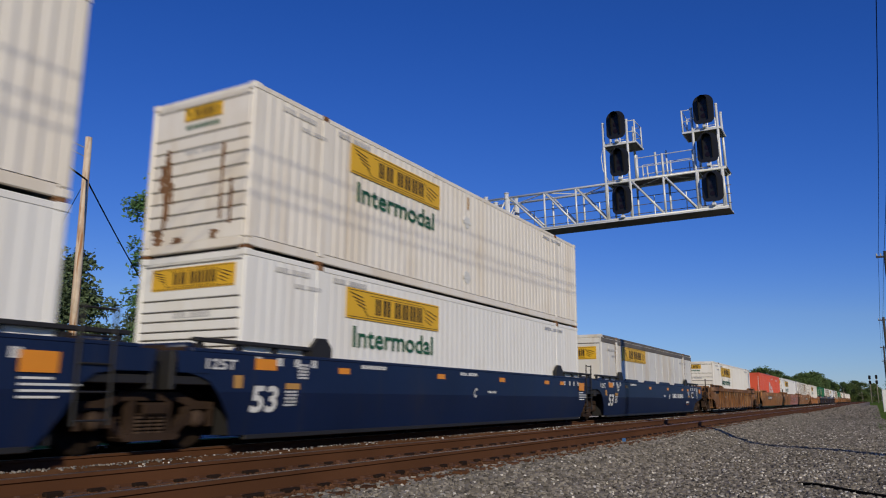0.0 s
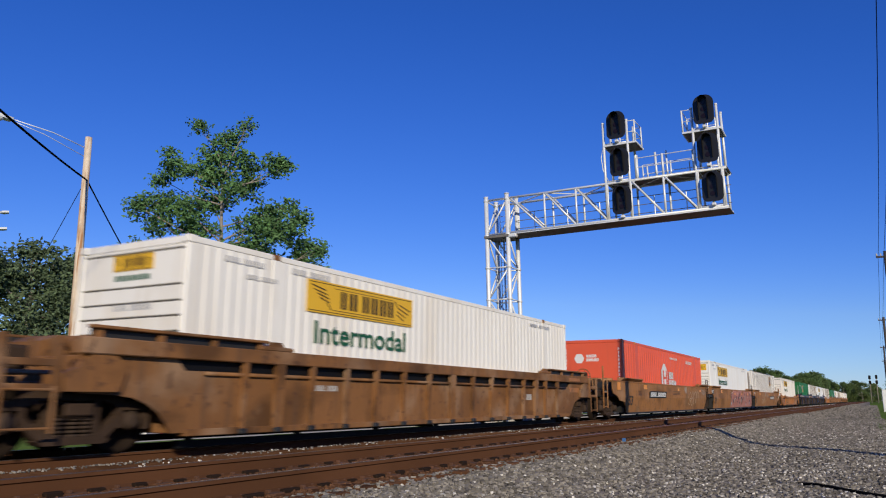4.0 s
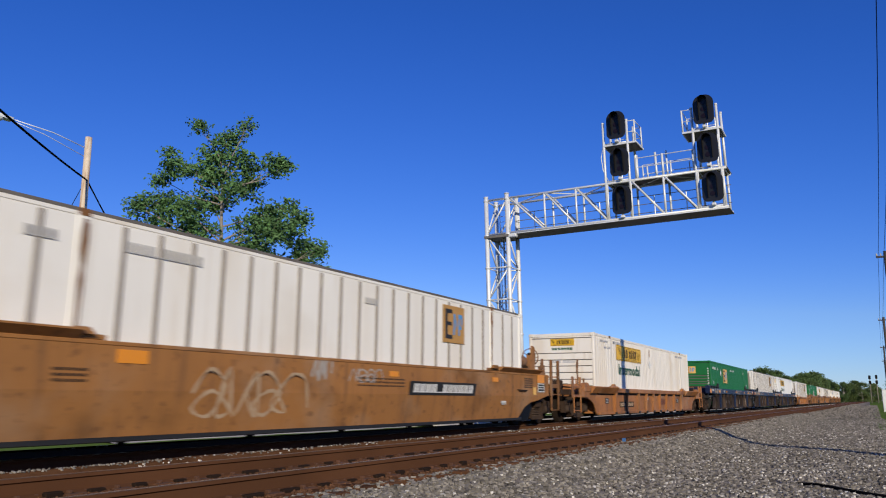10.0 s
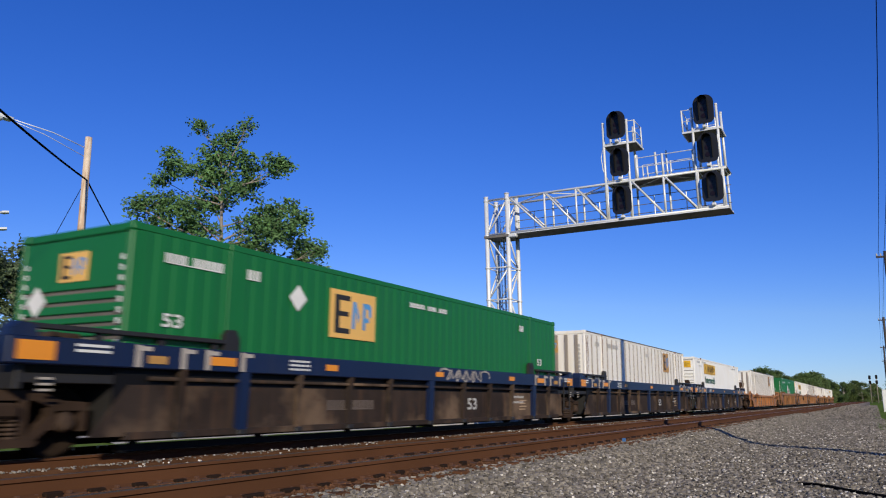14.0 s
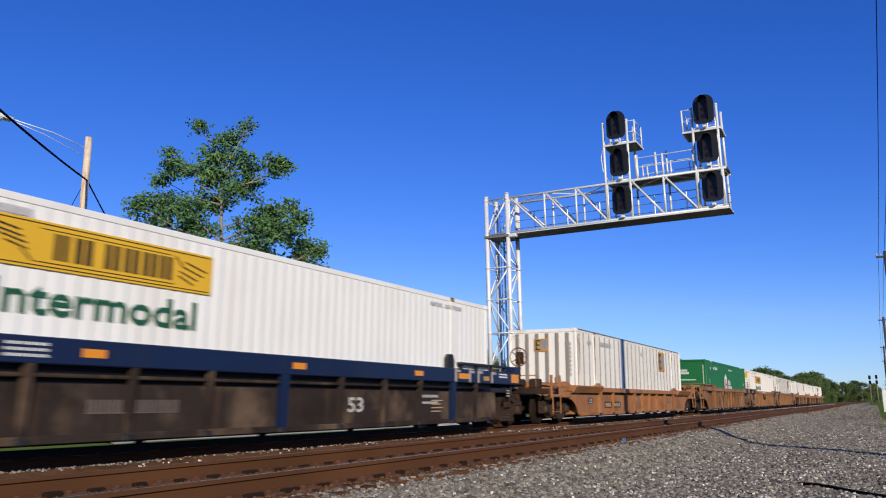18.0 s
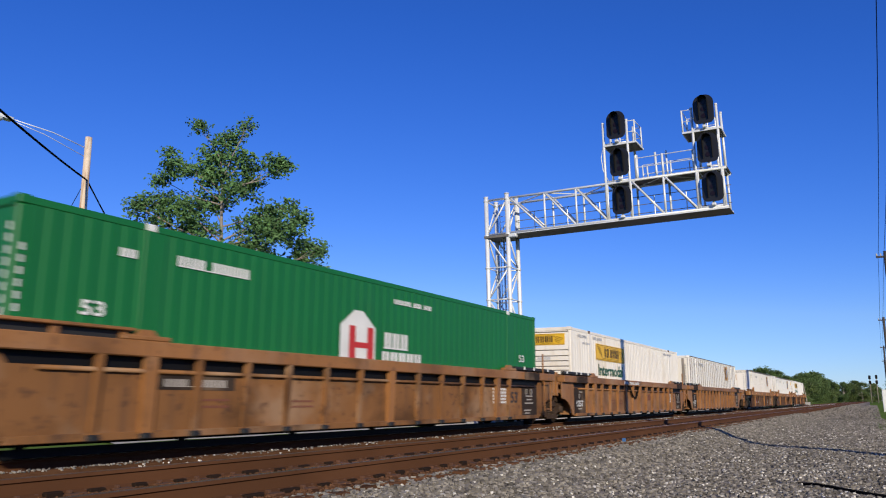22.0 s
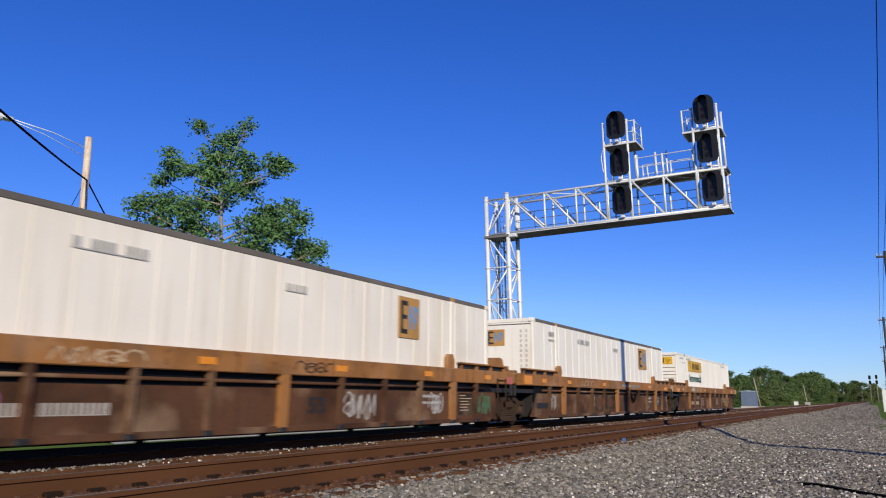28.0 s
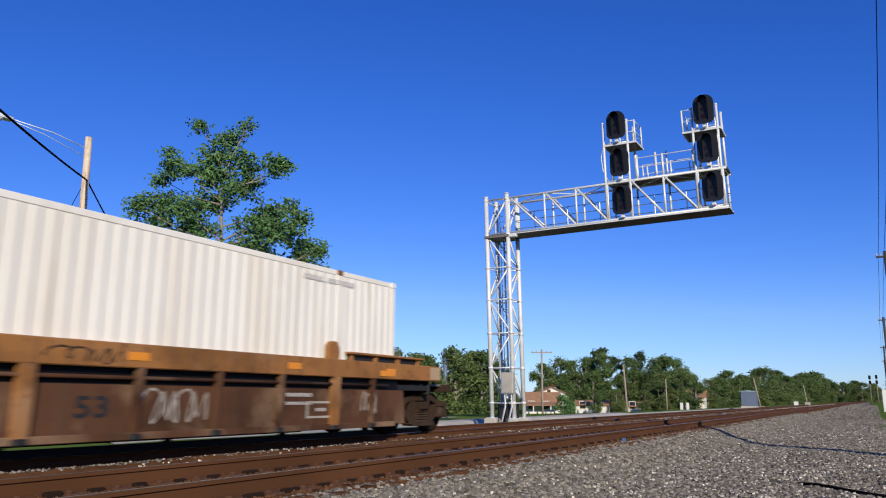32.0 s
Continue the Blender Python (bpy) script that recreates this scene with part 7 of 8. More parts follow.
        # raised guides for containers
        for y in (1.92, LEN - 2.2):
            if style == "smooth" and color == "navy":
                part("container_guide", lambda bm: prism(bm, ((-0.28, top), (0.28, top), (0.28, top + 0.17), (0.12, top + 0.34), (-0.12, top + 0.34), (-0.28, top + 0.17)), X - 0.10, X - 0.02, "x"), "black", car, "black guide plate", key=(style,), at=mirror @ Matrix.Translation((0, y, 0)))
            elif style == "twin":
                part("container_guide", lambda bm: prism(bm, ((-0.16, top), (0.16, top), (0.16, top + 0.2), (0.08, top + 0.33), (-0.08, top + 0.33), (-0.16, top + 0.25)), X - 0.06, X + 0.04, "x"), "black" if color == "navy" else color, car, key=(style, color), at=mirror @ Matrix.Translation((0, y, 0)))
            else:
                part("container_guide", lambda bm: [box(bm, X - 0.02, 1.468, -0.40, 0.40, top - 0.005, top + 0.07, 0.02), prism(bm, ((-0.2, top + 0.06), (0.2, top + 0.06), (0.1, top + 0.15), (-0.1, top + 0.15)), X, X + 0.08, "x")], color, car, key=(style,), at=mirror @ Matrix.Translation((0, y, 0)))
        # raised bar or flared plate along each end of the chord
        for y0, y1 in ((f + 0.1, 1.75), (LEN - 1.75, r - 0.1)):
            dark_bar = color == "navy" or (black_bars and not (set_front and y0 < 1))
            if style == "single" or (style == "smooth" and color == "brown"):
                y0, y1 = (max(y0, -0.95), 1.9) if y0 < 1 else (LEN - 1.9, min(y1, LEN + 0.9))
                lean = ((1.38, top + 0.03), (1.63, top + 0.03), (1.63, top), (1.474, chord - 0.04), (1.38, chord - 0.04)) if style == "single" else ((1.34, top), (1.468, top), (1.61, top + 0.10), (1.61, top + 0.125), (1.34, top + 0.125))
                part("guide_flare", lambda bm: prism(bm, lean, y0, y1, "y"), color, car, "plate flared outwards along the chord", key=(style, round(y0, 2), round(y1, 2)), at=mirror)
                continue
            hgt = 0.15 if color == "navy" or not dark_bar else 0.12
            thick = 0.05 if color == "navy" else 0.075 if dark_bar else 0.03
            bar = part("guide_bar", lambda bm: [box(bm, 1.30, 1.42, y0, y1, top + hgt - thick, top + hgt + 0.015, 0.01)] + [box(bm, 1.31, 1.37, y, y + 0.10, top - 0.01, top + hgt - thick + 0.005) for y in np.linspace(y0 + 0.1, y1 - 0.2, 4)], "black" if dark_bar else color, car, key=(style, color, dark_bar, round(y0, 2)), at=mirror)
            # added black plate paints the shadow gap between bar and chord
            if color != "navy":
                part("bar_web", lambda bm: box(bm, 1.300, 1.312, y0 + 0.05, y1 - 0.05, top - 0.005, top + hgt - 0.03), "black", bar, "black plate standing in for the shadow gap under the bar", key=(style, round(y0, 2)))
        # amber reflectors
        zr = (chord + top) / 2 - 0.06 if style == "twin" else (1.22 if style == "smooth" else chord + 0.04)
        if style in ("smooth", "twin"):
            ys = (0.2, 2.4, 6.1, 9.4, 12.6, 13.9 if style == "smooth" else 15.6) if color != "brown" or style == "twin" else (2.5,) if seed == 5 else (2.5, 9.0, 13.87 if seed == 6 else 14.5)
        else:
            ys = ()
        for i, y in enumerate(ys if style != "twin" or color != "navy" else (4.2, 8.2, 12.2)):
            big = i == 0 and style != "twin"
            plate("reflector", 0.5 if big else 0.34, (0.18 if big else 0.11), "reflector", car, Matrix.Diagonal((sx, 1, 1, 1)) @ Vector(((X if style == "smooth" else 1.47) + 0.004, y, zr)), SIDE if sx > 0 else SIDE @ Matrix.Rotation(radians(180), 4, "Y"), 0.006, "amber reflector")
        # added black plate under the well stands in for the shade below the train
        sill_z = base - (0.07 if style == "smooth" else 0.05)
        foot = [(0.3, 0.03), (LEN - 0.3, 0.03), (LEN - 0.3, sill_z - 0.085)]
        for y in np.linspace(LEN - 0.6, 0.5, 7):
            foot += [(y + 0.12, sill_z - 0.085), (y + 0.12, FLOOR_Z - 0.01), (y, FLOOR_Z - 0.01), (y, sill_z - 0.085)]
        part("under_sill", lambda bm: prism(bm, [*foot, (0.3, sill_z - 0.085)], 0.92, 1.0, "x"), "matblack", car, "added black plate standing in for shade below the well", key=(style, color), at=mirror)
    # ends, floor beams
    hump = 0.30 if style == "twin" and color == "brown" else 0.12
    for y, sgn in ((0.0, -1), (LEN, 1)):
        part("bulkhead", lambda bm: [box(bm, -X + 0.15, X - 0.15, -0.06, 0.0, base, top - 0.1), box(bm, -X + 0.055, X - 0.055, -0.055, -0.005, 0.70, top - 0.11), box(bm, -X + 0.05, X - 0.05, -1.38, -0.05, deep - 0.02, deep + 0.10, 0.01), box(bm, -0.3, 0.3, -1.5, -0.05, deep - 0.3, deep, 0.02), box(bm, -X + 0.03, X - 0.03, -1.45, -1.37, deep - 0.1, chord, 0.01)], "black" if style in ("twin", "smooth") else color, car, "end deck over the bogie", key=(style, color), at=Matrix.Translation((0, y, 0)) @ (Matrix() if sgn < 0 else Matrix.Rotation(radians(180), 4, "Z")))
        part("end_hump", lambda bm: [prism(bm, ((-1.2, top - 0.2), (-0.25, top - 0.2), (-0.25, top + 0.10), (-0.5, top + hump), (-0.95, top + hump), (-1.2, top + 0.02)), -1.0, -0.2, "x"), box(bm, 0.1, 0.7, -1.0, -0.4, top - 0.2, top + hump * 0.6, 0.05), box(bm, 0.85, 1.3, -1.1, -0.2, top - 0.3, top + 0.02, 0.03)], color if style != "smooth" else "truck", car, "raised end casting", key=(style, color), at=Matrix.Translation((0, y, 0)) @ (Matrix() if sgn < 0 else Matrix.Diagonal((1, -1, 1, 1))))
        part("cross_tube", lambda bm: rod(bm, (-1.1, 0, 0), (1.1, 0, 0), 0.09, 10), low, car, key=("ct",), at=(0, y + sgn * 0.85, top + 0.02))
        part("brake_gear", lambda bm: [rod(bm, (-0.7, 0, 0), (0.4, 0, 0), 0.16, 14), box(bm, 0.45, 0.85, -0.15, 0.15, -0.12, 0.14, 0.03), rod(bm, (0.85, 0, 0), (1.25, 0, 0), 0.03, 6)], "truck", car, key=("bg",), at=(0, y + sgn * 0.45, top - 0.02))
    for y in (0.25, 1.95, 5.0, 8.08, 11.1, 14.2, LEN - 0.25):
        part("floor_beam", lambda bm: box(bm, -X + 0.16, X - 0.16, -0.16, 0.16, base - 0.02, FLOOR_Z - 0.002), "black", car, key=(style, color), at=(0, y, 0))
    # bogies
    truck_part(car, END, "truck" if color == "navy" else "truckbrown")
    if set_rear:
        truck_part(car, LEN - END, "truck" if color == "navy" else "truckbrown")
        coupler_end(car, LEN - END + (1.45 if style != "twin" else 0.75), 1, color, ("stout" if color == "brown" else "thin") if style == "smooth" else style != "twin")
        handbrake(car, 1.0, LEN + 2.65, 2.0) if style == "twin" and color == "navy" else None
        if style == "smooth" and color == "brown":
            rear_fittings(car, X)
        if style == "ribbed" and color == "rustbrown":
            handbrake(car, 1.05, LEN + 2.35, 1.58)
            plate("chord_patch", 1.05, 0.1, "orange", car, (1.474, LEN - 0.27, 1.36), label="worn yellow stripe")
            plate("chord_patch", 0.9, 0.15, "orange", car, (1.365, LEN + 0.05, 1.0), label="worn yellow patch", thick=0.004)
    if set_front:
        coupler_end(car, END - 1.45, -1, color, "thin" if style == "smooth" else style != "twin")
        handbrake(car, 0.75, END - 1.2, 1.42) if style == "ribbed" and color == "brownrib" else None
    else:
        part("joint", lambda bm: [box(bm, -0.25, 0.25, -0.55, 0.55, 0.72, 0.98, 0.04), rod(bm, (0, 0, 0.6), (0, 0, 1.1), 0.2, 12)], "truck", car, "articulated joint", key=("joint",), at=(0, END, 0))
    if not set_rear:
        for sx in (1, -1):
            ladder(car, sx * 1.49, LEN + (0.46 if style == "smooth" else 0.42), 0.42, 1.95 if style == "smooth" else 1.30, "black" if color == "navy" else color if style == "ribbed" else "truck", 0.5)
            if style == "ribbed":
                part("grab_post", lambda bm: rod(bm, (0, 0, 1.2), (0, 0, 2.12), 0.028, 8), color, car, "tall thin grab post", key=("grab",), at=(sx * 1.44, LEN + 0.2, 0))
    return tagged(car, name, "well car", "well cars of the train")


TILTED = []


def lean_marks():
    """Lays the marks below the crease of the smooth sides on the leaning sheet."""
    for car in TILTED:
        for o in car.children:
            base_name = o.name.split(".")[0]
            if base_name in ("lettering", "marking", "number_plate", "notice", "dark_panel", "spray_tag") and o.matrix_basis.translation.z < 0.86:
                m = o.matrix_basis.copy()
                drop = 0.86 - m.translation.z
                o.matrix_basis = Matrix.Translation((m.translation.x - drop * 0.16, m.translation.y, m.translation.z)) @ Matrix.Rotation(math.atan(0.16), 4, "Y") @ m.to_3x3().to_4x4()


def car_marks(car, style, i):
    """Lettering, numbers and plain bars on the side that shows."""
    s = STYLES[style]
    X = s["x"] + 0.004
    if style == "smooth":
        TILTED.append(car)
        navy = i <= 2
        ink = "whiteink" if navy else "blackink"
        lettering("53", 0.42 if navy else 0.38, ink, car, (X, 0.16, 0.56), width=0.62, bold=0.03)
        if i != 4:
            lettering("125T", 0.16, "whiteink", car, (X + 0.02, -0.85, 1.2) if i != 6 else (X + 0.02, -1.08, 1.27), width=0.62, bold=0.02)
        else:
            plate("reflector", 0.42, 0.3, "reflector", car, (X + 0.022, -1.5, 1.14), label="large amber reflector")
        if navy:
            for j, y in enumerate((0.55, 1.05, 1.5, 1.95, 14.2, 14.7, 15.1, 15.5)):
                if y < 3 or i != 2:
                    bars("XX", 0.13, "whiteink", car, (X, y - (0.35 if y < 3 else 0), 1.30 if j < 4 else 1.22), width=0.16)
            if i == 2:
                for y in (14.75, 15.2, 15.75):
                    bars("XX", 0.15, "whiteink", car, (X, y, 1.25), width=0.17)
                plate("reflector", 0.46, 0.22, "reflector", car, (X + 0.02, LEN + 0.72, 1.13), label="large amber reflector")
                plate("notice", 0.58, 0.09, "whiteink", car, (X, 13.75, 0.60), label="white and red notice", thick=0.003)
                plate("notice", 0.58, 0.06, "sprayrust", car, (X, 13.75, 0.50), label="white and red notice", thick=0.003)
                plate("notice", 0.46, 0.3, "whiteink", car, (X, 15.0, 0.87), label="framed white notice")
                plate("notice", 0.36, 0.2, "brownink", car, (X + 0.008, 15.05, 0.92), label="dark notice field")
                for k in range(6):
                    bars("XXXXXXXX", 0.04, "whiteink", car, (X, 16.15, 1.40 - 0.065 * k), width=0.5)
                for k in range(4):
                    bars("XXXXXX", 0.035, "whiteink", car, (X, 14.05, 1.16 - 0.055 * k), width=0.36)
                plate("notice", 0.42, 0.09, "tan", car, (X, 14.1, 0.9), label="tan notice plate")
                for k in range(3):
                    bars("XXXXX", 0.04, "whiteink", car, (X, 16.25, 0.98 - 0.07 * k), width=0.32)
                part("brake_tank", lambda bm: [rod(bm, (-0.6, 0.9, 2.0), (0.7, 0.9, 2.0), 0.3, 18), box(bm, 0.25, 0.95, 1.0, 1.95, 1.55, 2.25, 0.12), box(bm, -0.5, 0.6, 0.55, 1.3, 1.45, 1.78, 0.03)], "truck", car, "dark brown brake tank and box", at=(0, LEN - 0.75, -0.08))
            if i < 2:
                plate("reflector", 0.5, 0.26, "reflector", car, (X + 0.02, 15.62, 1.06), label="large amber reflector")
                for k in range(4):
                    plate("white_line", (0.42, 0.8, 0.75, 0.5)[k], 0.03, "whiteink", car, (X, 15.65, 0.98 - 0.075 * k), thick=0.003)
            for k in range(5):
                bars("XXXXX", 0.035, "whiteink", car, (X, 1.25, 1.32 - 0.055 * k), width=0.28)
                bars("XXXXX", 0.035, "whiteink", car, (X, 0.95 + 0.03 * (k % 2), 0.86 - 0.055 * k), width=0.3)
            plate("notice", 0.36, 0.1, "tan", car, (X, 0.95, 0.92), label="tan notice plate")
            plate("notice", 0.18, 0.2, "tan", car, (X, -0.25, 0.92), label="tan notice plate")
            bars("XXXXXXXX", 0.07, "whiteink", car, (X, 3.1, 1.34), width=0.9)
            for y in (3.4, 6.4, 9.1, 12.2):
                part("top_bump", lambda bm: prism(bm, ((-1.0, 0), (1.0, 0), (0.85, 0.09), (-0.85, 0.09)), 1.40, 1.462, "x"), "navy", car, key=("bump",), at=(0, y, 1.495)) if i == 2 else None
            lettering("C" if i == 1 else "B", 0.22, "whiteink", car, (X, 7.9 if i == 1 else 9.75, 0.82), width=0.17, bold=0.03)
            bars("XXXX XXXXXX", 0.2, "whiteink", car, (X, 10.5, 0.86), width=2.35) if i == 2 else bars("XXXX XXXXXX", 0.07, "whiteink", car, (X, 7.2, 1.33), width=0.9)
            bars("XXX-XXX", 0.06, "whiteink", car, (X, 8.7, 0.92), width=0.5)
        else:
            if i in (4, 6):
                p = plate("number_plate", 3.1, 0.30, "blackink", car, (X, 3.35 if i == 4 else 9.75, 0.85), label="black plate with white bars")
                bars("XXXX XXXXXX", 0.19, "whiteink", p, (0.15, 0.06, 0.010), Matrix(), width=2.8)
            if i == 6:
                plate("dark_panel", 0.66, 0.30, "blackink", car, (X + 0.009, -1.13, 1.13), label="blackened end panel")
                plate("reflector", 0.27, 0.20, "reflector", car, (X + 0.004, -0.44, 1.18), label="amber reflector")
            if i == 5:
                plate("dark_panel", 0.95, 0.3, "blackink", car, (X, -0.95, 1.13), label="blackened end panel")
                mural(car, 6.28, LEN + 0.55, 0.27, 1.44, X + 0.004)
            if i in (4, 6):
                scribble(car, (X, 11.3 if i == 4 else 3.6, 0.40), 2.9, 0.85, 20 + i, "spraytan", 4, 0.05)
                scribble(car, (X, 10.5 if i == 4 else 6.5, 1.1), 0.6, 0.4, 40 + i, "spraygrey", 3, 0.05)
                scribble(car, (X, 14.9 if i == 4 else 7.6, 1.05), 1.2, 0.3, 60 + i, "spraygrey", 4, 0.03)
            for k in range(3):
                bars("XXXXXXXXX", 0.035, "brownink", car, (X, 1.6, 1.1 - 0.07 * k), width=0.5)
                bars("XXXXXXXXXXXX", 0.03, "brownink", car, (X, 7.9, 1.15 - 0.07 * k), width=1.7)
    elif style == "ribbed":
        if i in (12, 13, 14):
            for y, w in ((0.0, 1.12), (14.9, 1.1)) if i > 12 else ((14.9, 1.1),):
                plate("dark_panel", w, 0.21, "soot", car, (1.472, y, 1.322), label="blackened stretch of the chord")
                plate("dark_panel", w, 0.86, "soot", car, (X + 0.002, y, 0.29), label="blackened panel with stencilled bars")
                for dx, z, bw in ((0.28, 0.84, 0.5), (0.34, 0.74, 0.38), (0.2, 0.64, 0.62), (0.15, 0.44, 0.5), (0.2, 0.36, 0.34)) if y > 1 else ((0.5, 1.0, 0.3), (0.35, 0.44, 0.4)):
                    plate("stencil_bar", bw, 0.035, "spraygrey", car, (X + 0.0085, y + dx, z), thick=0.003)
                for dx in (0.32, 0.68) if y > 1 else (0.5,):
                    part("stencil_ring", lambda bm: lathe(bm, ((0.0, 0.085), (0.004, 0.085), (0.004, 0.06), (0.0, 0.06)), (0, 0, 0), 16, "x"), "spraygrey", car, key=("ring",), at=(X + 0.008, y + dx, 0.98 if y > 1 else 0.88))
            if i > 12:
                lettering("125T", 0.20, "whiteink", car, (X + 0.012, 0.22, 0.54), width=0.66, bold=0.02)
            lettering("53", 0.3, "blackink", car, (X, 14.15, 0.68), width=0.46, bold=0.02)
            for y in (LEN - 1.2, LEN - 0.5, LEN + 0.6) if i == 12 else (-0.8, 0.1, 0.55, 1.3, LEN - 1.2, LEN - 0.5, LEN + 0.6):
                plate("white_mark", 0.1, 0.09, "whiteink", car, (1.4225, y, 1.60), label="small white mark")
            for k in range(5):
                bars("XXXXXXX", 0.06, "whiteink", car, (X, 13.02 if i == 12 else 13.3, 1.0 - 0.085 * k), width=0.85 if i == 12 else 0.6)
            if i == 12:
                p = plate("number_plate", 1.5, 0.2, "soot", car, (X, 2.2, 0.88), label="dark plate with faded bars", thick=0.003)
                bars("XXXX XXXXXX", 0.11, "spraygrey", p, (0.12, 0.045, 0.006), Matrix(), width=1.2)
            for k in range(2):
                bars("XXXXXXX", 0.035, "sprayrust", car, (X, 3.05 + i % 2, 0.72 - 0.1 * k), width=0.55)
                bars("XXXXXXX", 0.035, "sprayrust", car, (X, 5.05, 0.7 - 0.09 * k), width=0.6)
            if i == 13:
                bars("XXXXX XXXXX XXXXXX", 0.1, "whiteink", car, (1.474, 5.6, 1.38), width=2.2)
                bars("XXX", 0.26, "sprayrust", car, (X, 9.3, 0.74), width=0.7)
                part("looped_hose", lambda bm: path_rod(bm, [(0, 0, 1.32), (0.02, 0.30, 1.02), (0.02, 0.58, 0.84), (0.02, 0.80, 0.82), (0.02, 1.02, 0.92), (0, 1.4, 1.3)], 0.042, 6), "wire", car, "drooping black hose", at=(X + 0.05, 6.45, 0))
        else:
            bars("XXX", 0.16, "greyink", car, (X, 12.6, 0.75), width=0.4)
            bars("XXXX XXXX", 0.1, "greyink", car, (X, 3.0, 0.9), width=0.7)
    elif style == "single":
        p = plate("number_plate", 2.0, 0.22, "soot", car, (X, 2.75, 0.47), label="dark plate with worn bars", thick=0.003)
        bars("XXXX XXXXXX", 0.14, "spraytan", p, (0.06, 0.04, 0.006), Matrix(), width=1.85)
        bars("XX", 0.14, "greyink", car, (X, 6.9, 0.75), width=0.22)
        bars("XXX", 0.25, "sprayrust", car, (X, 9.3, 0.55), width=0.9) if i == 7 else None
        for y in (0.9, 12.6):
            p = plate("grille", 0.42, 0.2, "blackink", car, (X, y, 0.62), label="small dark louvre")
            for k in range(3):
                bars("X", 0.03, "greyink", p, (0.03, 0.03 + 0.055 * k, 0.010), Matrix(), width=0.36)
    else:
        lettering("53", 0.28, "greyink" if i < 15 else "blackink", car, (X, 9.95 if i < 15 else 8.75, 0.52), width=0.5, bold=0.02)
        if i == 15:
            bars("XX", 0.16, "spraygrey", car, (X, 3.2, 0.54), width=0.35)
            bars("XXXXXX", 0.16, "spraygrey", car, (X, 3.75, 0.54), width=1.0)
        elif i == 17:
            p = plate("number_plate", 2.65, 0.34, "soot", car, (X, 2.4, 0.44), label="dark plate with pale bars", thick=0.003)
            bars("XXXX", 0.18, "spraytan", p, (0.35, 0.08, 0.006), Matrix(), width=0.85)
            bars("XXXXXX", 0.18, "spraytan", p, (1.35, 0.08, 0.006), Matrix(), width=1.1)
        elif i < 15:
            bars("XXXX XXXXXX", 0.18, "fadedink", car, (X, 4.4, 0.56), width=1.5)
        bars("XXXXXX", 0.06, "greyink", car, (X, 12.7, 0.8), width=0.7)
        bars("XXXXXX", 0.05, "greyink", car, (X, 12.7, 0.66), width=0.7)
        Xc = 1.474
        tip0, tip1 = (-1.66 if i in (8, 15) else -1.13), LEN + (1.66 if i in (10, 17) else 1.13)
        if i < 15:
            # pale straps and amber plates on the chord, alike at both ends
            for end, way in ((0.0, 1), (LEN, -1)):
                at = lambda d, w: end + d if way > 0 else end - d - w
                for d in (0.08, 0.86, 1.32, 2.05):
                    plate("chord_strap", 0.10, 0.30, "spraygrey", car, (Xc, at(d, 0.10), 1.175), label="pale strap round the chord")
                    plate("strap_hook", 0.17, 0.06, "spraygrey", car, (Xc + 0.002, at(d, 0.10) + 0.10, 1.40))
                plate("reflector", 0.52, 0.13, "reflector", car, (Xc, at(1.43, 0.52), 1.25), label="long amber reflector")
                plate("reflector", 0.32, 0.11, "tan", car, (Xc, at(0.30, 0.32), 1.23), label="faded amber reflector")
                for k in range(2):
                    plate("white_line", 0.5, 0.035, "whiteink", car, (Xc, at(-0.80, 0.5), 1.40 - 0.07 * k))
                for k in range(3):
                    plate("white_line", 0.2, 0.03, "spraygrey", car, (X, at(-1.2, 0.2), 0.98 - 0.07 * k), thick=0.003)
            for y in (tip0 + 0.10, tip1 - 0.58):
                plate("reflector", 0.48, 0.23, "reflector", car, (Xc, y, 1.21), label="large amber reflector at the end of the chord")
            for y in (tip0, tip1 - 0.36):
                part("chord_horn", lambda bm: prism(bm, ((0, 0), (0.36, 0), (0.32, 0.14), (0.10, 0.17), (0.02, 0.10)), 1.20, 1.465, "x"), "navy", car, "blue end horn", key=("horn",), at=(0, y, 1.485))
            for k in range(3):
                bars("XXXXXX", 0.035, "whiteink", car, (Xc, 3.2, 1.38 - 0.07 * k), width=0.55)
            for k in range(4):
                plate("white_line", 0.5 - 0.08 * (k % 2), 0.025, "spraytan", car, (X, 13.1, 0.72 - 0.08 * k), thick=0.003)
            if i == 10:
                part("end_casting", lambda bm: [prism(bm, ((-1.16, 1.40), (-0.62, 1.40), (-0.60, 1.62), (-0.72, 1.82), (-1.0, 1.86), (-1.14, 1.70)), 0.92, 1.12, "x"), rod(bm, (1.02, -0.70, 1.72), (1.02, -0.44, 1.66), 0.06, 10)], "truck", car, "dark casting on the end of the car")
            if i == 8:
                scribble(car, (Xc, 8.3, 1.2), 2.7, 0.26, 7, "spraygrey", 6, 0.04)
        else:
            for y in (0.6, 1.55, 2.6, 4.6, 6.9, 9.3, 11.6, 13.4, 14.6, 15.6):
                plate("chord_joint", 0.035, 0.31, "rustbrown", car, (Xc - 0.003, y, 1.17))
            if i == 17:
                plate("reflector", 0.50, 0.18, "reflector", car, (Xc, -0.97, 1.17), label="large amber reflector")
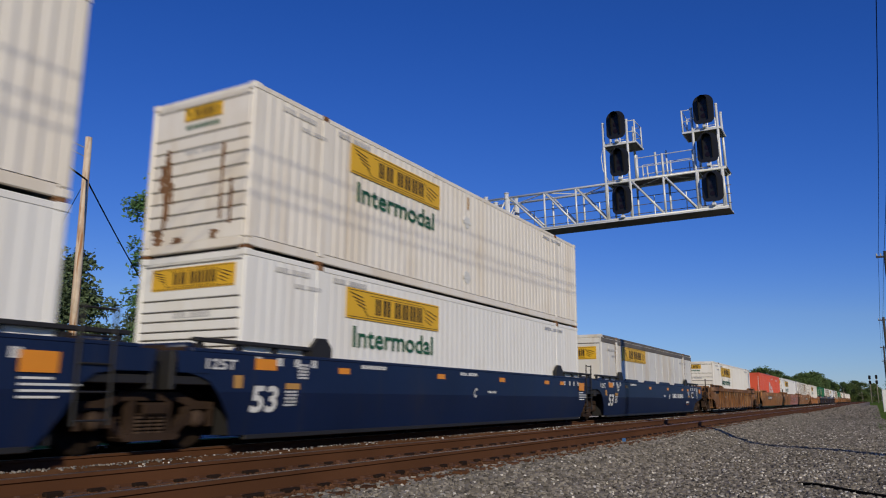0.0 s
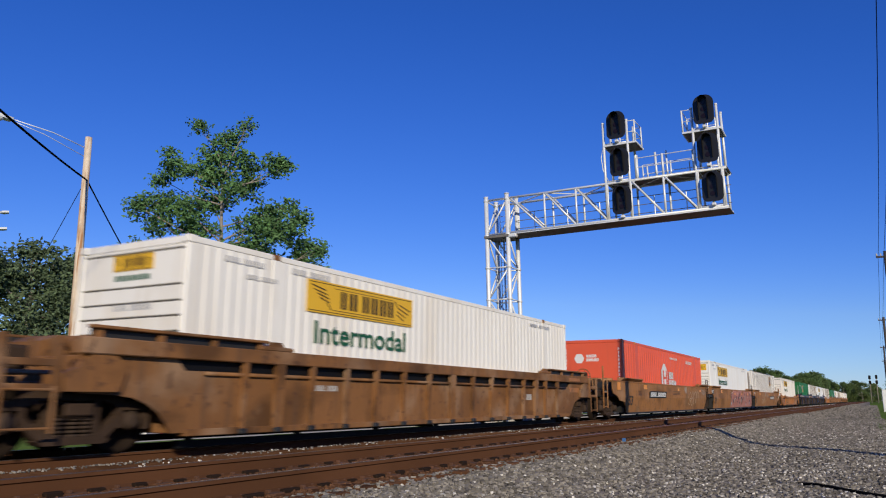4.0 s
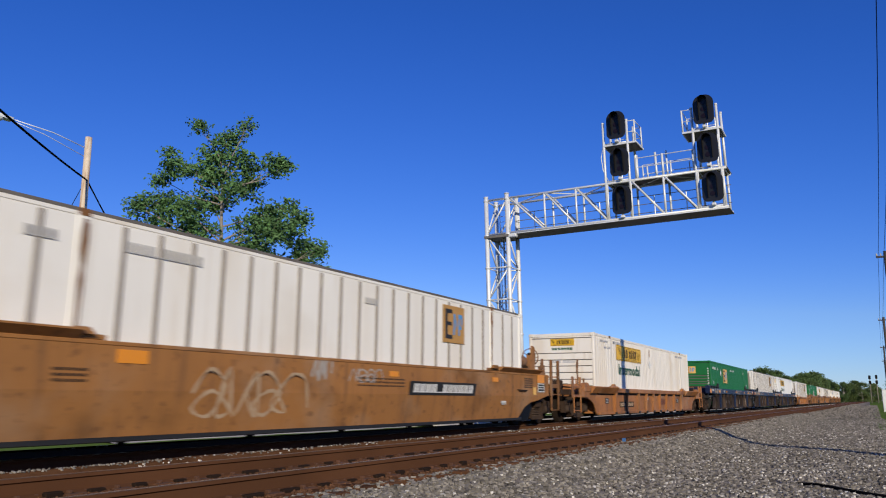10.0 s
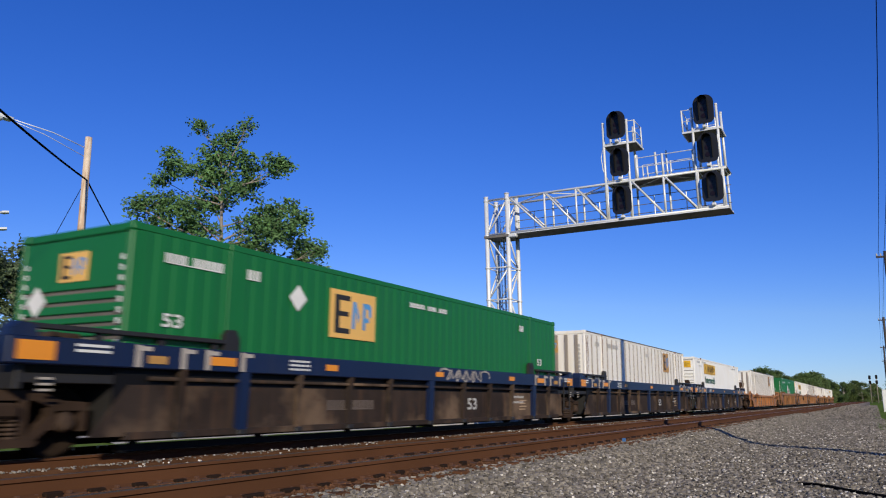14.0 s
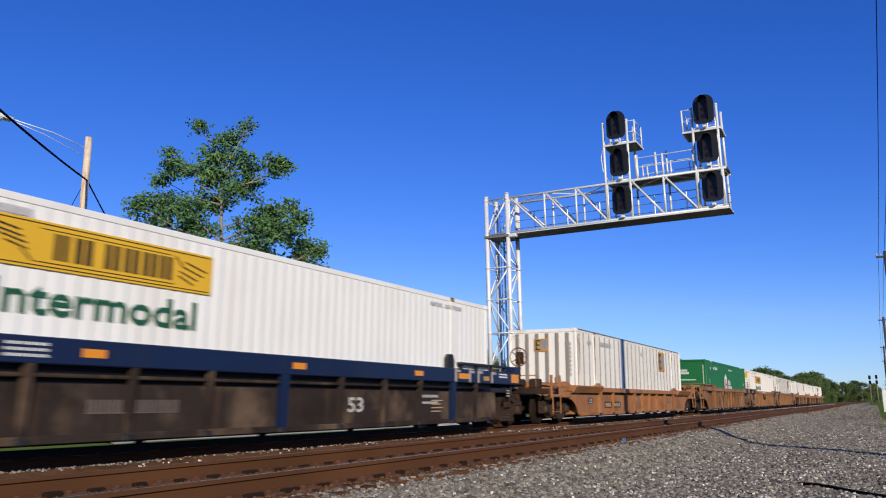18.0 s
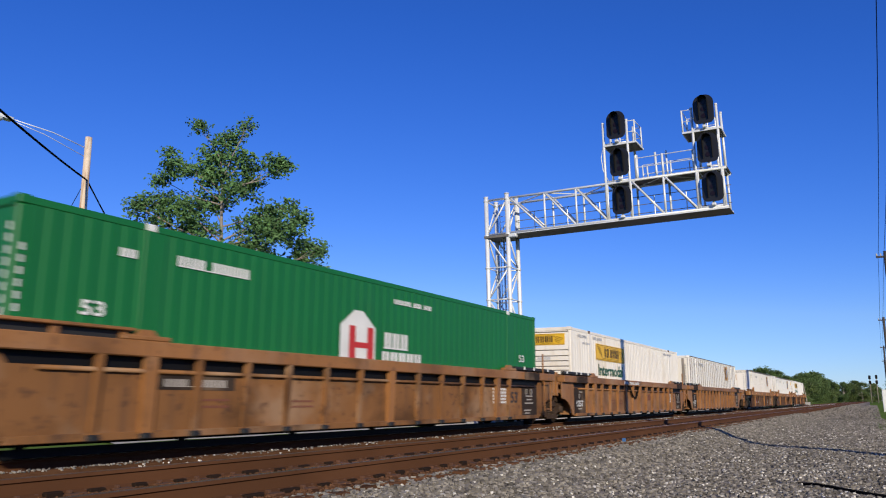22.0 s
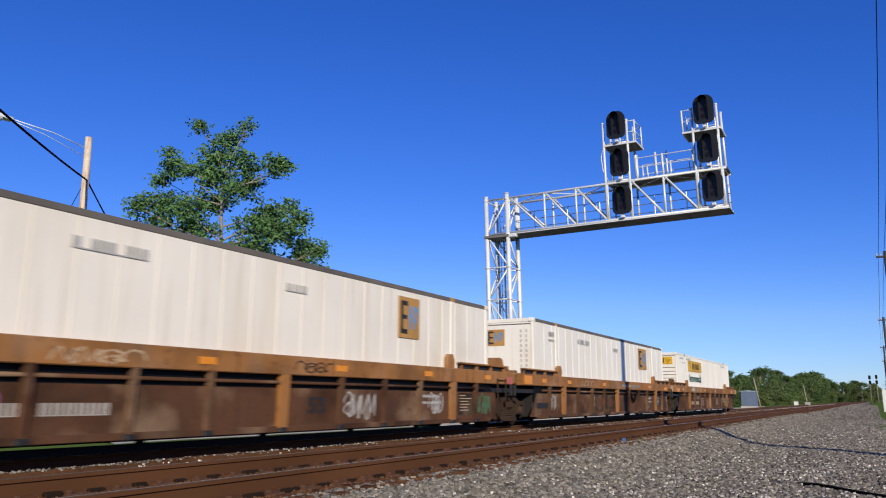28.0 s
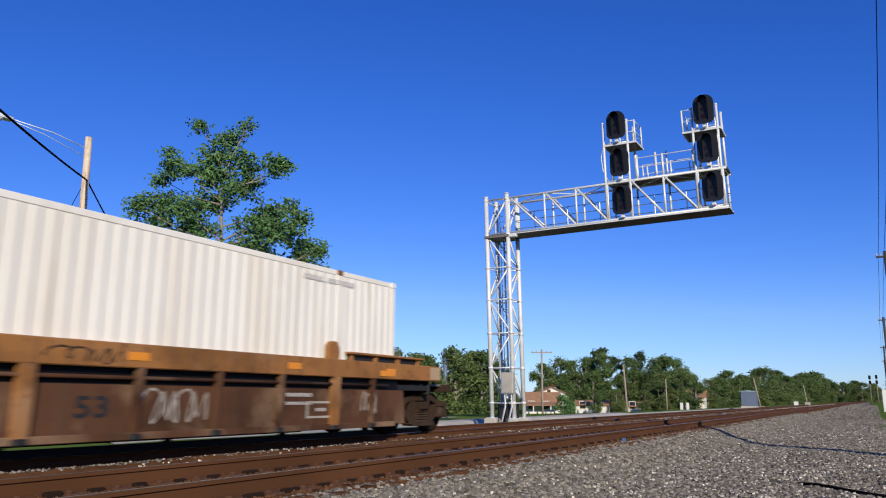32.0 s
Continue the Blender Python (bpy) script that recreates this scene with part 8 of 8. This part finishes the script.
                part("end_casting", lambda bm: [prism(bm, ((-1.16, 1.47), (-0.92, 1.47), (-0.90, 1.66), (-0.72, 1.68), (-0.74, 1.78), (-0.96, 1.80), (-1.12, 1.82), (-1.22, 1.70)), 1.10, 1.28, "x"), rod(bm, (1.24, -0.78, 1.70), (1.24, -0.62, 1.66), 0.05, 10)], "rustbrown", car, "rusty lug on the end of the chord")
            elif i == 16:
                plate("reflector", 0.55, 0.24, "reflector", car, (Xc, tip0 + 0.02, 1.20), label="worn amber end reflector")
            else:
                plate("end_plate", 0.62, 0.24, "tan", car, (Xc, tip0 + 0.12, 1.20), label="worn yellow end plate")
            if i == 15:
                plate("end_plate", 0.42, 0.19, "rosered", car, (Xc, tip1 - 0.40, 1.17), label="dull red end plate")
                part("end_casting", lambda bm: [prism(bm, ((16.66, 1.46), (17.34, 1.46), (17.44, 1.60), (17.38, 1.84), (17.22, 1.90), (16.98, 1.80), (16.80, 1.88), (16.68, 1.78)), 0.85, 1.15, "x"), box(bm, 1.0, 1.3, 17.1, 17.5, 1.46, 1.62, 0.03)], "brown", car, "brown casting on the end of the car")
                plate("dark_panel", 0.82, 0.52, "soot", car, (X, 14.36, 0.39), label="dark panel with stencilled bars", thick=0.003)
                for k in range(6):
                    plate("stencil_bar", (0.3, 0.6, 0.45, 0.5, 0.4, 0.46)[k], 0.022, "spraytan", car, (X + 0.004, 14.44, 0.84 - 0.07 * k), thick=0.002)
            else:
                plate("end_plate", 0.44, 0.27, "spraytan", car, (Xc, tip1 - 0.45, 1.19), label="pale worn end plate")
                plate("reflector", 0.54, 0.11, "reflector", car, (Xc + 0.003, 15.38, 1.22), label="long amber reflector")
            if i == 16:
                plate("dark_panel", 0.86, 0.44, "blackink", car, (X, 14.24, 0.49), label="dark panel with stencilled bars", thick=0.003)
                for k in range(6):
                    plate("stencil_bar", (0.3, 0.6, 0.45, 0.5, 0.4, 0.46)[k], 0.022, "spraygrey", car, (X + 0.004, 14.32, 0.86 - 0.06 * k), thick=0.002)
            cols = ("spraypurple", "greyink", "spraygreen", "greyink")
            rows = {15: ((2.4, 0.85), (9.7, 1.2), (15.25, 0.85), (12.9, 0.7)), 16: ((1.1, 0.5), (5.3, 0.6), (12.4, 0.7)), 17: ((5.05, 1.5), (9.65, 1.35), (14.85, 0.55), (4.2, 0.5))}[i]
            for j, (y, w) in enumerate(rows):
                ink = cols[j] if i == 15 else "spraygrey"
                if i == 17 and j == 3:
                    scribble(car, (X + 0.002, y, 0.80), 0.8, 0.2, 77, ink, 3, 0.03)
                else:
                    scribble(car, (X + 0.002, y, 0.40), w, 0.50, 100 * i + j, ink, 4, 0.03)
            if i == 16:
                for y, w in ((5.45, 0.92), (6.5, 1.42)):
                    plate("dark_panel", w, 0.50, "soot", car, (X, y, 0.42), label="blackened patch behind worn rust blocks", thick=0.003)
                for y, w in ((5.55, 0.5), (6.15, 0.2), (6.9, 0.6)):
                    plate("rust_block", w, 0.34, "sootbrown", car, (X + 0.0035, y, 0.50), label="worn rust-coloured block", thick=0.003)
                part("looped_hose", lambda bm: path_rod(bm, [(0, 0, 1.06), (0.02, 0.24, 1.02), (0.02, 0.46, 0.78), (0.02, 0.64, 0.69), (0.02, 0.82, 0.78), (0.02, 1.02, 1.0), (0, 1.28, 1.06)], 0.042, 6), "wire", car, "drooping black hose", at=(X + 0.05, 9.65, 0))
                plate("blue_patch", 2.6, 0.10, "sprayfade", car, (Xc, 8.5, 1.26), label="faded pale blue sprayed band", thick=0.003)
                for k, y in enumerate((5.5, 5.75, 6.0, 6.35, 6.6, 7.0, 7.25)):
                    plate("dark_scrape", 0.035 if k % 2 else 0.16, 0.20 if k % 2 else 0.03, "rustbrown", car, (Xc, y, 1.22 if k % 2 else 1.36), thick=0.003)
                plate("dark_panel", 0.95, 0.16, "blackink", car, (X, 0.02, 0.50), label="dark blue-black patch", thick=0.003)
            if i == 17:
                part("stencil_frame", lambda bm: [box(bm, 0, 0.004, a, b, u, v) for a, b, u, v in ((0, 0.8, 0, 0.04), (0, 0.8, 0.26, 0.30), (0, 0.05, 0.04, 0.26), (0.75, 0.8, 0.04, 0.26), (0.25, 0.55, 0.12, 0.18))], "spraygrey", car, "pale stencilled frame", at=(X, 13.25, 0.42))
                plate("blue_patch", 0.65, 0.2, "sprayblue", car, (Xc, 2.75, 1.24), label="pale blue sprayed patch", thick=0.003)
            scribble(car, (1.474, 3.7, 1.2), 1.5, 0.2, 200 + i, "spraytan", 4, 0.03)
            if i != 16:
                scribble(car, (1.474, 8.2, 1.2), 1.2, 0.2, 300 + i, "brownink", 4, 0.025)


LEADS = (-10.42, 8.91, 27.72, 50.70, 73.39, 92.43, 111.47, 134.27, 157.15, 176.25, 195.22, 218.32, 241.47, 260.73, 279.77, 302.68, 321.93, 341.13)
TRAIN = []


def build_train():
    blue, tan_, rust = "dark blue smooth-sided well car with white numbers", "brown smooth-sided well car with dark numbers", "rusty brown ribbed well car"
    plan = [
        ("smooth", "navy", None, 1, 0, blue), ("smooth", "navy", None, 0, 0, blue), ("smooth", "navy", None, 0, 1, blue),
        ("ribbed", "rustbrown", None, 1, 1, rust + " standing alone in the train"),
        ("smooth", "brown", None, 1, 0, tan_ + " and pale spray lines"), ("smooth", "brown", None, 0, 0, tan_ + " and a pink spray mural"), ("smooth", "brown", None, 0, 1, tan_ + " and looping spray lines"),
        ("single", "orange", None, 1, 1, "orange-yellow ribbed well car with worn number plate"),
        ("twin", "navy", "soot", 1, 0, "well car with dark blue chord and sooty ribbed side"), ("twin", "navy", "soot", 0, 0, "well car with dark blue chord and sooty ribbed side"), ("twin", "navy", "soot", 0, 1, "well car with dark blue chord and sooty ribbed side"),
        ("single", "orange", None, 1, 1, "orange-yellow ribbed well car with worn number plate"),
        ("ribbed", "brownrib", "rustbrown", 1, 0, rust + " with blackened end panels"), ("ribbed", "brownrib", None, 0, 0, rust + " with a drooping hose"), ("ribbed", "brownrib", None, 0, 1, rust + " with blackened end panels"),
        ("twin", "brown", "sootbrown", 1, 0, "well car with brown chord, dark side and spray paint"), ("twin", "brown", "sootbrown", 0, 0, "well car with brown chord and dark ribbed side"), ("twin", "brown", "sootbrown", 0, 1, "last well car, brown chord and spray-painted dark side"),
    ]
    loads = [
        [jb_container("clean"), jb_container("cream", True)], [jb_container("clean"), jb_container("cream", True)], [smooth_container()],
        [jb_container("white", True)], [hub_container("red")], [jb_container("clean")], [emp_container("white")],
        [jb_container("cream", True)], [emp_green_container()], [emp_container("white")], [jb_container("clean")],
        [emp_container("white")], [hub_container("green")], [jb_container("cream")], [emp_container("white")],
        [emp_flat_container("cream")], [emp_flat_container("white")], [jb_container("white")],
    ]
    for i, (lead, (style, color, low, sf, sr, name), load) in enumerate(zip(LEADS, plan, loads)):
        car = well_car(style, color, low, bool(sf), bool(sr), name, i, 12 <= i <= 14)
        car_marks(car, style, i)
        TRAIN.append((car, lead, 0.0))
        lean_marks() if i == len(LEADS) - 1 else None
        for j, c in enumerate(load):
            TRAIN.append((c, lead, FLOOR_Z + j * (TALL + 0.06)))
            for sx, y in itertools.product((1, -1), (0.09, LEN - 0.09, *POSTS)) if j else ():
                part("stacking_cone", lambda bm: box(bm, -0.08, 0.08, -0.08, 0.08, -0.062, 0.01, 0.012), "rustbrown", c, "rusty stacking cone", key=("cone",), at=(sx * (HALF - 0.09), y, 0))


build_train()


# ---- motion of the train ----
def motions():
    for thing, lead, z in TRAIN:
        walk(thing, [(0.0, pose(0, lead, z)), (CLIP, pose(0, lead - SPEED * CLIP, z))])
    turn = math.degrees(SPEED / FPS / WHEEL)
    for s, sets in WHEELSETS.items():
        rows = [(k / FPS, pose(0, s * AXLE, WHEEL, (k * turn) % 360)) for k in range(int(CLIP * FPS) + 1)]
        walk(sets[0], rows)
        spin = sets[0].animation_data
        for other in sets[1:]:
            other.rotation_mode = "QUATERNION"
            other.animation_data_create()
            other.animation_data.action = spin.action
            other.animation_data.action_slot = spin.action_slot


motions()
